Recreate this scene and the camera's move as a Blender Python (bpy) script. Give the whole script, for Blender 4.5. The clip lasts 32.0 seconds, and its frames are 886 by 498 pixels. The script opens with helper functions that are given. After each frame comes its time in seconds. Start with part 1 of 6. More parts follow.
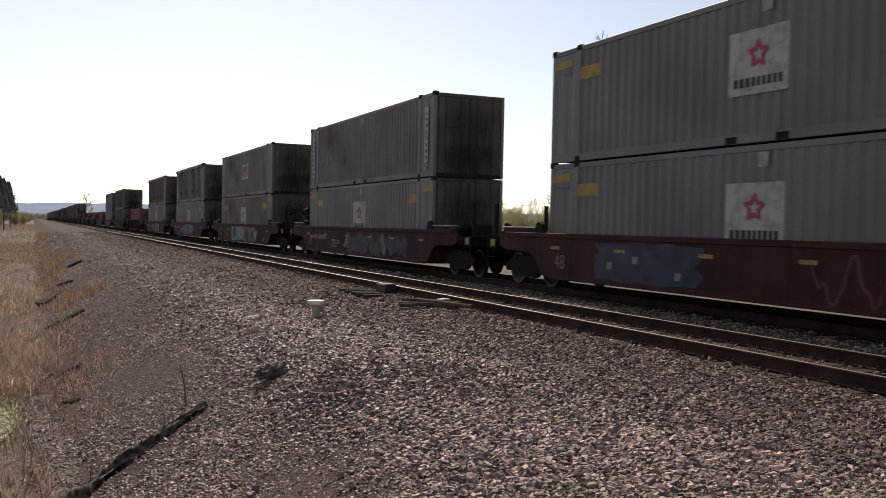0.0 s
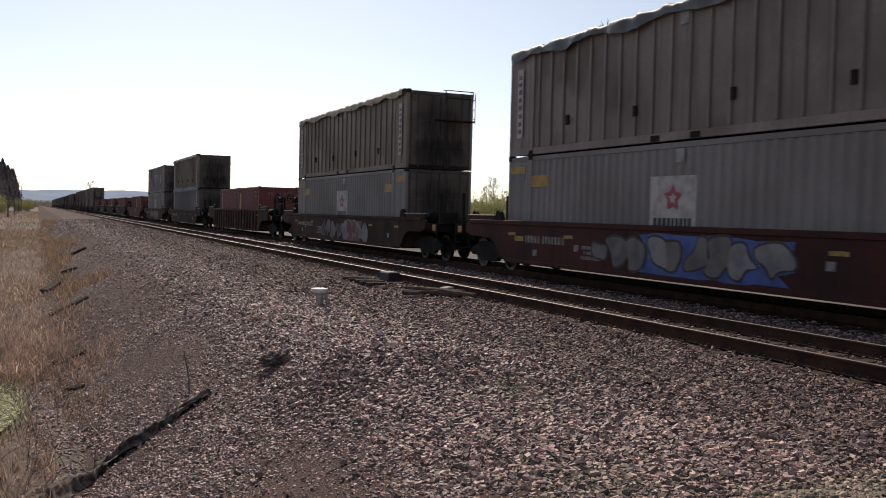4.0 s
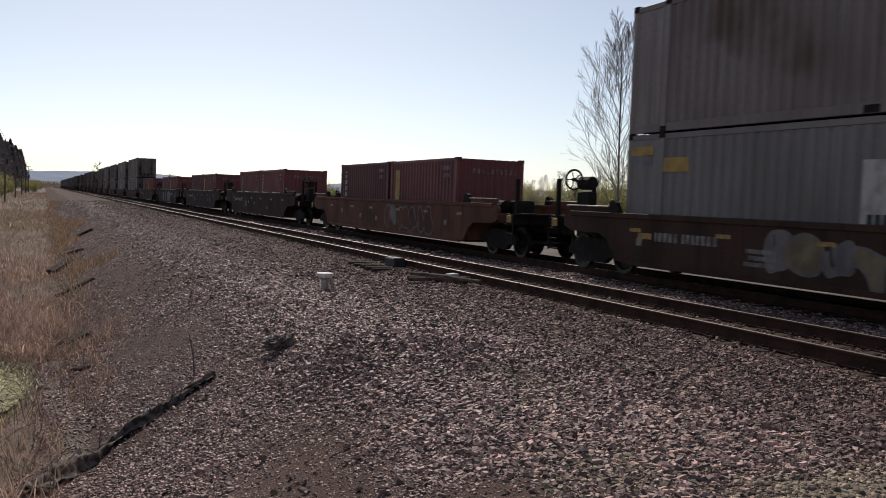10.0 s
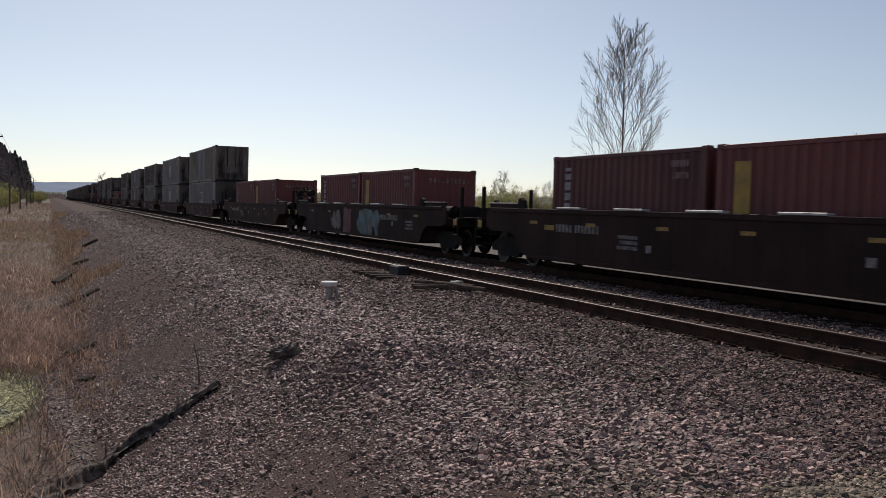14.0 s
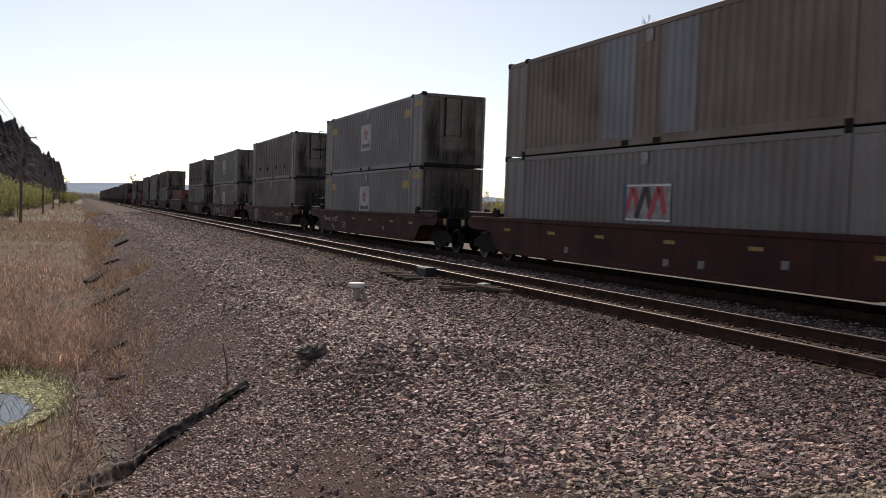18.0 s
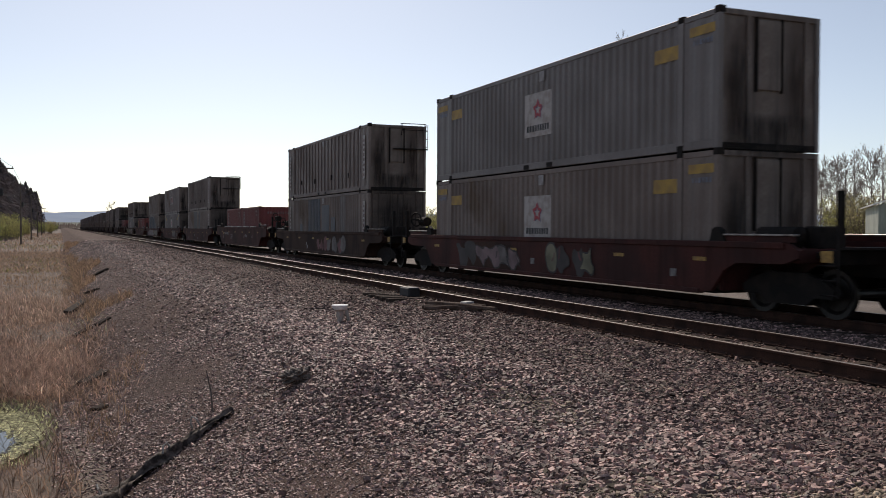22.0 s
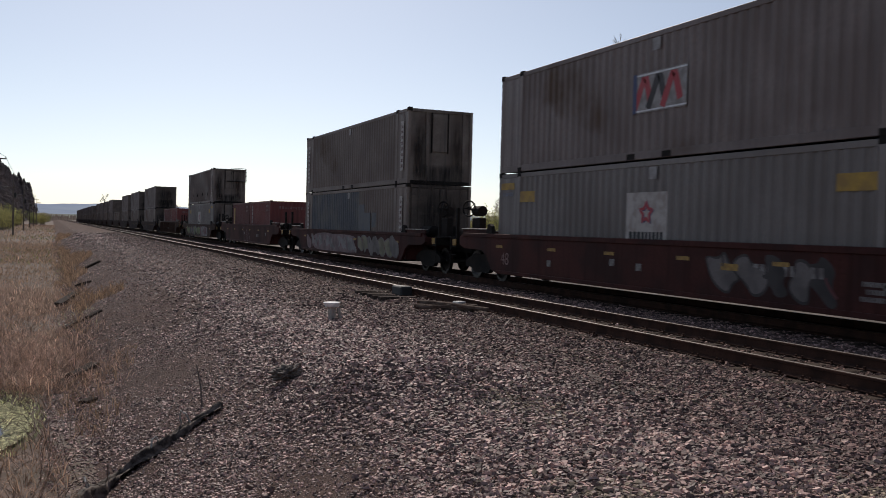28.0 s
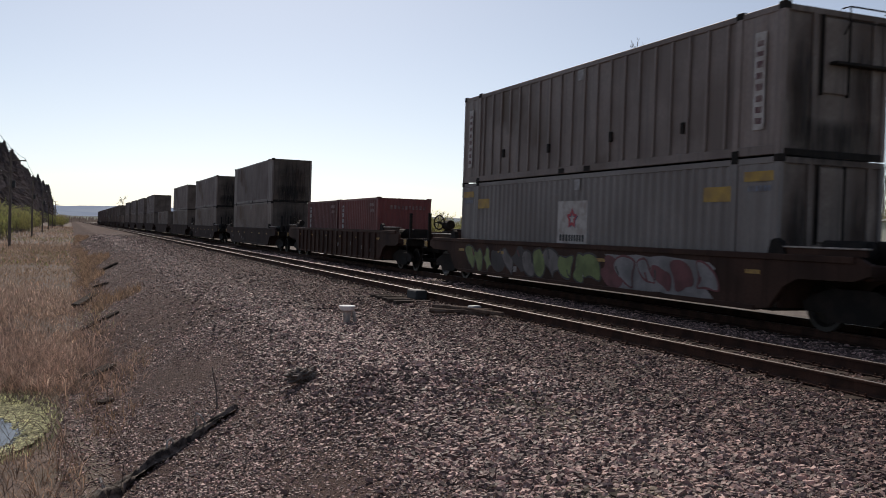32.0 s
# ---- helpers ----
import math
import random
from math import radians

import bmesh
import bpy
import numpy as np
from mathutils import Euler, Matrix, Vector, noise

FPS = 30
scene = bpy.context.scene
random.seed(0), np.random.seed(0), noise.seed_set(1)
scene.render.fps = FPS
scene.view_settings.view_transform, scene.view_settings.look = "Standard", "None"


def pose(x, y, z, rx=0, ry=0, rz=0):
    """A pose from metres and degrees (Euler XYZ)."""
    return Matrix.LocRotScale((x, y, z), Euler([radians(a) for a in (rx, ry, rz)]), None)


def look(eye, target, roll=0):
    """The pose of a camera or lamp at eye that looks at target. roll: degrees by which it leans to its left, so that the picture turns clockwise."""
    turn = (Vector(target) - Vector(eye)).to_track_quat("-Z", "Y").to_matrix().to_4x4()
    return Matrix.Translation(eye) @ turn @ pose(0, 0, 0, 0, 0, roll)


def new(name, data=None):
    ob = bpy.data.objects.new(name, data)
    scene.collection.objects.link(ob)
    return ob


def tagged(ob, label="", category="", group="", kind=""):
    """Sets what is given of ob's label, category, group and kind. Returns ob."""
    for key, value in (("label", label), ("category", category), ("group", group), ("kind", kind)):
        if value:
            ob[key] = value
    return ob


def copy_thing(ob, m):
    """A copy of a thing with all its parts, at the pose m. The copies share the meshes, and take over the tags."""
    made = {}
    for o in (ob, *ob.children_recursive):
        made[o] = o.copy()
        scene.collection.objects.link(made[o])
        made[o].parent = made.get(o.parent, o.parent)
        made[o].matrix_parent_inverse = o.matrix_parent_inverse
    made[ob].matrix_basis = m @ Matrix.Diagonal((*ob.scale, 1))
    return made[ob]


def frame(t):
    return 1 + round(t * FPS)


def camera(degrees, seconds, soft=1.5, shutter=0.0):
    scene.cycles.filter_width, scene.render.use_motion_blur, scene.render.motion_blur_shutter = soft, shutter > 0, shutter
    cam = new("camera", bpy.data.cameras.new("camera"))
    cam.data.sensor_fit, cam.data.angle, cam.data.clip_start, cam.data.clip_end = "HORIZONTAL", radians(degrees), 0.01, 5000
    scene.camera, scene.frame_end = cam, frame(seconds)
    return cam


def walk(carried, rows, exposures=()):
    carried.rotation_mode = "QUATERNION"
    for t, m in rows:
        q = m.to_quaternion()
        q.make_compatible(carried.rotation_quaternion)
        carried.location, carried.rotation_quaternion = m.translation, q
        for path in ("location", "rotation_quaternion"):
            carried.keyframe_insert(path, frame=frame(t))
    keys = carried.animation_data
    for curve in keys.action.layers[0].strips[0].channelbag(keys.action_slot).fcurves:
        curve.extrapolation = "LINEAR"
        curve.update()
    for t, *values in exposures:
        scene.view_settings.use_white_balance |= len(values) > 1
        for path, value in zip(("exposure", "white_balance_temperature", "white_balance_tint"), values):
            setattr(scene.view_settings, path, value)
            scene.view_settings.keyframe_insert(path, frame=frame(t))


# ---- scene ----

# Metres. +y runs along the tracks, towards the end from which the train comes; z = 0 is the rail top.
EYE = 1.557
SPEED = 15.669      # of the train once it has slowed a little
X_NEAR = 9.2165     # middle of the empty track
X_TRAIN = 13.3375   # middle of the train's track
SECONDS = 32.0

# rows: seconds, heading (left of +y), pitch, roll, in degrees
PATH = [
    (0, -24.29, -1.48, 1.13),
    (0.5, -24.17, -1.53, 1.25),
    (1, -24.11, -1.52, 1.48),
    (1.5, -24.07, -1.51, 1.62),
    (2, -24.09, -1.51, 1.61),
    (2.5, -24.25, -1.61, 1.59),
    (3, -24.22, -1.81, 1.34),
    (3.5, -24.13, -2.08, 1.32),
    (5.5, -23.81, -2.35, 1.25),
    (6, -23.63, -2.45, 1.27),
    (6.5, -23.60, -2.65, 1.50),
    (7, -23.50, -2.94, 1.66),
    (7.5, -23.35, -3.05, 0.38),
    (8, -23.64, -2.97, 1.37),
    (8.5, -23.94, -2.92, 1.36),
    (9, -23.97, -2.89, 1.85),
    (9.5, -23.97, -2.89, 1.82),
    (10, -23.75, -3.08, 2.13),
    (10.5, -23.40, -3.66, 1.47),
    (11, -22.96, -4.26, 1.26),
    (11.5, -22.25, -4.37, 1.55),
    (12, -21.98, -3.75, 2.20),
    (12.5, -22.55, -2.53, 2.39),
    (13, -23.02, -2.17, 2.59),
    (13.5, -23.51, -2.45, 1.81),
    (15.5, -23.25, -2.88, 1.37),
    (16, -22.68, -2.95, 0.97),
    (16.5, -22.38, -2.84, 1.54),
    (17, -22.07, -2.65, 0.40),
    (17.5, -21.82, -2.58, 1.08),
    (18, -21.75, -2.54, 1.86),
    (18.5, -21.60, -2.52, 1.97),
    (19, -21.55, -2.55, 1.72),
    (19.5, -21.68, -2.50, 1.41),
    (20, -21.85, -2.39, 0.75),
    (20.5, -21.85, -2.18, 0.74),
    (21, -21.92, -1.83, 0.57),
    (21.5, -22.35, -1.51, 0.31),
    (22, -22.85, -1.31, 0.25),
    (22.5, -23.38, -1.26, 0.44),
    (23, -23.60, -1.18, 0.57),
    (23.5, -23.65, -0.85, 0.49),
    (24, -23.72, -0.68, 0.98),
    (24.5, -23.72, -0.72, 0.89),
    (25, -23.66, -0.77, 1.07),
    (25.5, -23.59, -0.93, 1.29),
    (26, -23.54, -1.19, 1.15),
    (26.5, -23.44, -1.43, 1.27),
    (28.5, -23.09, -1.24, 1.60),
    (29, -22.71, -1.12, 1.84),
    (29.5, -22.51, -1.11, 1.76),
    (30, -22.48, -1.11, 1.37),
    (30.5, -22.56, -1.11, 1.40),
    (31, -22.49, -1.04, 1.72),
    (31.5, -22.45, -1.04, 1.67),
    (32, -22.30, -1.10, 1.79),
]

cam = camera(52.0, SECONDS, soft=0.9, shutter=0.15)


def view(yaw, pitch, roll):
    y, p = radians(yaw), radians(pitch)
    ahead = Vector((-math.sin(y) * math.cos(p), math.cos(y) * math.cos(p), math.sin(p)))
    return look((0, 0, EYE), Vector((0, 0, EYE)) + 4 * ahead, roll)


EXPOSURES = [(0, 0.2, 7220, 14), (1, 0.2, 7220, 14), (2, 0.05, 6870, 14), (3, 0.22, 7220, 14), (6, -0.2, 6770, 14), (8, 0.15, 7220, 14), (9, 0.2, 7070, 14), (10, -0.15, 6900, 14), (11, -0.12, 6870, 14), (12, -0.08, 6800, 14), (13, -0.35, 6720, 14), (16, -0.25, 6870, 14), (17, -0.1, 6970, 14), (18, 0.1, 7270, 14), (19, 0.12, 7220, 14), (21, 0.1, 7220, 14), (22, -0.05, 6970, 14), (23, -0.1, 6920, 14), (24, -0.1, 6920, 14), (25, -0.5, 6770, 14), (26, -0.2, 6770, 14), (29, -0.2, 6770, 14), (30, -0.35, 6770, 14), (31, -0.55, 6770, 14), (32, -0.2, 6870, 14)]
walk(cam, [(t, view(a, b, c)) for t, a, b, c in PATH], EXPOSURES)

# ---- light ----
SUN_EL, SUN_AZ = 40.0, 10.6      # azimuth to the right of +y
sun_dir = Vector((math.sin(radians(SUN_AZ)) * math.cos(radians(SUN_EL)), math.cos(radians(SUN_AZ)) * math.cos(radians(SUN_EL)), math.sin(radians(SUN_EL))))
world = bpy.data.worlds.new("sky")
scene.world = world
world.use_nodes = True
wn = world.node_tree
sky = wn.nodes.new("ShaderNodeTexSky")
sky.sky_type = "NISHITA"
sky.sun_disc = False
sky.sun_elevation = radians(SUN_EL)
sky.sun_rotation = radians(SUN_AZ)
sky.air_density, sky.dust_density, sky.ozone_density = 0.72, 0.6, 2.4
wn.nodes["Background"].inputs["Strength"].default_value = 0.114
soft_sky = wn.nodes.new("ShaderNodeHueSaturation")
soft_sky.inputs["Saturation"].default_value = 0.72
wn.links.new(sky.outputs[0], soft_sky.inputs["Color"])
haze = wn.nodes.new("ShaderNodeMix")
haze.data_type, haze.blend_type = "RGBA", "MULTIPLY"
haze.inputs[0].default_value = 1.0
haze.inputs[7].default_value = (0.96, 1.0, 0.99, 1)
wn.links.new(soft_sky.outputs[0], haze.inputs[6])
wn.links.new(haze.outputs[2], wn.nodes["Background"].inputs["Color"])
sun_data = bpy.data.lights.new("sun", "SUN")
sun_data.energy, sun_data.angle, sun_data.color = 3.15, radians(0.55), (1.0, 0.93, 0.84)
sun = new("sun", sun_data)
sun.matrix_world = look(sun_dir * 60, (0, 0, 0))

# ---- materials ----
MATS = {}


def material(name, colour, rough=0.7, metal=0.0, second=None, scale=6.0, fine=60.0, bump=0.15, spread=0.25, streak=0.0, rust=None, island=0.0, obj=0.0, thin=0.0, spec=0.5):
    """A procedural surface: base colour, a second colour in patches, fine grain, optional rust and streaks."""
    if name in MATS:
        return MATS[name]
    m = bpy.data.materials.new(name)
    MATS[name] = m
    m.use_nodes = True
    nt = m.node_tree
    bsdf = nt.nodes["Principled BSDF"]
    bsdf.inputs["Roughness"].default_value = rough
    bsdf.inputs["Metallic"].default_value = metal
    bsdf.inputs["Specular IOR Level"].default_value = spec
    tc = nt.nodes.new("ShaderNodeTexCoord")
    src = tc.outputs["Object"]

    def noise_tex(sc, detail=4.0, stretch=None):
        n = nt.nodes.new("ShaderNodeTexNoise")
        n.inputs["Scale"].default_value, n.inputs["Detail"].default_value = sc, detail
        if stretch:
            mp = nt.nodes.new("ShaderNodeMapping")
            mp.inputs["Scale"].default_value = stretch
            nt.links.new(src, mp.inputs["Vector"])
            nt.links.new(mp.outputs[0], n.inputs["Vector"])
        else:
            nt.links.new(src, n.inputs["Vector"])
        return n

    def ramp(fac, lo, hi):
        r = nt.nodes.new("ShaderNodeMapRange")
        r.inputs["From Min"].default_value, r.inputs["From Max"].default_value = lo, hi
        nt.links.new(fac, r.inputs["Value"])
        return r.outputs[0]

    def mix(fac, a, b):
        x = nt.nodes.new("ShaderNodeMix")
        x.data_type = "RGBA"
        if isinstance(fac, float):
            x.inputs[0].default_value = fac
        else:
            nt.links.new(fac, x.inputs[0])
        for slot, v in ((6, a), (7, b)):
            if isinstance(v, tuple):
                x.inputs[slot].default_value = (*v, 1)
            else:
                nt.links.new(v, x.inputs[slot])
        return x.outputs[2]

    dark = tuple(c * (1 - spread) for c in colour)
    light = tuple(min(1.0, c * (1 + spread)) for c in colour)
    grain = noise_tex(fine, 3.0)
    patch = noise_tex(scale, 5.0)
    col = mix(ramp(grain.outputs[0], 0.3, 0.7), dark, light)
    if second:
        col = mix(ramp(patch.outputs[0], 0.42, 0.62), col, second)
    if streak:
        st = noise_tex(1.0, 4.0, (7.0, 7.0, 0.35))
        col = mix(ramp(st.outputs[0], 0.52, 0.52 + 0.3 / streak), col, tuple(c * 0.45 for c in colour))
    if rust:
        rn = noise_tex(scale * 0.6, 8.0)
        col = mix(ramp(rn.outputs[0], 0.6, 0.7), col, rust)
    for amount, kind in ((island, "geo"), (obj, "obj")):
        if amount:
            if kind == "geo":
                g = nt.nodes.new("ShaderNodeNewGeometry").outputs["Random Per Island"]
            else:
                g = nt.nodes.new("ShaderNodeObjectInfo").outputs["Random"]
            r = nt.nodes.new("ShaderNodeMapRange")
            r.inputs["To Min"].default_value, r.inputs["To Max"].default_value = 1 - amount, 1 + 2.2 * amount
            pw = nt.nodes.new("ShaderNodeMath")
            pw.operation, pw.inputs[1].default_value = "POWER", 2.0
            nt.links.new(g, pw.inputs[0])
            nt.links.new(pw.outputs[0], r.inputs["Value"])
            hs = nt.nodes.new("ShaderNodeHueSaturation")
            nt.links.new(r.outputs[0], hs.inputs["Value"])
            nt.links.new(col, hs.inputs["Color"])
            col = hs.outputs[0]
    nt.links.new(col, bsdf.inputs["Base Color"])
    if thin:
        tr = nt.nodes.new("ShaderNodeBsdfTranslucent")
        nt.links.new(col, tr.inputs["Color"])
        ms = nt.nodes.new("ShaderNodeMixShader")
        ms.inputs[0].default_value = thin
        nt.links.new(bsdf.outputs[0], ms.inputs[1])
        nt.links.new(tr.outputs[0], ms.inputs[2])
        nt.links.new(ms.outputs[0], nt.nodes["Material Output"].inputs["Surface"])
    rr = nt.nodes.new("ShaderNodeMapRange")
    rr.inputs["To Min"].default_value, rr.inputs["To Max"].default_value = max(0.05, rough - 0.12), min(1.0, rough + 0.12)
    nt.links.new(patch.outputs[0], rr.inputs["Value"])
    nt.links.new(rr.outputs[0], bsdf.inputs["Roughness"])
    if bump:
        b = nt.nodes.new("ShaderNodeBump")
        b.inputs["Strength"].default_value, b.inputs["Distance"].default_value = bump, 0.02
        nt.links.new(grain.outputs[0], b.inputs["Height"])
        nt.links.new(b.outputs[0], bsdf.inputs["Normal"])
    return m


GRAVEL = material("gravel", (0.078, 0.0485, 0.040), 0.95, second=(0.110, 0.070, 0.058), scale=0.9, fine=55.0, bump=1.0, spread=0.6, spec=0.15)
STONE = material("ballast_stone", (0.25, 0.159, 0.137), 0.65, fine=30.0, bump=0.3, spread=0.35, island=0.7, spec=0.5)
STONE_DARK = material("ballast_stone_oily", (0.166, 0.102, 0.087), 0.7, fine=30.0, bump=0.3, spread=0.3, island=0.7, spec=0.35)
STONE_RUST = material("ballast_stone_rusty", (0.14, 0.085, 0.069), 0.8, fine=30.0, bump=0.3, spread=0.3, island=0.65, spec=0.25)
RAIL_SIDE = material("rail_rust", (0.07, 0.035, 0.025), 0.9, second=(0.04, 0.023, 0.018), scale=3.0, fine=60.0, bump=0.3, spec=0.1)
RAIL_TOP = material("rail_worn_steel", (0.24, 0.215, 0.2), 0.52, 1.0, fine=30.0, bump=0.03, spread=0.08)
TIE = material("tie_wood", (0.05, 0.036, 0.029), 0.95, second=(0.075, 0.057, 0.046), scale=5.0, fine=30.0, bump=0.5, spec=0.1)
GREY = material("container_grey", (0.192, 0.165, 0.153), 0.55, second=(0.156, 0.131, 0.119), scale=0.5, fine=12.0, bump=0.05, spread=0.08, streak=0.5, obj=0.07)
TAUPE = material("container_taupe", (0.2, 0.157, 0.143), 0.6, second=(0.158, 0.12, 0.108), scale=0.6, fine=12.0, bump=0.06, spread=0.1, streak=0.8, rust=(0.09, 0.05, 0.03), obj=0.06)
OLIVE = material("container_olive_grey", (0.186, 0.140, 0.117), 0.6, second=(0.145, 0.105, 0.087), scale=0.6, fine=12.0, bump=0.06, spread=0.1, streak=0.7, rust=(0.1, 0.06, 0.035), obj=0.06)
BLUE = material("container_blue_grey", (0.068, 0.075, 0.09), 0.6, second=(0.125, 0.118, 0.113), scale=0.9, fine=12.0, bump=0.05, spread=0.1, streak=0.6)
RED = material("container_red", (0.175, 0.032, 0.029), 0.55, second=(0.125, 0.028, 0.026), scale=0.7, fine=14.0, bump=0.05, spread=0.1, streak=0.5, obj=0.08)
MAROON = material("container_maroon", (0.115, 0.028, 0.025), 0.6, second=(0.085, 0.024, 0.022), scale=0.7, fine=14.0, bump=0.05, spread=0.1, streak=0.5, obj=0.08)
END_PALE = material("container_end_stained", (0.185, 0.145, 0.123), 0.65, second=(0.098, 0.067, 0.054), scale=0.9, fine=16.0, bump=0.1, spread=0.15, streak=1.3, rust=(0.085, 0.04, 0.025))
OLD_SIGN = material("yellowed_white_sign", (0.46, 0.42, 0.39), 0.65, second=(0.33, 0.28, 0.25), scale=4.0, fine=25.0, bump=0.02, spread=0.1)
END_RUST = material("container_end_brown", (0.118, 0.088, 0.0726), 0.7, second=(0.0694, 0.0495, 0.0407), scale=1.2, fine=16.0, bump=0.1, spread=0.15, streak=1.0, rust=(0.11, 0.052, 0.03))
TANRIB = material("container_ribbed_tan", (0.2, 0.149, 0.114), 0.6, second=(0.153, 0.11, 0.0846), scale=0.6, fine=12.0, bump=0.06, spread=0.1, streak=0.9, rust=(0.11, 0.06, 0.035))
CAR_RED = material("well_car_red_brown", (0.074, 0.024, 0.02), 0.65, second=(0.046, 0.021, 0.019), scale=0.8, fine=18.0, bump=0.08, spread=0.15, streak=0.9, obj=0.06, spec=0.1)
CAR_BROWN = material("well_car_brown", (0.062, 0.032, 0.023), 0.7, second=(0.04, 0.023, 0.018), scale=0.8, fine=18.0, bump=0.08, spread=0.15, streak=0.9, obj=0.06, spec=0.1)
CAR_TAN = material("well_car_orange_brown", (0.15, 0.066, 0.042), 0.7, second=(0.1, 0.046, 0.032), scale=0.8, fine=18.0, bump=0.08, spread=0.15, streak=0.9, obj=0.06, spec=0.1)
CAR_DARK = material("well_car_dark", (0.044, 0.023, 0.019), 0.7, second=(0.031, 0.019, 0.017), scale=0.8, fine=18.0, bump=0.08, spread=0.15, streak=0.8, obj=0.06, spec=0.1)
IRON = material("running_gear_iron", (0.013, 0.011, 0.01), 0.8, 0.0, second=(0.026, 0.02, 0.017), scale=3.0, fine=30.0, bump=0.2, spec=0.15)
WHEEL = material("wheel_steel", (0.018, 0.014, 0.012), 0.42, 0.4, fine=20.0, bump=0.1)
WHITE = material("white_paint", (0.72, 0.73, 0.74), 0.6, second=(0.6, 0.6, 0.6), scale=3.0, fine=20.0, bump=0.03, spread=0.06)
YELLOW = material("yellow_marking", (0.43, 0.26, 0.04), 0.6, second=(0.3, 0.18, 0.05), scale=3.0, fine=20.0, bump=0.03, spread=0.1)
YELLOW_DIM = material("grimy_yellow", (0.4, 0.23, 0.05), 0.6, second=(0.24, 0.14, 0.04), scale=7.0, fine=20.0, bump=0.03, spread=0.2)
REED_LEAF = material("pale_reed_leaf", (0.55, 0.42, 0.33), 0.9, fine=2.0, bump=0.0, spread=0.3, island=0.4, thin=0.3, spec=0.2)
REED = material("brown_reeds", (0.42, 0.295, 0.235), 0.9, fine=2.0, bump=0.0, spread=0.3, island=0.5, thin=0.3, spec=0.2)
GRASS = material("dry_reeds", (0.4, 0.275, 0.2), 0.9, fine=2.0, bump=0.0, spread=0.3, island=0.5, thin=0.3, spec=0.2)
GREENGRASS = material("green_grass", (0.16, 0.19, 0.05), 0.9, fine=2.0, bump=0.0, spread=0.3, island=0.5, thin=0.4, spec=0.2)
BARK = material("bare_bark", (0.15, 0.125, 0.11), 0.9, fine=20.0, bump=0.3, spread=0.25)
RIBGREY = material("container_ribbed_grey", (0.215, 0.166, 0.145), 0.6, second=(0.156, 0.116, 0.098), scale=0.6, fine=12.0, bump=0.06, spread=0.1, streak=0.9, rust=(0.09, 0.055, 0.035), obj=0.07)
TAN = material("container_tan", (0.21, 0.153, 0.12), 0.6, second=(0.17, 0.122, 0.096), scale=0.6, fine=12.0, bump=0.06, spread=0.1, streak=0.7, rust=(0.12, 0.07, 0.04))
STAIN_BLUE = material("faded_stain", (0.13, 0.128, 0.126), 0.6, second=(0.125, 0.115, 0.1), scale=0.8, fine=12.0, bump=0.04, spread=0.1, streak=0.6)
BLUEGREY = material("faded_blue_paint", (0.176, 0.153, 0.143), 0.6, second=(0.147, 0.124, 0.114), scale=0.8, fine=12.0, bump=0.04, spread=0.1, streak=0.6)
PALEBLUE = material("pale_blue_panel", (0.235, 0.226, 0.246), 0.55, second=(0.2, 0.188, 0.2), scale=0.8, fine=12.0, bump=0.04, spread=0.08, streak=0.4)
BLUE_LETTER = material("faded_blue_stencil", (0.2, 0.22, 0.28), 0.7, second=(0.16, 0.16, 0.18), scale=5.0, fine=25.0, bump=0.02, spread=0.12)
CAR_LETTER = material("worn_white_stencil", (0.24, 0.22, 0.21), 0.7, second=(0.12, 0.1, 0.095), scale=4.0, fine=25.0, bump=0.02, spread=0.15)
RED_LETTER = material("worn_pale_stencil", (0.24, 0.15, 0.14), 0.7, second=(0.14, 0.06, 0.055), scale=4.0, fine=25.0, bump=0.02, spread=0.15)
# Worn steel of the walkway rails, brightened to carry their sunlit top edge.
STEEL_SUNLIT = material("sunlit_worn_steel", (0.34, 0.31, 0.29), 0.45, 0.7, second=(0.16, 0.13, 0.115), scale=4.0, fine=30.0, bump=0.1, spread=0.15)
ROAD = material("pale_dusty_gravel", (0.19, 0.16, 0.14), 0.95, second=(0.13, 0.11, 0.095), scale=0.6, fine=35.0, bump=0.8, spread=0.35, spec=0.2)
# Lighter bark for the far tree row, with the distance haze mixed in.
BARK_HAZED = material("hazed_bark", (0.27, 0.225, 0.205), 0.9, fine=8.0, bump=0.2, spread=0.25)
FADED = material("faded_white_paint", (0.34, 0.32, 0.31), 0.7, second=(0.22, 0.2, 0.19), scale=5.0, fine=25.0, bump=0.02, spread=0.12)
PALE = material("pale_guide_plate", (0.6, 0.58, 0.55), 0.5, second=(0.42, 0.4, 0.38), scale=3.0, fine=25.0, bump=0.05, spread=0.1)
BLACK = material("black_paint", (0.02, 0.02, 0.022), 0.6, fine=20.0, bump=0.0, spread=0.1)
SIGN_RED = material("sign_red", (0.42, 0.05, 0.06), 0.6, fine=20.0, bump=0.0, spread=0.1)
SIGN_DARK = material("worn_dark_red_lettering", (0.11, 0.045, 0.05), 0.7, second=(0.25, 0.19, 0.17), scale=5.0, fine=20.0, bump=0.0, spread=0.2)
SIGN_BLUE = material("sign_blue", (0.045, 0.06, 0.14), 0.6, fine=20.0, bump=0.0, spread=0.1)
TARP_DARK = material("dark_tarpaulin", (0.06, 0.06, 0.062), 0.55, second=(0.13, 0.125, 0.12), scale=2.0, fine=20.0, bump=0.2, spread=0.2)
TARP_PALE = material("pale_tarpaulin", (0.42, 0.34, 0.25), 0.7, second=(0.28, 0.23, 0.18), scale=2.0, fine=20.0, bump=0.2, spread=0.2)
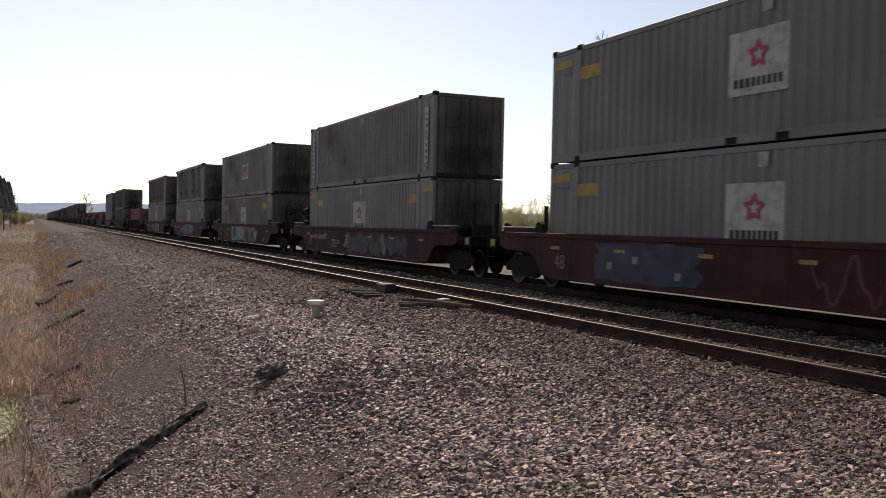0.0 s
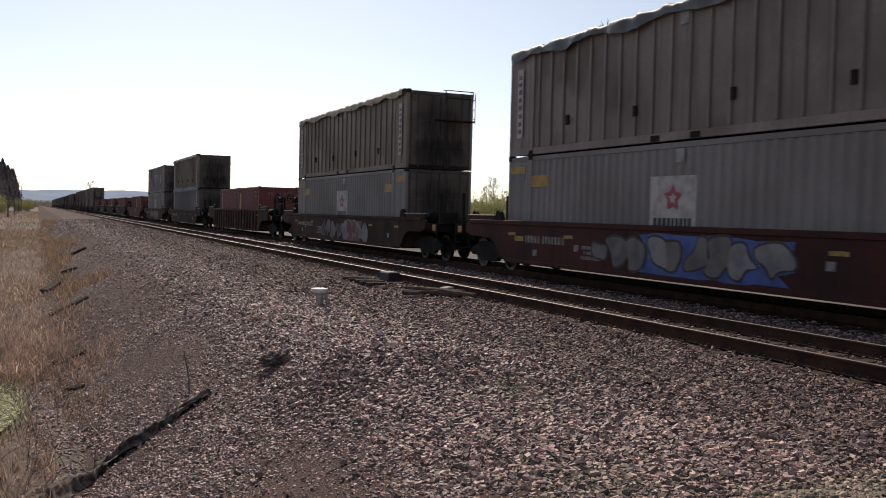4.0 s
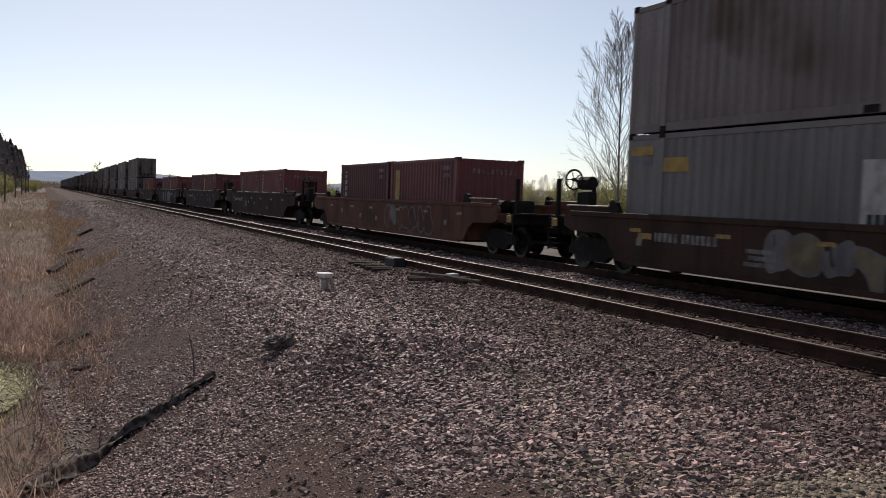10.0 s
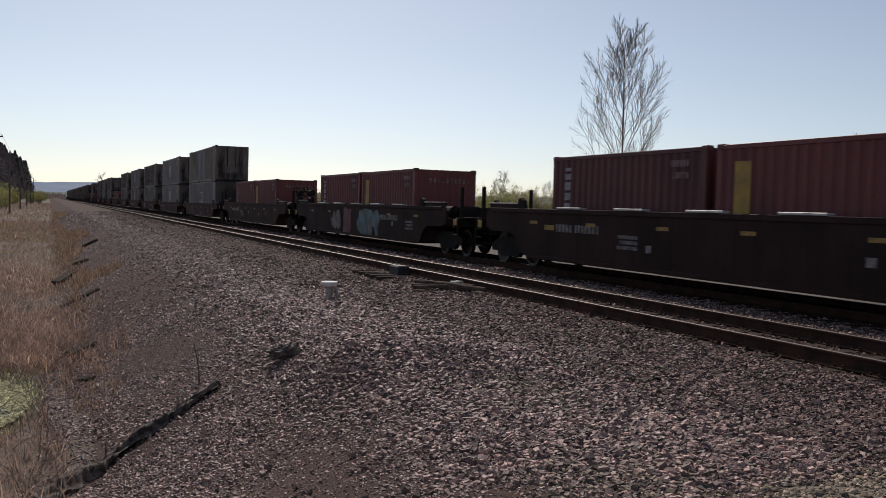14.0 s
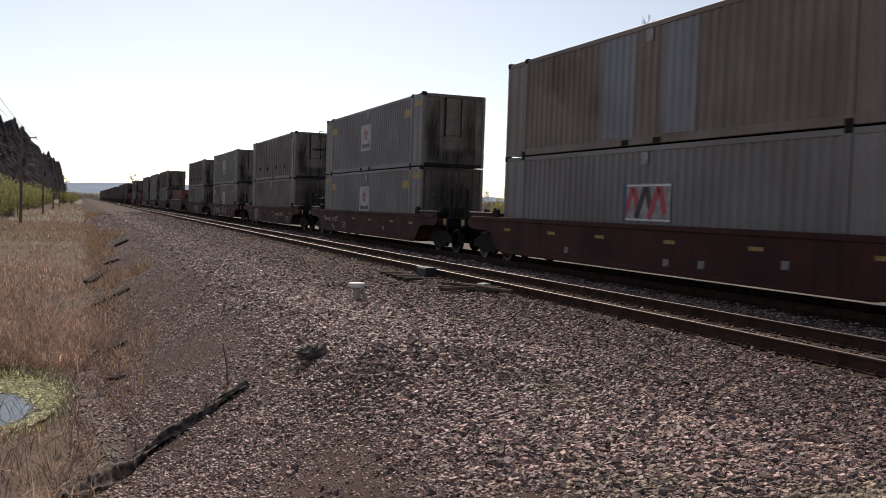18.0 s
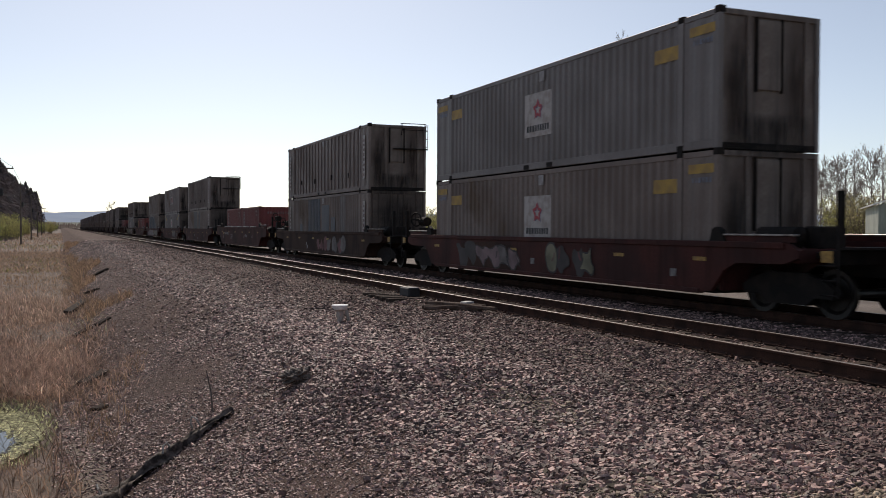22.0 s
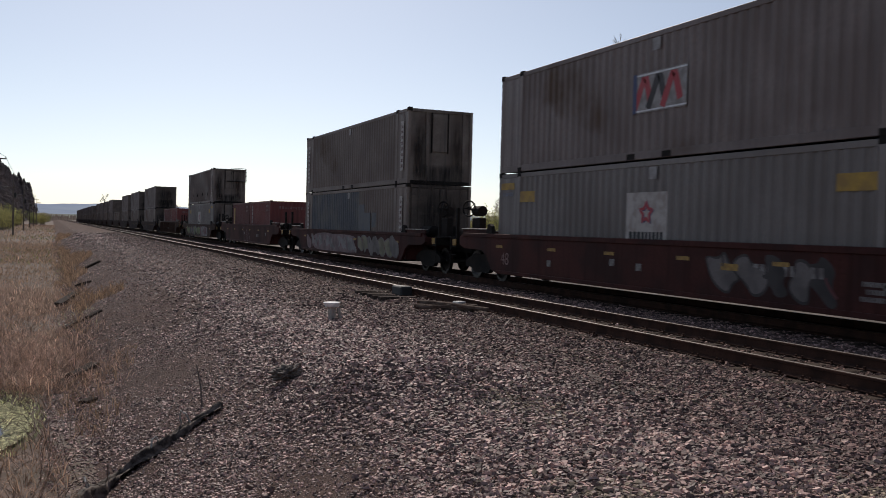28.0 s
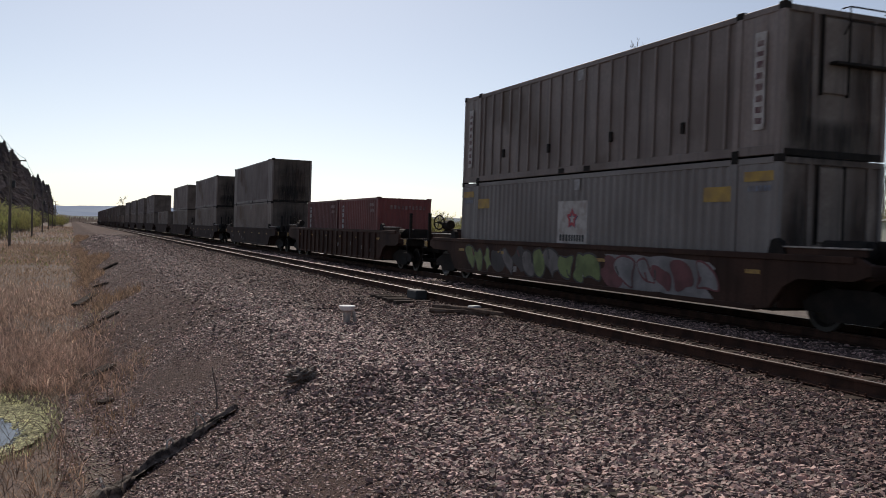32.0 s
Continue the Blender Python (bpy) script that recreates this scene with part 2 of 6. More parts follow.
TARP_BLUE = material("blue_grey_tarpaulin", (0.075, 0.08, 0.105), 0.6, second=(0.11, 0.11, 0.12), scale=2.0, fine=20.0, bump=0.2, spread=0.2)


def stain_material(name, colour, strength):
    """A run of grime that thins out towards its rim and breaks up into streaks."""
    m = material(name, colour, 0.85, second=tuple(c * 0.6 for c in colour), scale=4.0, fine=30.0, bump=0.0, spread=0.3)
    nt = m.node_tree
    tc = nt.nodes.new("ShaderNodeTexCoord")
    sep = nt.nodes.new("ShaderNodeSeparateXYZ")
    nt.links.new(tc.outputs["UV"], sep.inputs[0])

    def calc(op, a, b):
        n = nt.nodes.new("ShaderNodeMath")
        n.operation, n.use_clamp = op, True
        for slot, v in ((0, a), (1, b)):
            if isinstance(v, float):
                n.inputs[slot].default_value = v
            else:
                nt.links.new(v, n.inputs[slot])
        return n.outputs[0]

    def bump_of(v, gain):
        return calc("MULTIPLY", calc("MULTIPLY", v, calc("SUBTRACT", 1.0, v)), gain)

    mp = nt.nodes.new("ShaderNodeMapping")
    mp.inputs["Scale"].default_value = (9.0, 9.0, 0.8)
    no = nt.nodes.new("ShaderNodeTexNoise")
    no.inputs["Scale"].default_value, no.inputs["Detail"].default_value = 1.0, 4.0
    nt.links.new(tc.outputs["Object"], mp.inputs["Vector"])
    nt.links.new(mp.outputs[0], no.inputs["Vector"])
    grain = calc("MULTIPLY", calc("SUBTRACT", no.outputs[0], 0.25), 2.2)
    amount = calc("MULTIPLY", calc("MULTIPLY", bump_of(sep.outputs[0], 4.0), bump_of(sep.outputs[1], 5.5)), calc("MULTIPLY", grain, strength))
    clear = nt.nodes.new("ShaderNodeBsdfTransparent")
    mix = nt.nodes.new("ShaderNodeMixShader")
    nt.links.new(amount, mix.inputs[0])
    nt.links.new(clear.outputs[0], mix.inputs[1])
    nt.links.new(nt.nodes["Principled BSDF"].outputs[0], mix.inputs[2])
    nt.links.new(mix.outputs[0], nt.nodes["Material Output"].inputs["Surface"])
    return m


RUST_STAIN = stain_material("rust_stain", (0.04, 0.022, 0.015), 1.0)
GRIME = stain_material("black_grime", (0.022, 0.016, 0.013), 0.95)


def spray(name, c):
    return material("spray_" + name, c, 0.6, second=tuple(v * 0.62 for v in c), scale=2.2, fine=20.0, bump=0.0, spread=0.12)


SPRAY_WHITE, SPRAY_GREY, SPRAY_RED = spray("white", (0.22, 0.2, 0.2)), spray("grey", (0.3, 0.29, 0.28)), spray("red", (0.15, 0.035, 0.04))
SPRAY_BLUE, SPRAY_BLUE2, SPRAY_CYAN, SPRAY_TEAL = spray("light_blue", (0.2, 0.28, 0.33)), spray("deep_blue", (0.05, 0.09, 0.3)), spray("cyan", (0.11, 0.18, 0.19)), spray("teal", (0.1, 0.125, 0.125))
SPRAY_CREAM, SPRAY_PINKDIM, SPRAY_OLIVE = spray("cream", (0.33, 0.3, 0.17)), spray("dull_pink", (0.2, 0.125, 0.13)), spray("olive", (0.2, 0.18, 0.11))
SPRAY_GOLD = spray("gold", (0.19, 0.135, 0.07))
SPRAY_DIM = spray("dim", (0.15, 0.125, 0.12))
SPRAY_INDIGO = spray("indigo", (0.03, 0.03, 0.055))
SPRAY_GREEN, SPRAY_DARK = spray("green", (0.16, 0.2, 0.06)), spray("dark", (0.036, 0.027, 0.028))


MARSH = material("marsh_soil", (0.14, 0.095, 0.073), 0.95, second=(0.105, 0.08, 0.055), scale=0.8, fine=12.0, bump=0.6, spread=0.4)
FIELD = material("field_soil", (0.28, 0.255, 0.2), 0.95, second=(0.2, 0.2, 0.11), scale=0.12, fine=6.0, bump=0.5, spread=0.3)
CROSSING = material("crossing_grit", (0.27, 0.225, 0.17), 0.95, second=(0.2, 0.165, 0.125), scale=1.2, fine=45.0, bump=0.8, spread=0.35)
STONE_TAN = material("tan_grit_stone", (0.24, 0.19, 0.14), 0.85, fine=30.0, bump=0.3, spread=0.3, island=0.6, spec=0.3)
STONE_ONE = material("ballast_stone_single", (0.225, 0.147, 0.127), 0.7, fine=40.0, bump=0.3, spread=0.25, obj=0.5)
# White greyed down: the shade under the marker's cap is in this colour.
WHITE_SHADED = material("shaded_white_plastic", (0.34, 0.31, 0.285), 0.5, second=(0.26, 0.23, 0.2), scale=6.0, fine=30.0, bump=0.03, spread=0.08)
RAG = material("dirty_brown_cloth", (0.1, 0.076, 0.062), 0.8, second=(0.2, 0.165, 0.14), scale=9.0, fine=50.0, bump=0.4, spread=0.35)
OLD_TIMBER = material("rotten_timber", (0.026, 0.018, 0.014), 0.95, second=(0.05, 0.037, 0.03), scale=6.0, fine=25.0, bump=0.6, spread=0.35, spec=0.1)
# The lighter second colour paints in highlights on the cloth's folds.
SACK = material("black_plastic_cloth", (0.035, 0.026, 0.021), 0.75, second=(0.17, 0.135, 0.115), scale=9.0, fine=40.0, bump=0.3, spread=0.3, spec=0.2)
SACK_EDGE = material("pale_strap", (0.35, 0.33, 0.3), 0.7, fine=30.0, bump=0.1)
BOARD = material("weathered_board", (0.085, 0.055, 0.042), 0.9, second=(0.12, 0.09, 0.074), scale=5.0, fine=30.0, bump=0.5, spread=0.3, spec=0.1)
RUSTGRASS = material("rust_grass", (0.36, 0.245, 0.165), 0.9, fine=2.0, bump=0.0, spread=0.3, island=0.4, thin=0.3, spec=0.2)
FIELDGRASS = material("field_grass", (0.26, 0.26, 0.12), 0.9, fine=2.0, bump=0.0, spread=0.3, island=0.5, thin=0.4, spec=0.2)
WEED = material("pond_weed", (0.5, 0.49, 0.3), 0.9, fine=2.0, bump=0.0, spread=0.3, island=0.5, thin=0.4, spec=0.2)
BRAMBLE = material("dead_bramble", (0.16, 0.115, 0.09), 0.9, fine=20.0, bump=0.1, spread=0.3)
BUDS = [material("opening_buds", (0.2, 0.165, 0.135), 0.9, fine=2.0, bump=0.0, island=0.4, thin=0.5, spec=0.1), material("green_buds", (0.22, 0.2, 0.125), 0.9, fine=2.0, bump=0.0, island=0.4, thin=0.5, spec=0.1)]
WILLOW = [material("willow_leaf_" + n, c, 0.8, fine=2.0, bump=0.0, island=0.4, thin=0.5, spec=0.1) for n, c in (("yellow", (0.34, 0.32, 0.13)), ("green", (0.26, 0.28, 0.11)), ("olive", (0.31, 0.27, 0.16)))]
# Needle colour is lifted to a bluish grey that stands for distance haze.
CONIFER = material("conifer_needles_hazed", (0.125, 0.108, 0.115), 1.0, fine=2.0, bump=0.0, spread=0.2, island=0.15, thin=0.2, spec=0.0)
POLE = material("pole_wood", (0.11, 0.085, 0.07), 0.9, second=(0.16, 0.13, 0.11), scale=2.0, fine=18.0, bump=0.3)
SHED_WALL = material("shed_wall", (0.3, 0.32, 0.28), 0.7, second=(0.24, 0.26, 0.23), scale=0.6, fine=10.0, bump=0.05, spread=0.08, streak=0.4)
SHED_ROOF = material("shed_roof", (0.68, 0.7, 0.72), 0.4, fine=8.0, bump=0.05, spread=0.06)
# Haze of distance is put into these backdrop colours, bluest on the hills.
HILL = material("distant_hill_hazed", (0.3, 0.36, 0.46), 1.0, second=(0.36, 0.42, 0.5), scale=0.004, fine=0.02, bump=0.0, spread=0.06, spec=0.0)
FOOTHILL = material("wooded_foothill_hazed", (0.2, 0.22, 0.2), 1.0, second=(0.26, 0.26, 0.22), scale=0.01, fine=0.05, bump=0.0, spread=0.15, spec=0.0)
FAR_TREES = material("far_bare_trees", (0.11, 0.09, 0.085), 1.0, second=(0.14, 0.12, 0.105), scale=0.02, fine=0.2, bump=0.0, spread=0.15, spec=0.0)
WATER_MAT = material("pond_water", (0.03, 0.035, 0.03), 0.12, fine=6.0, bump=0.04, spread=0.1)


# ---- mesh helpers ----
def mesh_of(bm, name, mat, smooth=False):
    me = bpy.data.meshes.new(name)
    bm.to_mesh(me)
    bm.free()
    if smooth:
        me.shade_smooth()
    for m in (mat if isinstance(mat, (list, tuple)) else [mat]):
        me.materials.append(m)
    return me


def part(name, data, mat, parent, label="", m=None, kind=""):
    """One mesh object under a thing or a part; data is a bmesh or a finished mesh."""
    me = data if isinstance(data, bpy.types.Mesh) else mesh_of(data, name, mat)
    ob = new(name, me)
    if parent is not None:
        ob.parent = parent
    if m is not None:
        ob.matrix_basis = m
    return tagged(ob, label, kind=kind)


def add_box(bm, x0, x1, y0, y1, z0, z1, mat=0, bevel=0.0):
    vs = [bm.verts.new(p) for p in ((x0, y0, z0), (x1, y0, z0), (x1, y1, z0), (x0, y1, z0), (x0, y0, z1), (x1, y0, z1), (x1, y1, z1), (x0, y1, z1))]
    fs = [bm.faces.new([vs[i] for i in f]) for f in ((0, 3, 2, 1), (4, 5, 6, 7), (0, 1, 5, 4), (1, 2, 6, 5), (2, 3, 7, 6), (3, 0, 4, 7))]
    for f in fs:
        f.material_index = mat
    if bevel:
        es = list({e for f in fs for e in f.edges})
        bmesh.ops.bevel(bm, geom=es, offset=bevel, segments=1, affect="EDGES")
    return bm


def box(x0, x1, y0, y1, z0, z1, bevel=0.0):
    return add_box(bmesh.new(), x0, x1, y0, y1, z0, z1, 0, bevel)


def add_tube(bm, pts, radius, sides=8, cap=True):
    """A tube along points; radius may be one number or one for each point."""
    rad = radius if isinstance(radius, (list, tuple)) else [radius] * len(pts)
    rings = []
    for i, p in enumerate(pts):
        d = (Vector(pts[min(i + 1, len(pts) - 1)]) - Vector(pts[max(i - 1, 0)])).normalized()
        a = d.orthogonal().normalized() if not rings else (prev - d * prev.dot(d)).normalized()
        prev = a
        b = d.cross(a)
        rings.append([bm.verts.new(Vector(p) + rad[i] * (math.cos(2 * math.pi * k / sides) * a + math.sin(2 * math.pi * k / sides) * b)) for k in range(sides)])
    for r0, r1 in zip(rings, rings[1:]):
        for k in range(sides):
            bm.faces.new((r0[k], r0[(k + 1) % sides], r1[(k + 1) % sides], r1[k]))
    if cap:
        bm.faces.new(rings[0][::-1])
        bm.faces.new(rings[-1])
    return bm


def tube(pts, radius, sides=8):
    return add_tube(bmesh.new(), pts, radius, sides)


def prism(profile, axis, a, b):
    """A closed outline pushed along an axis from a to b. For axis 'y' the outline is (x, z); for 'x' it is (y, z); for 'z' (x, y)."""
    bm = bmesh.new()

    def at(p, s):
        return {"y": (p[0], s, p[1]), "x": (s, p[0], p[1]), "z": (p[0], p[1], s)}[axis]

    r0 = [bm.verts.new(at(p, a)) for p in profile]
    r1 = [bm.verts.new(at(p, b)) for p in profile]
    n = len(profile)
    for k in range(n):
        bm.faces.new((r0[k], r0[(k + 1) % n], r1[(k + 1) % n], r1[k]))
    bm.faces.new(r0[::-1])
    bm.faces.new(r1)
    bmesh.ops.recalc_face_normals(bm, faces=bm.faces)
    return bm


def raw_mesh(name, verts, faces, mat):
    """A mesh straight from number arrays; faces all of one size."""
    me = bpy.data.meshes.new(name)
    verts, faces = np.asarray(verts, np.float32), np.asarray(faces, np.int32)
    n = faces.shape[1]
    me.vertices.add(len(verts))
    me.vertices.foreach_set("co", verts.ravel())
    me.loops.add(faces.size)
    me.loops.foreach_set("vertex_index", faces.ravel())
    me.polygons.add(len(faces))
    me.polygons.foreach_set("loop_start", np.arange(0, faces.size, n, dtype=np.int32))
    me.update(calc_edges=True)
    me.materials.append(mat)
    return me


CACHE = {}


def shared(key, make):
    """One mesh for all parts made alike."""
    if key not in CACHE:
        CACHE[key] = make()
    return CACHE[key]


MOVING = []     # things of the train with their places at the start


def thing(name, label, category, group="", at=None):
    ob = new(name)
    ob.empty_display_size = 0.3
    if at is not None:
        ob.matrix_basis = at
    return tagged(ob, label, category, group)


# ---- ground ----
def smooth(a, b, v):
    t = np.clip((v - a) / (b - a), 0, 1)
    return t * t * (3 - 2 * t)


def waves(x, y, seed):
    rng = np.random.RandomState(seed)
    out = 0 * x
    for k in range(7):
        a, f, p = rng.rand() * 6.3, 0.35 * 1.6 ** k, rng.rand() * 6.3
        out = out + np.sin(f * (x * np.cos(a) + y * np.sin(a)) + p) / 1.5 ** k
    return out / 3


WATER = -1.53


def along(y):
    """Places on the bank were paced out along the track; in metres from the camera."""
    return 0.28 + 1.065 * y


def ground_z(x, y):
    """Height of the ground: track bed, gravel shoulder, bank down to the marsh, and the level crossing where the camera stands."""
    x, y = np.asarray(x, float), (np.asarray(y, float) - 0.28) / 1.065
    edge = 3.1 + 0.25 * np.sin(y * 0.16) + 0.2 * np.sin(y * 0.41 + 1)
    z = np.where(x > edge, -0.28, -0.28 - np.clip((edge - x) * 0.46, 0, 1.2))
    z = z + np.where(x > edge, 0.08 * smooth(7.0, 8.0, x) - 0.06 * smooth(15.8, 17.0, x) - 0.9 * smooth(24, 28.0, x), 0)
    near = 1 - smooth(1.0, 9.5, y)
    z = z * (1 - near) + near * np.where(x < 7, -0.06 - 0.14 * smooth(1.5, 7.0, y) + np.clip((x + 4) * 0.3, -1.2, 0), z)
    mound = 0.31 * np.exp(-((x - 3.9) / 1.35) ** 2 - ((y - 8.8) / 0.85) ** 2) + 0.05 * np.exp(-((x - 5.2) / 1.6) ** 2 - ((y - 13) / 3.0) ** 2)
    mound = mound + 0.07 * np.exp(-((x - 2.9) / 0.5) ** 2 - ((y - 9.0) / 1.6) ** 2)
    rough = 0.035 * waves(x * 1.3, y * 1.3, 3) * (1 - smooth(7.4, 8.0, x) * (1 - smooth(16.5, 18, x)))
    pond = -0.2 * np.exp(-((x + 1.25) / 1.0) ** 4 - ((y - 13.6) / 1.75) ** 4)
    far = smooth(40, 160, np.abs(x)) * 0.4 * waves(x * 0.03, y * 0.03, 5)
    hill = 16 * smooth(22, 75, -x) * smooth(160, 380, y) * (1 - smooth(1200, 2000, y))
    return z + mound + rough + pond + far + hill


def steps(a, b, first, grow):
    out, s = [a], first
    while out[-1] < b:
        out.append(out[-1] + s)
        s *= grow
    out[-1] = b
    return out


xs = np.array(sorted(set([-v for v in steps(2, 3000, 0.4, 1.22)] + list(np.arange(-2, 9, 0.12)) + list(np.arange(9, 18, 0.35)) + steps(18, 3000, 0.8, 1.2))))
ys = np.array(sorted(set([-v for v in steps(2, 800, 0.6, 1.3)] + list(np.arange(-2, 3, 0.5)) + list(np.arange(3, 22, 0.12)) + steps(22, 4000, 0.3, 1.035))))
gx, gy = np.meshgrid(xs, ys, indexing="ij")
gz = ground_z(gx, gy)
nx, ny = gx.shape
ii, jj = np.meshgrid(np.arange(nx - 1), np.arange(ny - 1), indexing="ij")
idx = (ii * ny + jj).ravel()
ground_me = raw_mesh("ground", np.stack([gx, gy, gz], -1).reshape(-1, 3), np.stack([idx, idx + ny, idx + ny + 1, idx + 1], -1), GRAVEL)
for m in (MARSH, FIELD, CROSSING, ROAD):
    ground_me.materials.append(m)
cx, cy = (gx[:-1, :-1] + gx[1:, 1:]) / 2, (gy[:-1, :-1] + gy[1:, 1:]) / 2
wob = waves(cx * 1.7, cy * 1.7, 8)
zone = np.zeros(cx.shape, np.int32)
zone[(cx < 0.35 + 0.25 * wob) & (cy > 7.5)] = 1
zone[(cx > 15.2 + 0.2 * wob) & (cx < 23 + wob)] = 4
zone[cx > 23 + wob] = 2
zone[(cy < 3.7 + 0.3 * wob + 0.6 * smooth(3.3, 4.4, cx)) & (cx < 7.6)] = 3
ground_me.polygons.foreach_set("material_index", zone.ravel())
ground_me.shade_smooth()
ground = tagged(new("ground", ground_me), "grey crushed gravel shoulder and bank sloping down to marshland", kind="structure")


# loose ballast stones
def stones(x, y, size, rng):
    """Many angular chips as one set of numbers: flat four-cornered blocks, jittered, cut and tilted."""
    n = len(x)
    ang = np.array([0.0, 1.57, 3.14, 4.71])[None] + 0.95 * (rng.rand(n, 4) - 0.5)
    far = 0.42 + 0.22 * rng.rand(n, 4)
    ring = np.stack([far * np.cos(ang), far * np.sin(ang)], -1)
    v = np.zeros((n, 8, 3))
    v[:, :4, :2] = ring * 1.1
    v[:, 4:, :2] = ring * (0.7 + 0.25 * rng.rand(n, 1, 1)) + 0.16 * (rng.rand(n, 1, 2) - 0.5)
    v[:, :4, 2] = -0.5
    v[:, 4:, 2] = 0.45 + (0.55 * (rng.rand(n, 1, 2) - 0.5) * ring * 2.0).sum(-1) + 0.12 * (rng.rand(n, 4) - 0.5)
    v = v * (size[:, None, None] * np.stack([np.full(n, 1.15), 0.6 + 0.45 * rng.rand(n), 0.2 + 0.3 * rng.rand(n)], -1)[:, None])
    a, b, c = rng.rand(n) * 6.28, 0.24 * rng.randn(n), 0.24 * rng.randn(n)
    ca, sa, cb, sb, cc, sc = np.cos(a), np.sin(a), np.cos(b), np.sin(b), np.cos(c), np.sin(c)
    rot = np.empty((n, 3, 3))
    rot[:, 0] = np.stack([ca * cb, ca * sb * sc - sa * cc, ca * sb * cc + sa * sc], -1)
    rot[:, 1] = np.stack([sa * cb, sa * sb * sc + ca * cc, sa * sb * cc - ca * sc], -1)
    rot[:, 2] = np.stack([-sb, cb * sc, cb * cc], -1)
    v = np.einsum("nij,nkj->nki", rot, v)
    z = ground_z(x, y) + size * (0.26 - 0.34 * rng.rand(n))
    v += np.stack([x, y, z], -1)[:, None]
    f = np.array([(4, 5, 6, 7), (0, 1, 5, 4), (1, 2, 6, 5), (2, 3, 7, 6), (3, 0, 4, 7)])
    return v.reshape(-1, 3), (np.arange(n)[:, None, None] * 8 + f[None]).reshape(-1, 4)


rng = np.random.RandomState(11)


def scatter(n, x0, x1, y0, y1, low, high, bare=0.0):
    x = x0 + (x1 - x0) * rng.rand(n)
    y = y0 * (y1 / y0) ** (rng.rand(n) ** 1.15) if y1 > 90 else y0 + (y1 - y0) * rng.rand(n)
    yw, y = y, (y - 0.28) / 1.065
    wob = 0.25 * waves(x * 2.3, y * 2.3, 19)
    dirt = 0.97 * np.exp(-((x - 1.95 + 1.6 * wob) / 0.62) ** 2 - ((y - 5.9 + 2 * wob) / 1.2) ** 2) + 0.9 * np.exp(-((x - 2.6) / 0.4) ** 4 - ((y - 4.5) / 0.35) ** 4)
    dirt = dirt + 0.9 * np.exp(-((x - 1.8 + 2 * wob) / 0.75) ** 2 - ((y - 14.6) / 1.6) ** 2) + 0.15 * (1 - smooth(2.2, 3.2, x)) + bare * smooth(0.35, 0.7, waves(x * 1.1, y * 0.8, 21))
    dirt = dirt + 0.95 * (1 - smooth(3.0, 3.9, y - 0.5 * smooth(3.3, 4.4, x) + 0.25 * waves(x * 1.7, y * 1.7, 8))) * (x < 8)
    track = ((np.abs(np.abs(x - X_NEAR) - 0.7175) < 0.085) | (np.abs(np.abs(x - X_TRAIN) - 0.7175) < 0.085))
    keep = (rng.rand(n) > 0.66 * dirt) & ((y > 3.9) | (rng.rand(n) > 0.8 * dirt)) & ~track
    x, y, dirt = x[keep], yw[keep], np.clip(dirt[keep], 0, 1)
    size = (low + (high - low) * rng.rand(len(x)) ** 2.8) * np.maximum(1.0, y / 45) * (0.8 + 0.2 * smooth(1.7, 3.1, x)) * (1 - 0.5 * dirt)
    return x, y, size


rows = [scatter(29000, 1.6, 8.2, 3.5, 5.0, 0.018, 0.07, 0.5), scatter(52000, 0.2, 8.2, 5.0, 6.9, 0.018, 0.07, 0.6), scatter(76000, -0.3, 8.2, 6.9, 10.4, 0.02, 0.07, 0.6), scatter(84000, -0.1, 8.4, 10.4, 19.5, 0.024, 0.076, 0.5), scatter(56000, 0.0, 8.4, 19.5, 130, 0.034, 0.09, 0.3), scatter(24000, 8.0, 12.5, 5.5, 26, 0.028, 0.08), scatter(5000, 8.0, 12.4, 26, 64, 0.06, 0.15)]
sx_, sy_, ss_ = (np.concatenate([r[k] for r in rows]) for k in range(3))
tan = 0.6 * np.exp(-((sx_ - 4.45) / 0.4) ** 2 - ((sy_ - 8.1) / 0.8) ** 2) + 0.6 * np.exp(-((sx_ - 3.3) / 0.6) ** 2 - ((sy_ - 5.0) / 0.5) ** 2) + 0.25 * smooth(0.3, 0.7, waves(sx_ * 1.5, sy_ * 1.2, 23)) * (sy_ < 14)
tan = rng.rand(len(sx_)) < tan * (sx_ < 7.5)
mixed = sx_ + 0.35 * waves(sx_ * 1.4, sy_ * 0.7, 17) + 0.3 * rng.randn(len(sx_))
for pick, mat, text in ((tan, STONE_TAN, "tan and buff ballast stones lying in patches"), (~tan & ((mixed < 5.3) | (mixed >= 10.5)), STONE, "loose grey and brown crushed ballast stones covering the shoulder"), (~tan & (mixed >= 5.3) & (mixed < 8.0), STONE_DARK, "dark oily ballast stones beside the near track"), (~tan & (mixed >= 8.0) & (mixed < 10.5), STONE_RUST, "rust-dusted ballast stones between the rails")):
    sv, sf = stones(sx_[pick], sy_[pick], ss_[pick], rng)
    chips = raw_mesh("ballast_stones", sv, sf, mat)
    chips.shade_flat()
    tagged(new("ballast_stones", chips), text, "ballast", kind="stuff")
gx_, gy_ = 2.4 + 4.1 * rng.rand(16000), 2.9 + 1.9 * rng.rand(16000)
near = gy_ < 4.1 + 0.25 * rng.randn(16000) + 0.5 * smooth(3.3, 4.4, gx_)
gv, gf = stones(gx_[near], gy_[near], (0.008 + 0.045 * rng.rand(16000) ** 4)[near], rng)
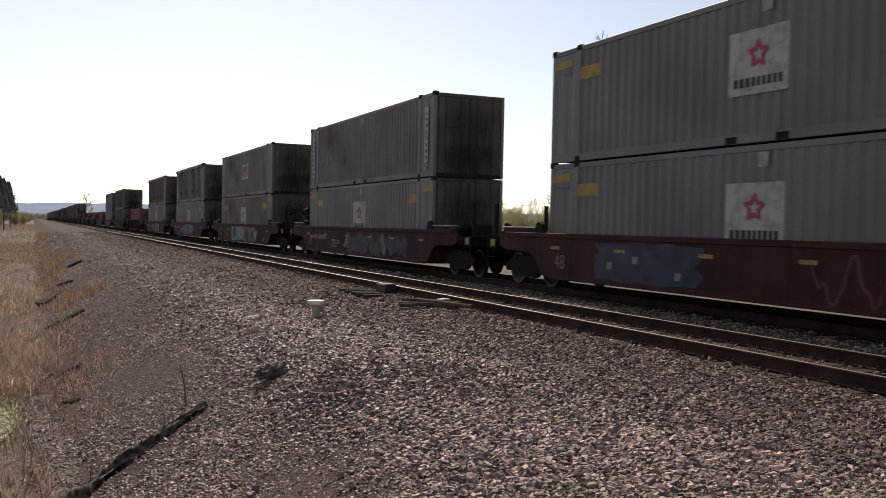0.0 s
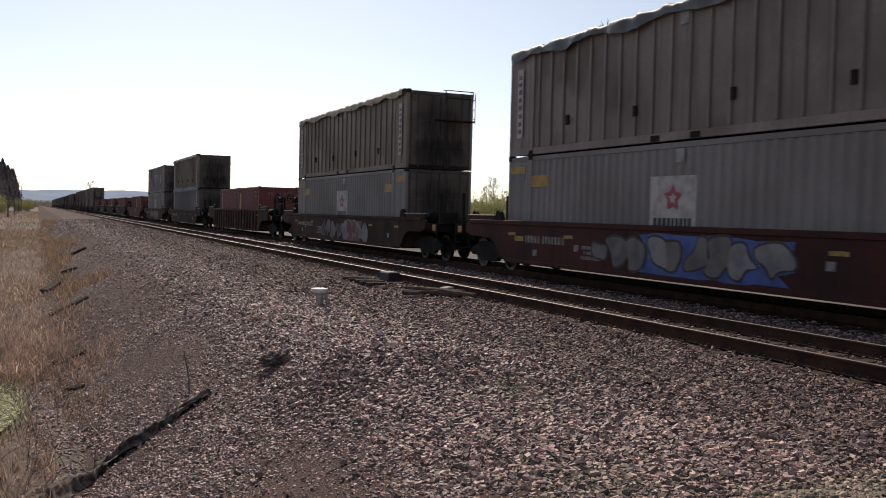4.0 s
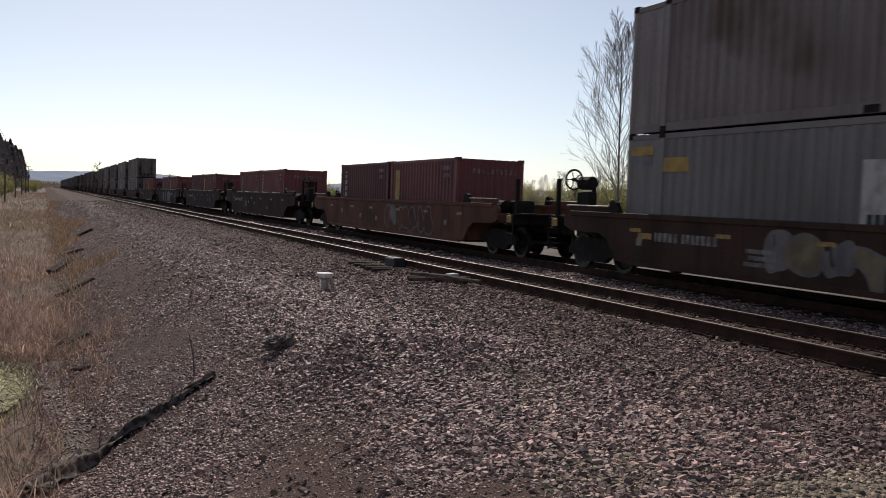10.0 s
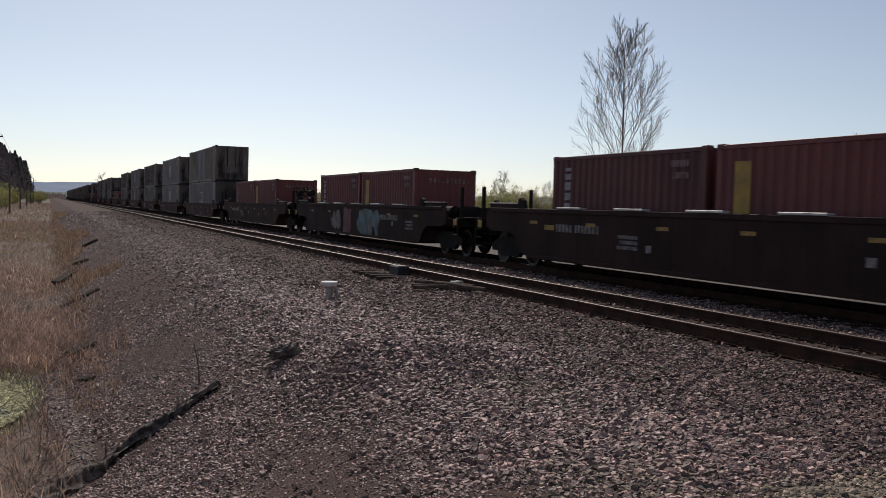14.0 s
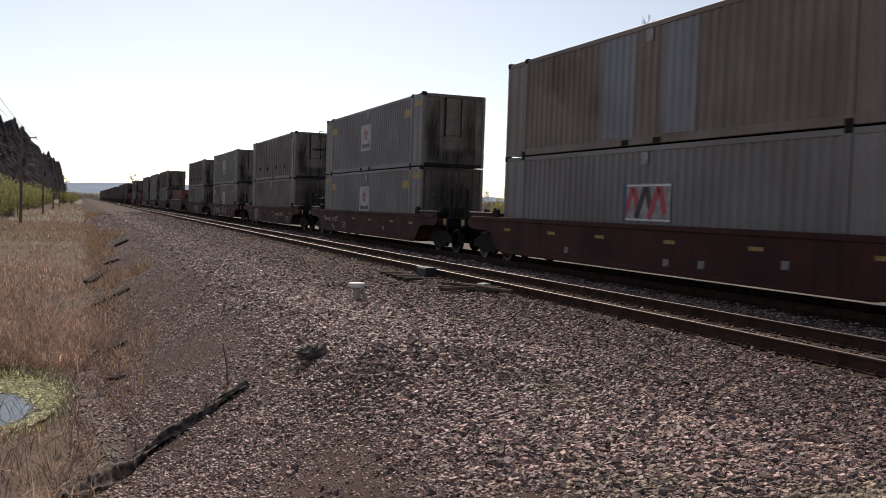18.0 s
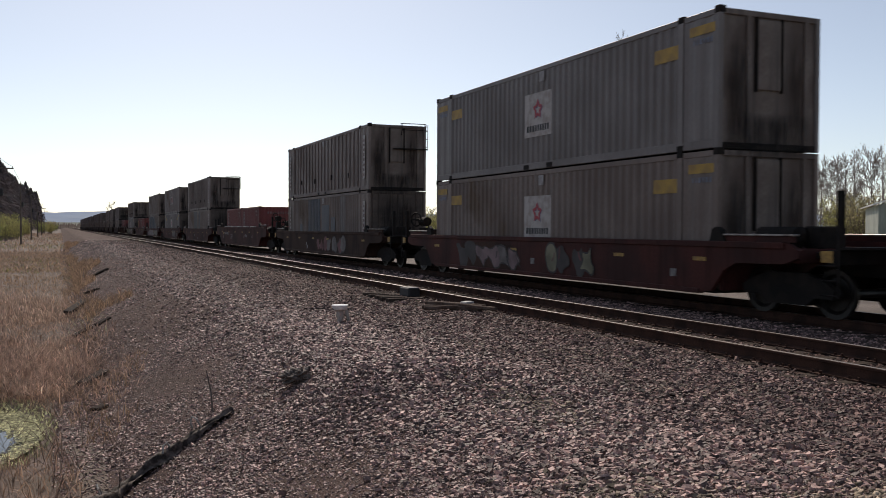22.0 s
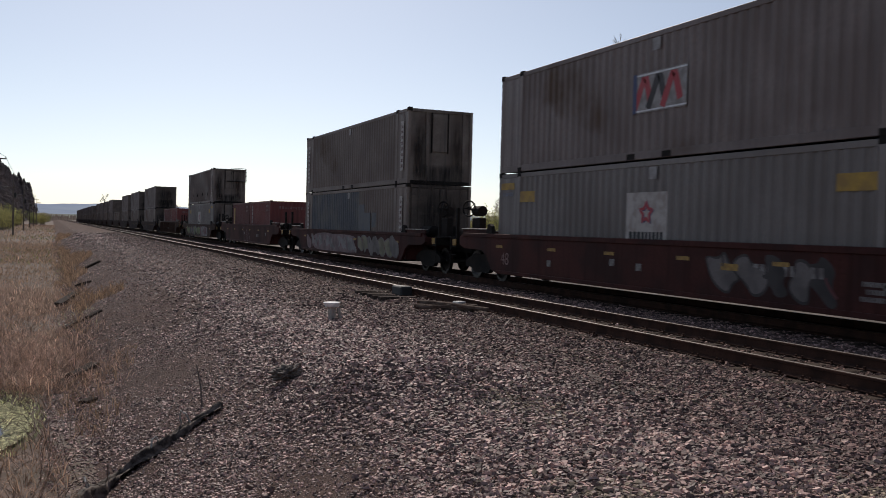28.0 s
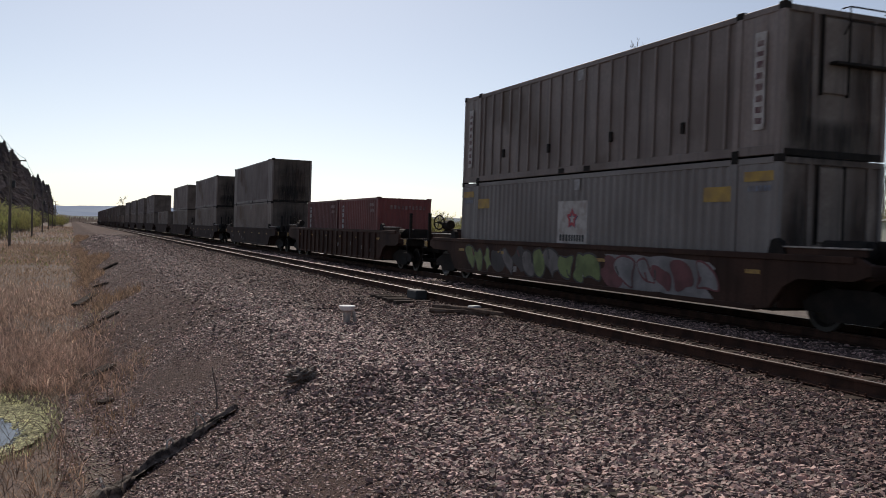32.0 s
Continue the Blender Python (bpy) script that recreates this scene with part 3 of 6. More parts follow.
tagged(new("crossing_grit", raw_mesh("crossing_grit", gv, gf, STONE_TAN)), "fine tan grit and small chips at the edge of the crossing", "gravel", kind="stuff")
kinds = []
for k in range(8):
    v, f = stones(np.zeros(1), np.zeros(1), np.array([0.1]), rng)
    one = raw_mesh("stone", v - v.mean(0), f, STONE_ONE)
    one.shade_flat()
    kinds.append(one)
for k in range(300):
    x, y = 0.6 + 6.2 * rng.rand(), 4.9 + 3.6 * rng.rand() ** 1.3
    s = 0.35 + 0.4 * rng.rand()
    st = part("stone", kinds[k % 8], None, ground, m=Matrix.LocRotScale((x, y, float(ground_z(x, y)) + 0.035 * s), Euler((rng.randn() * 0.2, rng.randn() * 0.2, rng.rand() * 6.28)), (s, s, s)))


# ---- rails ----
def rail_profile(x):
    half = [(0.075, -0.18), (0.075, -0.165), (0.012, -0.14), (0.01, -0.045), (0.036, -0.035), (0.037, -0.01), (0.03, -0.002), (0.017, 0.0)]
    return [(x + a, b) for a, b in half] + [(x - a, b) for a, b in half[::-1]]


def rail_mesh(name):
    bm = prism(rail_profile(0), "y", -120, 1500)
    for f in bm.faces:
        c = f.calc_center_median()
        f.material_index = 1 if f.normal.z > 0.5 and c.z > -0.0015 else 0
    return mesh_of(bm, name, [RAIL_SIDE, RAIL_TOP])


def spike_plate():
    bm = box(-0.14, 0.14, -0.09, 0.09, 0, 0.018)
    for a in (-0.1, 0.1):
        for b in (-0.06, 0.06):
            add_box(bm, a - 0.012, a + 0.012, b - 0.012, b + 0.012, 0.018, 0.05)
    return mesh_of(bm, "tie_plate", RAIL_SIDE)


for tname, xc, n_ties in (("near_track", X_NEAR, 90), ("train_track", X_TRAIN, 60)):
    track = tagged(new(tname), "rusty railway track on wooden ties bedded in ballast", kind="structure")
    for sx in (-0.7175, 0.7175):
        part("rail", shared("rail", lambda: rail_mesh("rail")), None, track, "steel rail with a shiny worn head", pose(xc + sx, 0, 0))
    tie_me = shared("tie", lambda: mesh_of(box(-1.3, 1.3, -0.115, 0.115, -0.17, 0.0, 0.012), "tie", TIE))
    long_me = shared("long_tie", lambda: mesh_of(box(-1.8, 1.3, -0.115, 0.115, -0.17, 0.0, 0.012), "tie", TIE))
    for k in range(n_ties):
        y = 3 + k * 0.53
        long_one = xc == X_NEAR and 20.6 < y < 23.6
        tie = part("tie", long_me if long_one else tie_me, None, track, m=pose(xc + random.uniform(-0.05, 0.05), y, -0.181 + random.uniform(-0.006, 0.0) + (0.012 if long_one else 0), 0, 0, random.uniform(-1, 1)))
        if xc == X_NEAR and k < 60:
            for sx in (-0.7175, 0.7175):
                part("tie_plate", shared("tie_plate", spike_plate), None, tie, m=pose(sx, 0, 0.001))


# ---- things lying on the shoulder ----
def on_ground(x, y, up=0.0):
    return float(ground_z(x, y)) + up


def pipe_marker():
    root = thing("pipe_marker", "short white plastic pipe marker with a flat cap", "marker", at=pose(4.92, 16.73, on_ground(4.92, 16.73, -0.03)))
    part("pipe", tube([(0, 0, 0), (0, 0, 0.24), (0, 0, 0.3)], [0.06, 0.075, 0.12], 18), WHITE_SHADED, root)
    part("cap", tube([(0, 0, 0.28), (0, 0, 0.3), (0, 0, 0.36), (0, 0, 0.37)], [0.12, 0.14, 0.165, 0.15], 22), WHITE, root, "bright flat white cap")
    part("side_tube", tube([(0.12, -0.02, 0.26), (0.17, -0.06, 0.0)], 0.032, 8), WHITE_SHADED, root)


def rag():
    bm = bmesh.new()
    bmesh.ops.create_icosphere(bm, subdivisions=5, radius=0.15)
    for v in bm.verts:
        d = v.co.normalized()
        n = noise.noise(d * 1.6)
        w = abs(noise.noise(d * 3.3 + Vector((4, 1, 2))))
        u = abs(noise.noise(d * 7.0 + Vector((1, 7, 2))))
        v.co *= 0.8 + 0.5 * n + 0.9 * w + 0.3 * u
        v.co.x *= 1.15
        v.co.z = max(v.co.z * 0.6, -0.08)
    root = tagged(new("crumpled_sack", mesh_of(bm, "crumpled_sack", RAG, True)), "dirty brown crumpled sack lying on the gravel", "rubbish")
    root.matrix_basis = pose(2.78, 11.3, on_ground(2.78, 11.3, 0.07))
    flap = bmesh.new()
    bmesh.ops.create_grid(flap, x_segments=14, y_segments=10, size=0.17)
    for v in flap.verts:
        v.co.z = 0.07 * noise.noise(v.co * 9) + 0.05
    part("flap", mesh_of(flap, "flap", RAG, True), None, root, m=pose(0.2, -0.05, -0.08, 0, -14, 20))


def silt_fence():
    """Torn black ground cloth, slumped in a long crease across the bank."""
    pts = [(2.0, 10.75), (1.91, 10.68), (1.51, 10.47), (1.1, 10.2), (0.71, 9.93), (0.41, 9.55), (0.16, 9.08), (-0.1, 8.6)]
    pts = [(x, along(y)) for x, y in pts]
    n, m = 130, 11
    r = np.random.RandomState(4)
    verts = []
    slack = np.convolve(r.randn(n + 20), np.ones(9) / 9, "same")[10:-10]
    for i in range(n):
        f = i / (n - 1) * (len(pts) - 1)
        k = min(int(f), len(pts) - 2)
        f -= k
        px, py = (pts[k][c] * (1 - f) + pts[k + 1][c] * f for c in (0, 1))
        d = Vector((pts[k + 1][0] - pts[k][0], pts[k + 1][1] - pts[k][1], 0)).normalized()
        side = Vector((-d.y, d.x, 0))
        half = 0.075 + 0.06 * slack[i] + 0.02 * math.sin(i * 0.37) + 0.05 * i / n
        for j in range(m):
            u = j / (m - 1) * 2 - 1
            h = (0.035 + 0.07 * i / n) * (1 - u * u) * (1 + 0.9 * slack[i]) + 0.035 * math.sin(u * 5 + i * 0.13) + 0.02 * abs(math.sin(u * 9 - i * 0.31)) + 0.004 * r.randn()
            x, y = px + side.x * u * half, py + side.y * u * half
            verts.append((x, y, on_ground(x, y, 0.015 + max(0.0, h))))
    i, j = np.meshgrid(np.arange(n - 1), np.arange(m - 1), indexing="ij")
    a = (i * m + j).ravel()
    me = raw_mesh("silt_fence", np.array(verts), np.stack([a, a + 1, a + m + 1, a + m], -1), SACK)
    me.shade_smooth()
    root = tagged(new("silt_fence", me), "torn black silt-fence cloth slumped along the bank", "ground cloth")
    for (x, y), rz in (((1.1, 11.09), 20), ((0.4, 10.4), 70), ((1.6, 11.46), 120)):
        part("loose_strap", tube([(0, 0, 0.02), (0.03, 0.05, 0.14), (0.09, 0.08, 0.17), (0.14, 0.06, 0.08), (0.15, 0.02, 0.0)], 0.012, 6), SACK_EDGE, root, "pale loop of strap", pose(x, y, on_ground(x, y, 0.06), 0, 0, rz))


def timber(name, a, b, width, label, mat, up=0.0):
    """A squared timber lying on the ground from a to b."""
    (x0, y0), (x1, y1) = (a[0], along(a[1])), (b[0], along(b[1]))
    L = math.hypot(x1 - x0, y1 - y0)
    za, zb = on_ground(x0, y0, up), on_ground(x1, y1, up)
    bm = box(-width / 2, width / 2, 0, L, 0, width * 0.75, 0.015)
    bmesh.ops.subdivide_edges(bm, edges=[e for e in bm.edges if e.calc_length() > L * 0.6], cuts=5)
    for v in bm.verts:
        v.co += 0.012 * noise.noise_vector(v.co * 6 + Vector((x0, y0, 0)))
    ob = tagged(new(name, mesh_of(bm, name, mat)), label, "timber")
    ob.matrix_basis = pose(x0, y0, za, math.degrees(math.atan2(zb - za, L)), 0, -math.degrees(math.atan2(x1 - x0, y1 - y0)))


pipe_marker()
rag()
silt_fence()
stick = tagged(new("dead_stalk", mesh_of(tube([(0.03, 0, -0.1), (0, 0.01, 0.28), (-0.06, 0, 0.58)], [0.014, 0.011, 0.006], 6), "dead_stalk", BARK)), "thin dry upright stalk standing in the gravel", "stalk")
stick.matrix_basis = pose(1.84, 12.31, on_ground(1.84, 12.31))
for a, b, w in (((0.35, 16.95), (0.82, 18.1), 0.22), ((0.34, 23.9), (0.85, 24.1), 0.2), ((0.9, 24.2), (1.3, 24.4), 0.18), ((0.21, 31.4), (0.85, 34.0), 0.28), ((0.95, 37.0), (1.46, 36.5), 0.2), ((1.66, 49), (2.5, 49.3), 0.25), ((0.5, 14.6), (0.68, 14.9), 0.16)):
    timber("old_timber", a, b, w, "rotting dark squared timber half buried in the bank", OLD_TIMBER, -0.07)
for k, (a, b, w) in enumerate((((7.42, 17.3), (8.11, 15.9), 0.12), ((7.62, 17.6), (8.31, 16.1), 0.14), ((7.18, 16.7), (8.16, 16.3), 0.1), ((7.77, 17.0), (8.16, 15.3), 0.1))):
    timber("loose_board", a, b, w, "weathered brown board lying beside the rail", BOARD, 0.02 + 0.02 * k)
blk = tagged(new("concrete_block", mesh_of(box(-0.13, 0.13, -0.1, 0.1, 0, 0.07, 0.02), "concrete_block", PALE)), "pale small block resting on boards by the rail", "block")
blk.matrix_basis = pose(8.1, 17.86, -0.09, 0, 0, 25)
cov = tagged(new("cable_box", mesh_of(box(-0.16, 0.16, -0.3, 0.3, 0, 0.24, 0.03), "cable_box", BLACK)), "low black metal box beside the near rail", "track box")
cov.matrix_basis = pose(8.23, 21.72, -0.19, 0, 0, 3)


# ---- marsh ----
def pond_mesh(name, mat, z, grow, seed, cx, cy, ax, ay):
    r = random.Random(seed)
    bm = bmesh.new()
    ring = []
    for k in range(40):
        a = 2 * math.pi * k / 40
        m = grow * (1 + 0.16 * math.sin(3 * a + seed) + 0.08 * r.uniform(-1, 1))
        ring.append(bm.verts.new((cx + ax * m * math.cos(a), along(cy + ay * m * math.sin(a)), z)))
    bm.faces.new(ring)
    return mesh_of(bm, name, mat)


tagged(new("marsh_water", pond_mesh("marsh_water", WATER_MAT, WATER, 1.0, 2, -1.45, 13.3, 0.95, 1.6)), "still dark pond water reflecting the pale sky", kind="structure")
rng = np.random.RandomState(5)


def blades(x, y, z, h, w, lean, rng):
    """Grass blades, each of two narrow bent quads."""
    n = len(x)
    a, b = rng.rand(n) * 6.28, rng.rand(n) * 6.28
    wx, wy = np.cos(a) * w / 2, np.sin(a) * w / 2
    lx, ly = np.cos(b) * lean * h, np.sin(b) * lean * h
    v = np.empty((n, 6, 3))
    for k, (f, l, ww) in enumerate(((0, 0, 1.0), (0.55, 0.3, 0.8), (1.0, 1.0, 0.15))):
        for s, sg in ((0, -1), (1, 1)):
            v[:, 2 * k + s] = np.stack([x + lx * l + sg * wx * ww, y + ly * l + sg * wy * ww, z + h * f * (1 - 0.15 * l * lean)], -1)
    f = np.array([(0, 1, 3, 2), (2, 3, 5, 4)])
    return v.reshape(-1, 3), (np.arange(n)[:, None, None] * 6 + f[None]).reshape(-1, 4)


def grass_patch(name, label, mat, n, x0, x1, y0, y1, hlow, hhigh, w, lean, hold=None, clump=0.0, taper=False):
    x, y = x0 + (x1 - x0) * rng.rand(n), y0 + (y1 - y0) * rng.rand(n)
    if hold is not None:
        k = hold(x, y)
        x, y = x[k], y[k]
    h = (hlow + (hhigh - hlow) * rng.rand(len(x))) * (1 + clump * waves(x * 1.5, y * 1.2, 31))
    if taper:
        h = h * (0.5 + 0.5 * (1 - smooth(-3.2, 0.2, x)))
    y = along(y)
    v, f = blades(x, y, ground_z(x, y) - 0.03, np.maximum(h, 0.05), w * (0.6 + 0.8 * rng.rand(len(x))), lean * rng.rand(len(x)), rng)
    tagged(new(name, raw_mesh(name, v, f, mat)), label, "grass", kind="stuff")


pool = lambda x, y: ((x + 1.35) / 1.35) ** 2 + ((y - 13.7) / 2.2) ** 2 > 1
def reedy(x, y):
    edge = rng.rand(len(x)) < 1.1 - smooth(-0.6, 1.0, x + 0.9 * waves(x, y * 0.7, 9))
    return pool(x, y) & edge & (rng.rand(len(x)) < 0.45 + 1.1 * smooth(-0.4, 0.35, waves(x * 2.2, y * 1.1, 61))) & ((y > 15.2 + 1.0 * waves(x, y, 4)) | ((x < -2.5) & (y > 11.5)))


grass_patch("dry_reeds", "dense brown dry reeds standing in the marsh", REED, 46000, -5, 1.3, 11.5, 24, 0.12, 0.6, 0.014, 1.6, reedy, 0.75, True)
grass_patch("dry_reeds", "brown and rust dry reeds farther along the marsh", REED, 36000, -9, 1.3, 23, 50, 0.15, 0.5, 0.022, 1.6, lambda x, y: reedy(x, y) & (rng.rand(len(x)) < 1 - smooth(30, 48, y)), 0.3, True)
grass_patch("dry_reeds", "tan dry reed stems lying flat in the marsh", GRASS, 14000, -5, 1.0, 12.5, 32, 0.06, 0.25, 0.018, 3.0, reedy)
grass_patch("dry_reeds", "sparse bent dry reeds at the foot of the bank", GRASS, 7000, -3, 0.6, 7.5, 17, 0.06, 0.36, 0.011, 1.9, lambda x, y: pool(x, y) & (x < 0.05 + 0.45 * waves(x, y, 9)) & (waves(x * 2.6, y * 1.6, 63) > -0.25))
grass_patch("bank_grass", "scattered dry grass tufts along the foot of the bank", RUSTGRASS, 9000, 0.1, 2.0, 12, 60, 0.05, 0.3, 0.014, 1.4, lambda x, y: (waves(x * 3.0, y * 0.9, 71) > 0.2 + 0.35 * x))
grass_patch("bank_grass", "small green weeds growing on the bank", WEED, 2600, 0.2, 2.2, 14, 50, 0.03, 0.14, 0.012, 1.4, lambda x, y: (waves(x * 2.4, y * 1.1, 73) > 0.32 + 0.2 * x))
grass_patch("bank_grass", "ragged rust-brown grass clumps spilling over the gravel edge", RUSTGRASS, 16000, 0.6, 2.4, 22, 150, 0.12, 0.42, 0.03, 1.3, lambda x, y: (waves(x * 1.6, y * 0.55, 75) > -0.25 + 0.45 * (x - 0.6)), 0.4)
grass_patch("rust_grass", "rust-brown dry meadow grass beyond the reeds", RUSTGRASS, 40000, -12, 1.1, 26, 110, 0.06, 0.26, 0.026, 2.2, lambda x, y: rng.rand(len(x)) < smooth(22, 40, y), 0.5)
grass_patch("meadow_grass", "pale dry meadow grass stretching into the distance", GRASS, 22000, -32, 0.6, 60, 400, 0.1, 0.4, 0.08, 1.6, None, 0.5)
grass_patch("meadow_grass", "green spring grass in the far meadow", GREENGRASS, 14000, -30, 0.6, 55, 300, 0.08, 0.3, 0.05, 1.6, lambda x, y: waves(x * 0.5, y * 0.25, 51) > 0.1, 0.5)
grass_patch("green_grass", "fresh green grass tufts among the reeds", GREENGRASS, 5200, -5, 0.9, 15.5, 60, 0.12, 0.38, 0.016, 1.4, lambda x, y: pool(x, y) & (waves(x * 1.6, y * 0.8, 14) > 0.28), 0.2)
grass_patch("pond_weed", "yellow-green pond weed round the water's edge", WEED, 9000, -3.4, 0.0, 11.0, 17.0, 0.02, 0.12, 0.03, 0.9, lambda x, y: (((x + 1.35) / 0.95) ** 2 + ((y - 13.6) / 1.8) ** 2 > 0.8) & (((x + 1.35) / 1.3) ** 2 + ((y - 13.8) / 2.8) ** 2 < 1))
grass_patch("field_grass", "pale spring grass on the field beyond the track", FIELDGRASS, 12000, 24, 62, 5, 120, 0.15, 0.5, 0.06, 0.5, None, 0.3)


def flecks(n):
    """Bent pale reed leaves caught among the stems."""
    x, y = -9 + 9.6 * rng.rand(n), 12.5 + 26 * rng.rand(n) ** 1.4
    k = pool(x, y) & (waves(x * 2.2, y * 1.1, 61) > -0.2) & ((y > 15.6) | (x < -2.7)) & (x < 0.2 + 0.5 * waves(x, y, 9))
    x, y = x[k], along(y[k])
    z = ground_z(x, y) + (0.05 + 0.45 * rng.rand(len(x))) * (0.35 + 0.65 * (1 - smooth(-3.2, 0.2, x)))
    v, f = blades(x, y, z, 0.05 + 0.13 * rng.rand(len(x)), 0.012 + 0.02 * rng.rand(len(x)), 1.5 * rng.rand(len(x)), rng)
    tagged(new("reed_leaves", raw_mesh("reed_leaves", v, f, REED_LEAF)), "pale bleached reed leaves caught among the stems", "reeds", kind="stuff")


flecks(17000)


def brambles():
    bm = bmesh.new()
    r = random.Random(3)
    for k in range(95):
        x, y = r.uniform(-1.3, 0.75), along(r.uniform(8.0, 16.5))
        z = on_ground(x, y)
        a, L, hgt = r.uniform(0, 6.28), r.uniform(0.3, 1.0), r.uniform(0.1, 0.55)
        pts = [(x + math.cos(a) * L * f, y + math.sin(a) * L * f, max(z - 0.02, z + hgt * math.sin(math.pi * min(1, f * 1.1)) + 0.05 * r.uniform(-1, 1) * f)) for f in (0, 0.25, 0.5, 0.75, 1.0)]
        add_tube(bm, pts, [0.005, 0.0045, 0.004, 0.003, 0.0015], 4)
    tagged(new("dead_brambles", mesh_of(bm, "dead_brambles", BRAMBLE)), "tangle of dead bramble stems at the foot of the bank", "brambles", kind="stuff")


brambles()


def duckweed(n):
    """Small floating leaves, thick at the rim of the pool and open in the middle."""
    x, y = -3.4 + 3.3 * rng.rand(n), 11.2 + 5.2 * rng.rand(n)
    q = ((x + 1.25) / 0.62) ** 2 + ((y - 13.1) / 1.15) ** 2 + 0.7 * waves(x * 3, y * 2, 77)
    k = (rng.rand(n) < smooth(0.4, 1.2, q)) & (((x + 1.45) / 1.2) ** 2 + ((y - 13.7) / 2.2) ** 2 < 1)
    x, y = x[k], along(y[k])
    m, a = len(x), rng.rand(k.sum()) * 6.28
    r = 0.012 + 0.03 * rng.rand(m)
    z = np.maximum(WATER + 0.006, ground_z(x, y) + 0.004) + 0.004 * rng.rand(m)
    v = np.stack([np.stack([x + r * np.cos(a + t), y + r * np.sin(a + t), z + 0.006 * np.sin(a + 2 * t)], -1) for t in (0, 1.57, 3.14, 4.71)], 1)
    tagged(new("duckweed", raw_mesh("duckweed", v.reshape(-1, 3), np.arange(4 * m).reshape(-1, 4), WEED)), "pale yellow-green duckweed floating on the pool", "duckweed", kind="stuff")


duckweed(26000)

# ---- the train ----
CL, CW, CH = 14.62, 2.607, 2.79     # the long boxes
FLOOR = 0.357
INSET = 1.215


def corrugated(y0, y1, z0, z1, depth=0.036, pitch=0.29, thick=0.02):
    """A wall of pressed steel folds in the y-z plane, its outer side at x = 0 facing -x."""
    bm = bmesh.new()
    n = max(2, round((y1 - y0) / pitch))
    p = (y1 - y0) / n
    prof = []
    for k in range(n):
        a = y0 + k * p
        prof += [(0.0, a), (0.0, a + 0.27 * p), (depth, a + 0.5 * p), (depth, a + 0.77 * p)]
    prof.append((0.0, y1))
    lo = [bm.verts.new((x, y, z0)) for x, y in prof]
    hi = [bm.verts.new((x, y, z1)) for x, y in prof]
    for k in range(len(prof) - 1):
        bm.faces.new((lo[k + 1], lo[k], hi[k], hi[k + 1]))
    back0, back1 = [bm.verts.new((depth + thick, y, z)) for y, z in ((y0, z0), (y1, z0))], [bm.verts.new((depth + thick, y, z)) for y, z in ((y0, z1), (y1, z1))]
    bm.faces.new((back0[0], back0[1], back1[1], back1[0]))
    bm.faces.new((hi[0], lo[0], back0[0], back1[0]))
    bm.faces.new((lo[-1], hi[-1], back1[1], back0[1]))
    bm.faces.new([*hi, back1[1], back1[0]])
    bm.faces.new([*lo[::-1], back0[0], back0[1]])
    return bm


def comb(y0, y1, z, height, gap, seed, x=-0.004):
    """A row of plain upright blocks in place of a line of lettering."""
    rng = random.Random(seed)
    bm = bmesh.new()
    y = y0
    while y < y1 - 0.3 * height:
        w = min(height * rng.uniform(0.5, 0.72), y1 - y)
        bm.faces.new([bm.verts.new((x, a, b)) for a, b in ((y, z), (y, z + height), (y + w, z + height), (y + w, z))])
        y += w + gap
    return bm


def bar_set(rows, height, gap, seed):
    """Lines of lettering as plain strips; one line for each of the rows (y0, y1, z)."""
    bm = comb(*rows[0], height, gap, seed)
    for k, row in enumerate(rows[1:]):
        me = bpy.data.meshes.new("line")
        other = comb(*row, height, gap, seed + k + 1)
        other.to_mesh(me)
        other.free()
        bm.from_mesh(me)
    return bm


def star_ring(size, depth=0.003):
    """A five-armed open star of broad folded bands, each arm with a gap at its foot."""
    bm = bmesh.new()
    outer, inner = [], []
    for k in range(10):
        a = math.pi / 2 + k * math.pi / 5
        r = size * (0.5 if k % 2 == 0 else 0.27)
        q = size * (0.27 if k % 2 == 0 else 0.13)
        outer.append((r * math.cos(a), r * math.sin(a)))
        inner.append((q * math.cos(a), q * math.sin(a)))
    for k in range(10):
        n = (k + 1) % 10
        cut = 0.82 if k % 2 else 1.0
        mid = [tuple(a + (b - a) * cut for a, b in zip(ring[k], ring[n])) for ring in (outer, inner)]
        bm.faces.new([bm.verts.new((-depth, *p)) for p in (outer[k], inner[k], mid[1], mid[0])])
    return bm


def ribbon(bm, pts, width, x):
    """A flat painted stroke along (y, z) points at depth x."""
    vs = []
    for i, (y, z) in enumerate(pts):
        a, b = pts[max(i - 1, 0)], pts[min(i + 1, len(pts) - 1)]
        d = math.hypot(b[0] - a[0], b[1] - a[1]) or 1
        ny, nz = -(b[1] - a[1]) / d * width / 2, (b[0] - a[0]) / d * width / 2
        vs.append((bm.verts.new((x, y + ny, z + nz)), bm.verts.new((x, y - ny, z - nz))))
    for (a, b), (c, d) in zip(vs, vs[1:]):
        bm.faces.new((a, b, d, c))


def paint_loops(seed, y0, y1, z0, z1, width, x):
    """One unbroken thin line of spray paint that wanders at random along the sill."""
    rng = random.Random(seed)
    bm = bmesh.new()
    n = int((y1 - y0) * 22)
    z, vz, pts = (z0 + z1) / 2, 0.0, []
    for i in range(n):
        vz = 0.7 * vz + rng.gauss(0, 0.09)
        z = min(max(z + vz, z0), z1)
        pts.append((y0 + (y1 - y0) * i / (n - 1) + rng.gauss(0, 0.012), z))
    ribbon(bm, pts, width, x)
    return bm


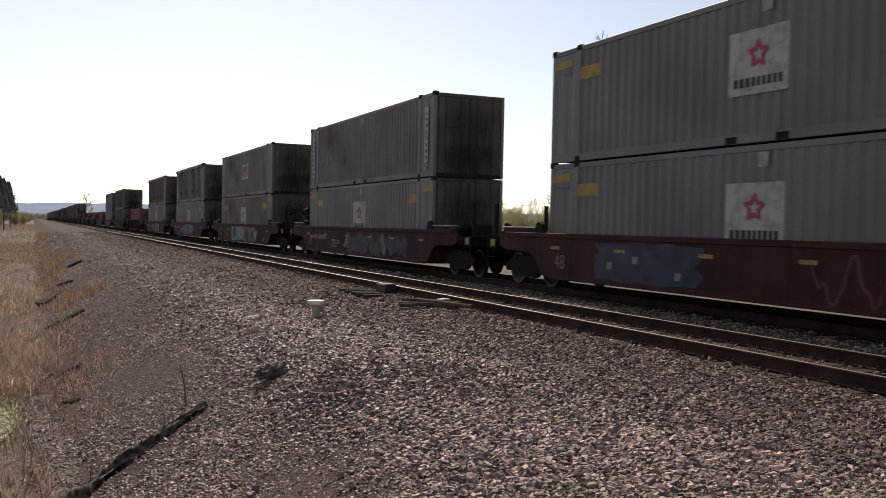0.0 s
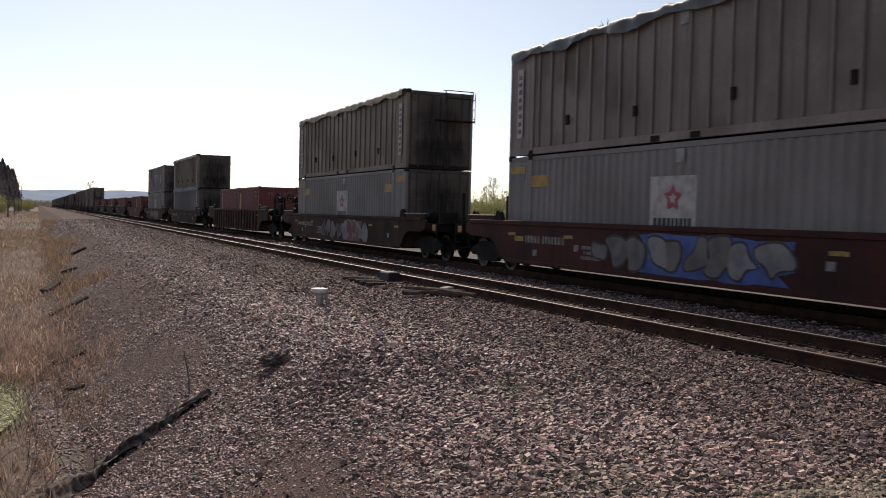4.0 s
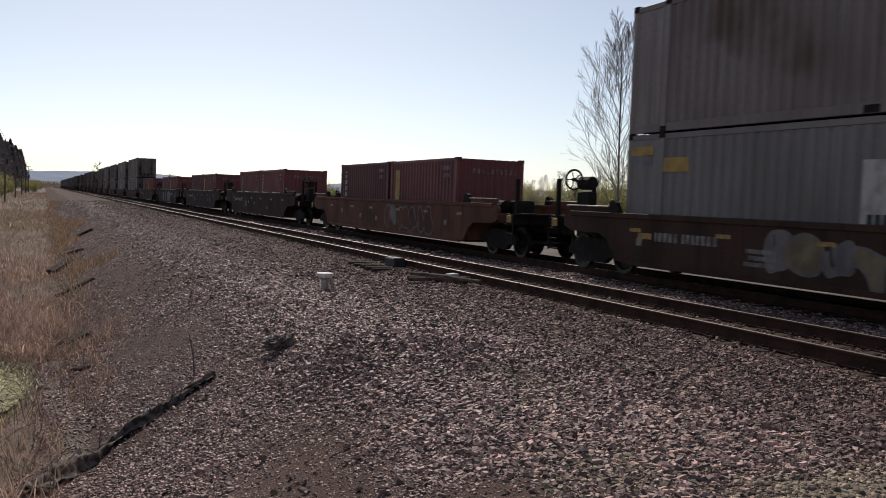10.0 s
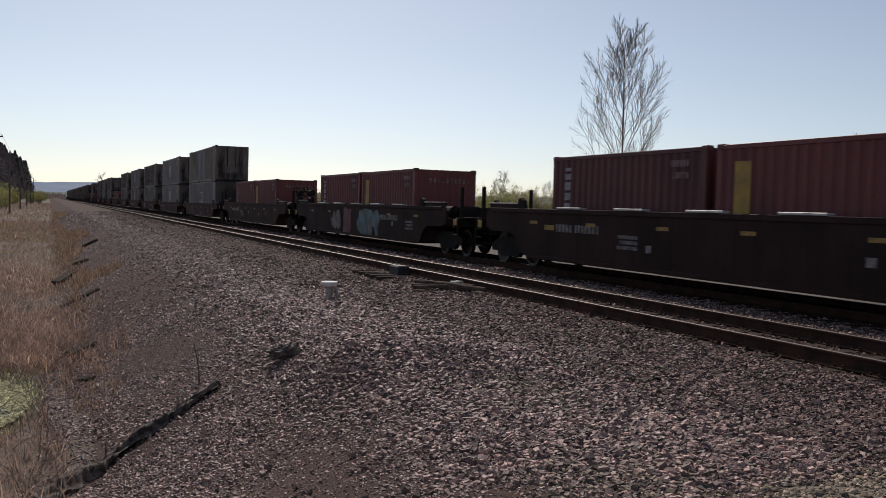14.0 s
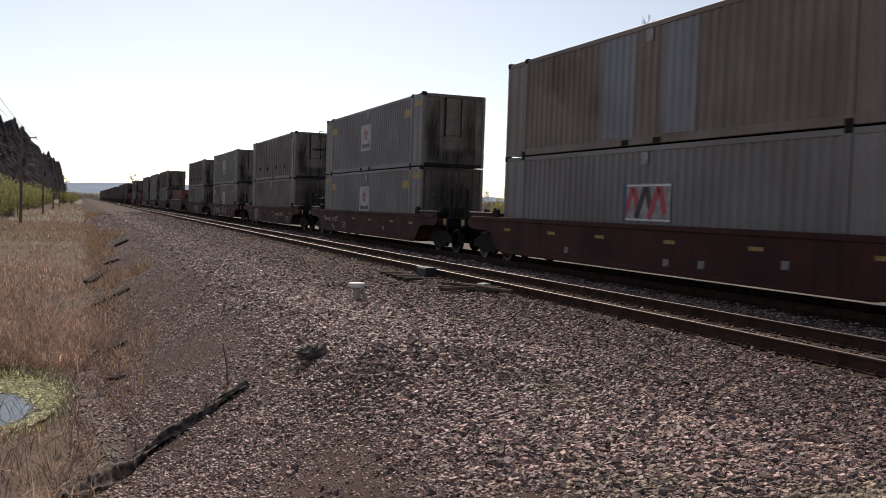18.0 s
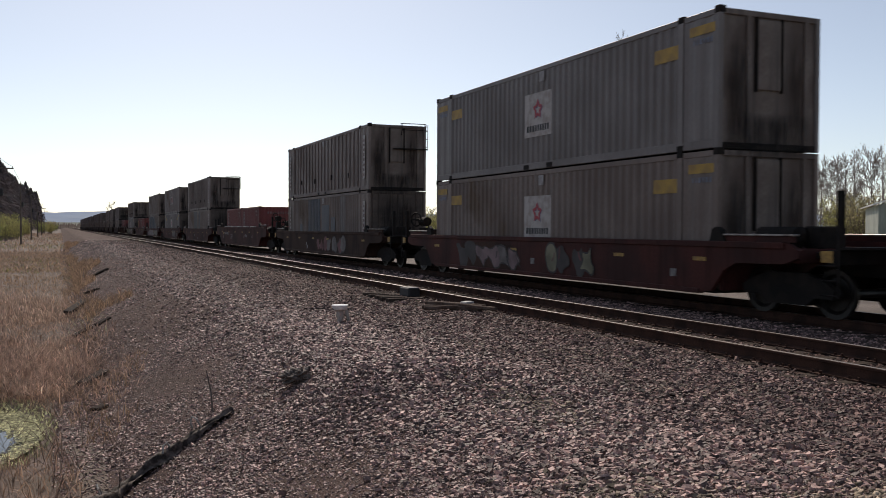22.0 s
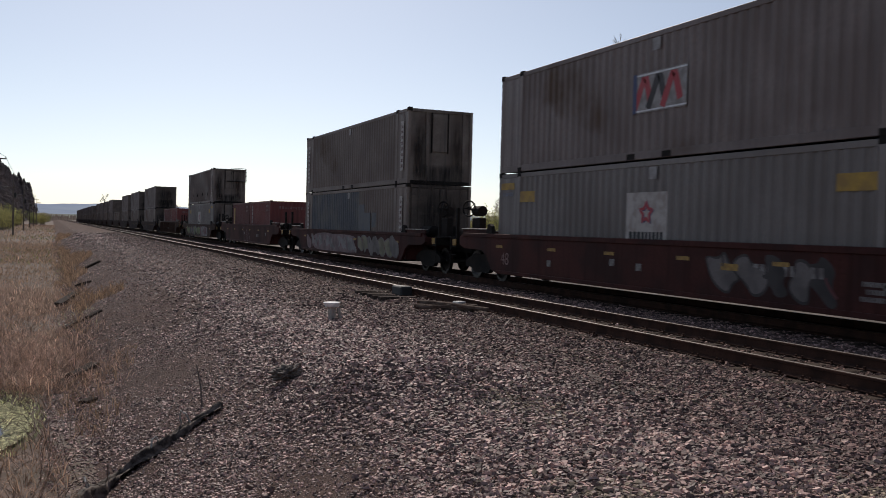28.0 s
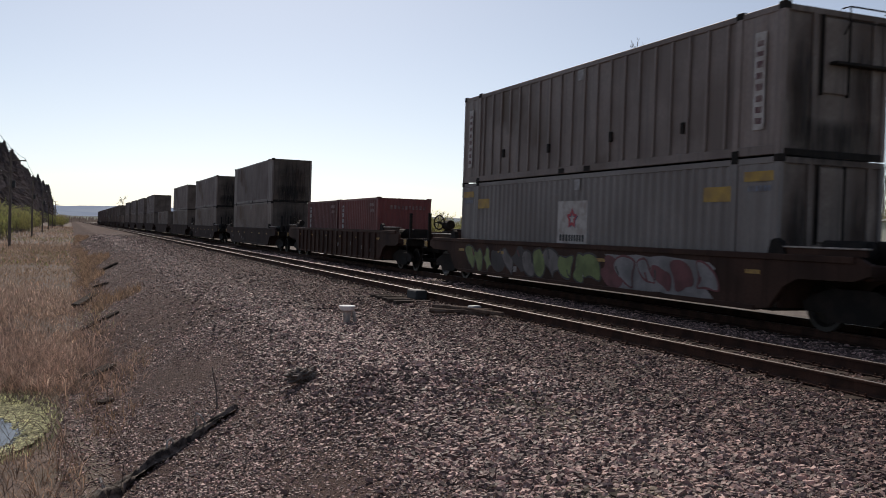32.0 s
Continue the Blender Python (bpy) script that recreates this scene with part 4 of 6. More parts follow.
def rounded(pts):
    """Cut the corners of a closed outline twice."""
    for _ in range(2):
        pts = [q for p, n in zip(pts, pts[1:] + pts[:1]) for q in (p.lerp(n, 0.25), p.lerp(n, 0.75))]
    return pts


def paint_lump(rng, y, z0, z1, half, lean):
    """Outline of one swollen, slanting sprayed shape."""
    mid, tall = (z0 + z1) / 2 + rng.uniform(-0.05, 0.05), (z1 - z0) / 2 * rng.uniform(0.8, 1.05)
    pts = []
    for k in range(9):
        a = 2 * math.pi * (k + rng.uniform(-0.3, 0.3)) / 9
        c, d = math.cos(a), math.sin(a)
        m = rng.uniform(0.95, 1.2) / max(abs(c), abs(d)) ** 0.7 if rng.random() < 0.72 else rng.uniform(0.35, 0.6)
        pts.append(Vector((y + half * m * c + lean * tall * m * d, mid + tall * min(m, 1.1) * d)))
    return rounded(pts)


def fill(bm, pts, grow_by=0.0):
    mid = sum(pts, Vector((0, 0))) / len(pts)
    bm.faces.new([bm.verts.new((0, *(p + (p - mid).normalized() * grow_by))) for p in pts])
    return bm


def paint_blob(seed, y0, y1, z0, z1, x):
    """An uneven painted patch."""
    rng = random.Random(seed)
    bm = bmesh.new()
    n = 26
    ring = []
    for k in range(n):
        a = 2 * math.pi * k / n
        c, s_ = math.cos(a), math.sin(a)
        m = max(abs(c), abs(s_)) * rng.uniform(0.98, 1.22)
        ring.append(bm.verts.new((x, (y0 + y1) / 2 + (y1 - y0) / 2 * c / m, (z0 + z1) / 2 + (z1 - z0) / 2 * s_ / m)))
    bm.faces.new(ring)
    return bm


def logo_sign(root, y, z, wide=1.5, high=1.19):
    """White sign with a red star figure over a row of dark bars."""
    w = CW / 2
    me = shared(("sign", wide), lambda: mesh_of(box(-0.004, 0, -wide / 2, wide / 2, 0, high), "logo_sign", OLD_SIGN))
    sg = part("logo_sign", me, None, root, "white square sign with a red star and dark bars", pose(-w - 0.002, y, z))
    part("star_shade", shared(("star2", wide), lambda: mesh_of(star_ring(0.6), "star_shade", SIGN_BLUE)), None, sg, "dark blue edge of the star", pose(-0.004, -0.025, high * 0.6))
    part("star", shared(("star", wide), lambda: mesh_of(star_ring(0.6), "star", SIGN_RED)), None, sg, "red folded star", pose(-0.006, 0, high * 0.615))
    part("lettering", shared(("wbars", wide), lambda: mesh_of(bar_set([(-wide * 0.41, wide * 0.41, high * 0.12)], 0.17, 0.04, 4), "lettering", BLACK)), None, sg, m=pose(-0.005, 0, 0), kind="stuff")


def streak_sign(root, y, z, wy, wz):
    """Pale panel with bold slanted strokes and a rule above and below."""
    w = CW / 2
    sg = part("logo_sign", mesh_of(box(-0.004, 0, -wy / 2, wy / 2, 0, wz), "logo_sign", FADED), None, root, "grey-white panel with slanted dark and red strokes", pose(-w - 0.002, y, z))
    part("blue_edge", box(-0.003, 0, -0.07, 0.07, 0, wz), SIGN_BLUE, sg, "faded blue edge", pose(-0.005, wy / 2 - 0.07, 0))
    for k, mat in ((-1, SIGN_RED), (0, SPRAY_DARK), (1, SIGN_RED)):
        bm = bmesh.new()
        c = -k * wy * 0.27
        ribbon(bm, [(c + wy * 0.2, wz * 0.08), (c + wy * 0.02, wz * 0.86), (c - wy * 0.02, wz * 0.86), (c - wy * 0.12, wz * 0.2)], wy * 0.1, 0)
        part("stroke", mesh_of(bm, "stroke", mat), None, sg, m=pose(-0.007 - 0.002 * k, 0, 0))
    for f in (0.03, 0.93):
        part("rule", box(-0.003, 0, -wy / 2, wy / 2, 0, wz * 0.04), WHITE, sg, m=pose(-0.0045, 0, wz * f))


def upright_sign(root, y, z, height, width=0.3, seed=1):
    w = CW / 2
    sg = part("upright_sign", shared(("usign", height, width), lambda: mesh_of(box(-0.004, 0, -width / 2, width / 2, 0, height), "upright_sign", OLD_SIGN)), None, root, "narrow white upright sign with dark bars", pose(-w - 0.016, y, z))

    def bars():
        bm = comb(height * 0.06, height * 0.94, -width * 0.3, width * 0.6, height * 0.05, 5, 0)
        for v in bm.verts:
            v.co.y, v.co.z = -v.co.z, v.co.y
        return mesh_of(bm, "lettering", SIGN_DARK)

    part("lettering", shared(("ubars", height, width), bars), None, sg, m=pose(-0.005, 0, 0), kind="stuff")


def stain_mesh(wide, high, mat):
    """A thin film of dirt facing -y."""
    bm = bmesh.new()
    uv = bm.loops.layers.uv.new("film")
    face = bm.faces.new([bm.verts.new((u * wide, 0, v * high)) for u, v in ((-0.5, 0), (0.5, 0), (0.5, 1), (-0.5, 1))])
    for loop, c in zip(face.loops, ((0, 0), (1, 0), (1, 1), (0, 1))):
        loop[uv].uv = c
    return mesh_of(bm, "stain", mat)


def end_doors(root, y, mat, style):
    """The end that faces along the track towards -y: barred doors, or a framed hatch."""
    w = CW / 2
    part("end_wall", shared(("end", mat.name), lambda: mesh_of(box(-w + 0.1, w - 0.1, -0.03, 0.05, 0.05, CH - 0.01), "end_wall", mat)), None, root, m=pose(0, y, 0))
    if style == "doors":
        for sx in (-1, 1):
            door = part("door", shared(("door", mat.name), lambda: mesh_of(box(-0.55, 0.55, -0.05, 0.0, 0.14, CH - 0.14, 0.012), "door", mat)), None, root, m=pose(sx * 0.575, y - 0.03, 0))
            for rx in (-0.28, 0.28):
                part("lock_rod", shared(("rod", mat.name), lambda: mesh_of(tube([(0, 0, 0.05), (0, 0, CH - 0.05)], 0.02, 6), "lock_rod", mat)), None, door, m=pose(rx, -0.075, 0))
            for hz in (0.45, 1.1, 1.8, 2.45):
                part("hinge", shared(("hinge", mat.name), lambda: mesh_of(box(-0.1, 0.1, -0.02, 0, -0.05, 0.05), "hinge", mat)), None, door, m=pose(sx * 0.45, -0.052, hz))
        for hz in (0.8, 1.7):
            part("cross_strap", shared(("strap", mat.name), lambda: mesh_of(box(-1.1, 1.1, -0.02, 0, -0.04, 0.04, 0.006), "cross_strap", mat)), None, root, m=pose(0, y - 0.084, hz))
    else:
        part("hatch", shared(("hatch", mat.name), lambda: mesh_of(box(-0.3, 0.3, -0.05, 0.0, 0.0, 1.42, 0.015), "hatch", mat)), None, root, m=pose(-0.03, y - 0.032, 1.21))
        for hx in (-0.33, 0.33):
            part("hatch_frame", shared(("hframe",), lambda: mesh_of(box(-0.02, 0.02, -0.06, 0, 0, 1.5), "hatch_frame", IRON)), None, root, m=pose(-0.03 + hx, y - 0.03, 1.17))
        for sx in (-0.55, 0.95):
            part("stiffener", shared(("stiff", mat.name), lambda: mesh_of(box(-0.06, 0.06, -0.05, 0, 0.1, CH - 0.1, 0.01), "stiffener", mat)), None, root, m=pose(sx, y - 0.03, 0))
        for k, (sx, wide, z0, z1, mt) in enumerate(((-0.8, 0.55, 0.05, 2.3, GRIME), (0.68, 0.5, 0.05, 2.45, RUST_STAIN), (0.0, 2.2, -0.2, 0.75, GRIME), (-0.95, 0.4, 0.1, 1.6, RUST_STAIN))):
            part("stain", shared(("stain", k), lambda: stain_mesh(wide, z1 - z0, mt)), None, root, "dark grime running down the end", pose(sx, y - 0.09 - 0.004 * k, z0))
    door_stains = ((-0.3, 1.3, 0.1, 2.7, GRIME), (0.5, 0.9, 0.2, 2.6, RUST_STAIN), (0.0, 2.3, -0.2, 1.1, GRIME))
    if style == "doors":
        for k, (sx, wide, z0, z1, mt) in enumerate(door_stains):
            part("stain", shared(("dstain", k), lambda: stain_mesh(wide, z1 - z0, mt)), None, root, "dark grime on the doors", pose(sx, y - 0.13 - 0.004 * k, z0))
    part("end_sill", shared(("esill", mat.name), lambda: mesh_of(box(-w + 0.1, w - 0.1, -0.06, 0, 0.0, 0.13, 0.01), "end_sill", IRON)), None, root, m=pose(0, y - 0.03, 0))
    part("end_header", shared(("ehead", mat.name), lambda: mesh_of(box(-w + 0.1, w - 0.1, -0.05, 0, CH - 0.12, CH - 0.002, 0.01), "end_header", mat)), None, root, m=pose(0, y - 0.03, 0))


def long_box(mat, label, style="fold", end="doors", end_mat=None, logo=False, yellow=False, upright=False, tarp=None, cage=False, streak=False, panels=(), patches=(), near=True):
    """A 48-foot container whose lifting posts stand in from its ends. style: folded sheet or outer ribs."""
    root = thing("shipping_container", label, "container", "containers on the train")
    h, w = CL / 2, CW / 2
    end_mat = end_mat or (END_PALE if end == "hatch" else END_RUST)
    for sx in (-1, 1):
        turn = pose(-w, 0, 0) if sx < 0 else pose(w, 0, 0, 0, 0, 180)
        if style == "fold":
            part("side_wall", shared(("corr", mat.name), lambda: mesh_of(corrugated(-h + INSET + 0.1, h - INSET - 0.1, 0.2, CH - 0.12), "side_wall", mat)), None, root, m=turn)
        else:
            part("side_wall", shared(("flat", mat.name), lambda: mesh_of(box(0.03, 0.06, -h + INSET + 0.08, h - INSET - 0.08, 0.2, CH - 0.12), "side_wall", mat)), None, root, m=turn)
            if sx < 0 and near:
                for k in range(20):
                    part("rib", shared(("rib", mat.name), lambda: mesh_of(box(-0.015, 0.03, -0.035, 0.035, 0.2, CH - 0.12, 0.008), "rib", mat)), None, root, m=turn @ pose(0, -5.75 + k * 0.605, 0))
        for sy in (-1, 1):
            part("end_panel", shared(("endp", mat.name), lambda: mesh_of(corrugated(-INSET / 2 + 0.06, INSET / 2 - 0.11, 0.2, CH - 0.12, 0.02, 1.3), "end_panel", mat)), None, root, m=turn @ pose(0, sy * (h - INSET / 2), 0, 0, 0, 0))
            post = part("post", shared(("post", mat.name), lambda: mesh_of(box(-0.014, 0.09, -0.085, 0.085, 0.0, CH + 0.006, 0.01), "post", mat)), None, root, m=turn @ pose(0, sy * (h - INSET), 0))
            if near:
                for z in (0.0, CH - 0.1):
                    part("corner_casting", shared(("casting",), lambda: mesh_of(box(-0.02, 0.14, -0.1, 0.1, 0, 0.14, 0.012), "corner_casting", IRON)), None, post, m=pose(0, 0, z))
            cpost = part("corner_post", shared(("cpost", mat.name), lambda: mesh_of(box(-0.006, 0.1, -0.07, 0.07, 0.0, CH - 0.003, 0.01), "corner_post", mat)), None, root, m=turn @ pose(0, sy * (h - 0.07), 0))
            if near and sx < 0:
                part("corner_casting", shared(("endcast",), lambda: mesh_of(box(-0.016, 0.15, -0.085, 0.085, CH - 0.1, CH + 0.045, 0.012), "corner_casting", IRON)), None, cpost)
        part("bottom_rail", shared(("brail", mat.name), lambda: mesh_of(box(-0.004, 0.1, -h + 0.14, h - 0.14, 0.02, 0.2, 0.008), "bottom_rail", mat)), None, root, m=turn)
        part("top_rail", shared(("trail", mat.name), lambda: mesh_of(box(-0.004, 0.07, -h + 0.14, h - 0.14, CH - 0.12, CH, 0.008), "top_rail", mat)), None, root, m=turn)
    part("roof", shared(("roof", mat.name), lambda: mesh_of(box(-w + 0.07, w - 0.07, -h + 0.14, h - 0.14, CH - 0.05, CH - 0.02), "roof", mat)), None, root)
    part("floor", shared(("cfloor",), lambda: mesh_of(box(-w + 0.1, w - 0.1, -h + 0.14, h - 0.14, 0.04, 0.15), "floor", IRON)), None, root)
    part("back_wall", shared(("bwall", mat.name), lambda: mesh_of(box(-w + 0.1, w - 0.1, -0.04, 0.04, 0.05, CH - 0.01), "back_wall", mat)), None, root, m=pose(0, h - 0.06, 0))
    if not near:
        part("end_wall", shared(("end", end_mat.name), lambda: mesh_of(box(-w + 0.1, w - 0.1, -0.03, 0.05, 0.05, CH - 0.01), "end_wall", end_mat)), None, root, m=pose(0, -h + 0.06, 0))
        return root
    end_doors(root, -h + 0.08, end_mat, end)
    for py in (-0.55, 0.75):
        part("fork_pocket", shared(("pocket",), lambda: mesh_of(box(-0.008, 0.02, -0.16, 0.16, 0, 0.13), "fork_pocket", IRON)), None, root, m=pose(-w, py, 0.03))
    part("data_plate", shared(("plate",), lambda: mesh_of(box(-0.004, 0, -0.14, 0.14, 0, 0.27), "data_plate", FADED)), None, root, "small white plate with bars", pose(-w - 0.003, -0.1, 2.38))
    if logo:
        logo_sign(root, 0.1, 0.91)
    if streak:
        streak_sign(root, -0.23, 1.05, 1.9, 0.88)
    if yellow:
        for sy in (-1, 1):
            part("yellow_sticker", shared(("ystick",), lambda: mesh_of(box(-0.004, 0, -0.42, 0.42, 0, 0.3), "yellow_sticker", YELLOW)), None, root, "yellow marking", pose(-w - 0.003, sy * 5.6, 1.97))
            part("yellow_sticker", shared(("ystick2",), lambda: mesh_of(box(-0.004, 0, -0.4, 0.4, 0, 0.19), "yellow_sticker", YELLOW)), None, root, "yellow marking", pose(-w - 0.003, sy * 6.78, 2.34))
            part("number_strip", shared(("nbars",), lambda: mesh_of(bar_set([(-0.33, 0.33, 0)], 0.11, 0.045, 8), "number_strip", BLUE_LETTER)), None, root, "faded bluish bars", pose(-w - 0.003, sy * 6.78, 2.15), kind="stuff")
    if upright:
        for sy in (-1, 1):
            upright_sign(root, sy * 6.72, 0.5, 1.85)
    for k, (py, wy, mt) in enumerate(panels):
        step, y0 = (CL - 2 * INSET - 0.2) / 41, -h + INSET + 0.1
        k0, k1 = round((py - wy / 2 - y0) / step), round((py + wy / 2 - y0) / step)
        part("repair_panel", mesh_of(corrugated(y0 + k0 * step, y0 + k1 * step, 0.22, CH - 0.13, 0.036, step, 0.001), "repair_panel", mt), None, root, "painted wall section", pose(-w - 0.005, 0, 0))
    for k, (py, wy, z0, hz, mt) in enumerate(patches):
        part("wall_patch", box(-0.003, 0, -wy / 2, wy / 2, 0, hz), mt, root, "faded painted patch", pose(-w - 0.006 - 0.002 * k, py, z0))
    if style == "rib":
        for k, (py, pz) in enumerate(((-4.4, 0.75), (-1.6, 0.8), (1.5, 0.75), (4.3, 0.8))):
            part("wall_latch", shared(("latch",), lambda: mesh_of(box(-0.03, 0.03, -0.06, 0.06, -0.12, 0.12, 0.01), "wall_latch", IRON)), None, root, m=pose(-w, py, pz))
    if tarp:
        part("rolled_tarp", shared(("tarp", tarp.name, label), lambda: tarp_mesh(tarp, len(label))), None, root, "crumpled tarpaulin rolled along the top edge")
    if cage:
        for z in (CH - 0.2, CH + 0.07):
            part("ladder_rail", shared(("lrail",), lambda: mesh_of(tube([(-0.55, 0, 0), (0.55, 0, 0)], 0.016, 6), "ladder_rail", IRON)), None, root, m=pose(w - 0.6, -h - 0.12, z))
        for x in (w - 1.15, w - 0.05):
            part("ladder_rail", shared(("lrail2",), lambda: mesh_of(tube([(0, 0.12, -0.3), (0, 0, -0.1), (0, 0, 0.21), (0, 0.2, 0.21)], 0.016, 6), "ladder_rail", IRON)), None, root, m=pose(x, -h - 0.12, CH - 0.14))
        for k in range(3):
            part("ladder_rung", shared(("lrung",), lambda: mesh_of(tube([(0, 0, -0.16), (0, 0, 0.16)], 0.014, 6), "ladder_rung", IRON)), None, root, m=pose(w + 0.06, -h + 0.1, CH - 0.2 - 0.35 * k, 90))
        for y in (-h - 0.06, -h + 0.27):
            part("ladder_rail", shared(("lrail3",), lambda: mesh_of(tube([(0, 0, 0), (0, 0, 1.1)], 0.014, 6), "ladder_rail", IRON)), None, root, m=pose(w + 0.06, y, CH - 1.05))
        part("end_step", shared(("estep",), lambda: mesh_of(box(-0.75, 0.75, -0.22, 0, 0, 0.05), "end_step", IRON)), None, root, m=pose(w - 0.75, -h + 0.03, 1.75))
    return root


def tarp_mesh(mat, seed):
    """A slack roll with a short uneven hem hanging over the side."""
    rng = np.random.RandomState(seed)
    n, m = 110, 10
    y = np.linspace(-CL / 2 + 0.25, CL / 2 - 0.25, n)
    lump = np.convolve(rng.randn(n + 12), np.ones(7) / 7, "same")[6:-6]
    fold = rng.randn(n) * 0.012
    verts = []
    for i in range(n):
        r = 0.085 + 0.05 * abs(lump[i]) + 0.02 * math.sin(i * 0.9)
        hem = 0.16 + 0.1 * lump[i] + 0.05 * math.sin(i * 0.31)
        for j in range(m):
            if j < 7:
                a = math.pi * (0.1 + 0.9 * j / 6)
                verts.append((-CW / 2 + 0.02 + 1.3 * r * math.cos(a), y[i], CH - 0.02 + r * math.sin(a) + fold[i]))
            else:
                k = (j - 6) / 3
                verts.append((-CW / 2 + 0.02 - 1.3 * r - 0.012 * k + fold[i], y[i], CH - 0.02 - hem * k))
    v = np.array(verts)
    i, j = np.meshgrid(np.arange(n - 1), np.arange(m - 1), indexing="ij")
    a = (i * m + j).ravel()
    me = raw_mesh("rolled_tarp", v, np.stack([a, a + 1, a + m + 1, a + m], -1), mat)
    me.shade_smooth()
    return me


def short_box(mat, label, bars=False, yellow=False):
    """A 20-foot container."""
    root = thing("shipping_container", label, "container", "short containers on the train")
    h, w, H = 3.03, 1.22, 2.59
    for sx in (-1, 1):
        turn = pose(-w, 0, 0) if sx < 0 else pose(w, 0, 0, 0, 0, 180)
        part("side_wall", shared(("corr20", mat.name), lambda: mesh_of(corrugated(-h + 0.15, h - 0.15, 0.16, H - 0.1, 0.04, 0.27), "side_wall", mat)), None, root, m=turn)
        for sy in (-1, 1):
            post = part("corner_post", shared(("cpost20", mat.name), lambda: mesh_of(box(-0.006, 0.12, -0.08, 0.08, 0.0, H, 0.01), "corner_post", mat)), None, root, m=turn @ pose(0, sy * (h - 0.08), 0))
            for z in (0.0, H - 0.1):
                part("corner_casting", shared(("casting20",), lambda: mesh_of(box(-0.012, 0.16, -0.09, 0.09, 0, 0.118, 0.01), "corner_casting", MAROON)), None, post, m=pose(0, 0, z))
        part("bottom_rail", shared(("brail20", mat.name), lambda: mesh_of(box(-0.004, 0.1, -h + 0.16, h - 0.16, 0.02, 0.16, 0.008), "bottom_rail", mat)), None, root, m=turn)
        part("top_rail", shared(("trail20", mat.name), lambda: mesh_of(box(-0.004, 0.07, -h + 0.16, h - 0.16, H - 0.1, H - 0.005, 0.008), "top_rail", mat)), None, root, m=turn)
    part("roof", shared(("roof20", mat.name), lambda: mesh_of(box(-w + 0.07, w - 0.07, -h + 0.16, h - 0.16, H - 0.05, H - 0.02), "roof", mat)), None, root)
    part("floor", shared(("cfloor20",), lambda: mesh_of(box(-w + 0.1, w - 0.1, -h + 0.16, h - 0.16, 0.04, 0.15), "floor", IRON)), None, root)
    for sy in (-1, 1):
        part("end_wall", shared(("end20", mat.name), lambda: mesh_of(corrugated(-w + 0.12, w - 0.12, 0.05, H - 0.02, 0.04, 0.25), "end_wall", mat)), None, root, m=pose(0, sy * (h - 0.02), 0, 0, 0, 90 if sy < 0 else -90))
    part("number_strip", shared(("nb20",), lambda: mesh_of(bar_set([(-0.85, 0.85, 0)], 0.16, 0.07, 6), "number_strip", RED_LETTER)), None, root, "faded row of bars", pose(0.1, -h - 0.025, 2.1, 0, 0, 90), kind="stuff")
    part("number_strip", shared(("nb20b",), lambda: mesh_of(bar_set([(-0.3, 0.3, 0.25), (-0.3, 0.3, 0.0)], 0.14, 0.03, 7), "number_strip", RED_LETTER)), None, root, "faded white bars", pose(-w - 0.003, -h + 0.85, 1.95), kind="stuff")
    if bars:
        def column():
            bm = comb(0, 1.85, -0.14, 0.28, 0.07, 5, -0.004)
            for v in bm.verts:
                v.co.y, v.co.z = -v.co.z, v.co.y
            return mesh_of(bm, "upright_lettering", FADED)
        part("upright_lettering", shared(("ub20",), column), None, root, "column of pale bars", pose(-w - 0.003, h - 0.75, 0.45))
    if yellow:
        part("yellow_panel", shared(("yp20",), lambda: mesh_of(box(-0.004, 0, -0.22, 0.22, 0, 1.55), "yellow_panel", YELLOW)), None, root, "faded yellow upright panel", pose(-w - 0.003, h - 0.75, 0.7))
    return root


def sill_outline(top):
    half = [(0.0, 0.3), (7.0, 0.3), (7.35, 0.35), (7.72, 0.77), (8.05, 0.92), (9.28, 0.94), (9.64, 1.05), (9.64, top - 0.12), (9.4, top)]
    return [(-y, z) for y, z in half[:0:-1]] + half


def wheel_mesh():
    bm = bmesh.new()
    prof = [(0.07, 0.0), (0.07, 0.09), (0.025, 0.12), (0.02, 0.3), (0.065, 0.36), (0.07, 0.445), (0.035, 0.445), (0.03, 0.42), (-0.065, 0.415), (-0.065, 0.36), (-0.02, 0.3), (-0.015, 0.12), (-0.06, 0.09), (-0.06, 0.0)]
    n = 28
    rings = [[bm.verts.new((x, r * math.cos(2 * math.pi * k / n), r * math.sin(2 * math.pi * k / n))) for k in range(n)] for x, r in prof if r > 0]
    for a, b in zip(rings, rings[1:]):
        for k in range(n):
            bm.faces.new((a[k], a[(k + 1) % n], b[(k + 1) % n], b[k]))
    bm.faces.new(rings[0])
    bm.faces.new(rings[-1][::-1])
    bmesh.ops.recalc_face_normals(bm, faces=bm.faces)
    return mesh_of(bm, "wheel", WHEEL)


def sideframe_mesh():
    prof = [(-1.15, 0.5), (-1.1, 0.34), (-0.68, 0.34), (-0.5, 0.2), (0.5, 0.2), (0.68, 0.34), (1.1, 0.34), (1.15, 0.5), (0.95, 0.62), (0.45, 0.78), (-0.45, 0.78), (-0.95, 0.62)]
    return mesh_of(prism(prof, "x", -0.07, 0.07), "side_frame", IRON)


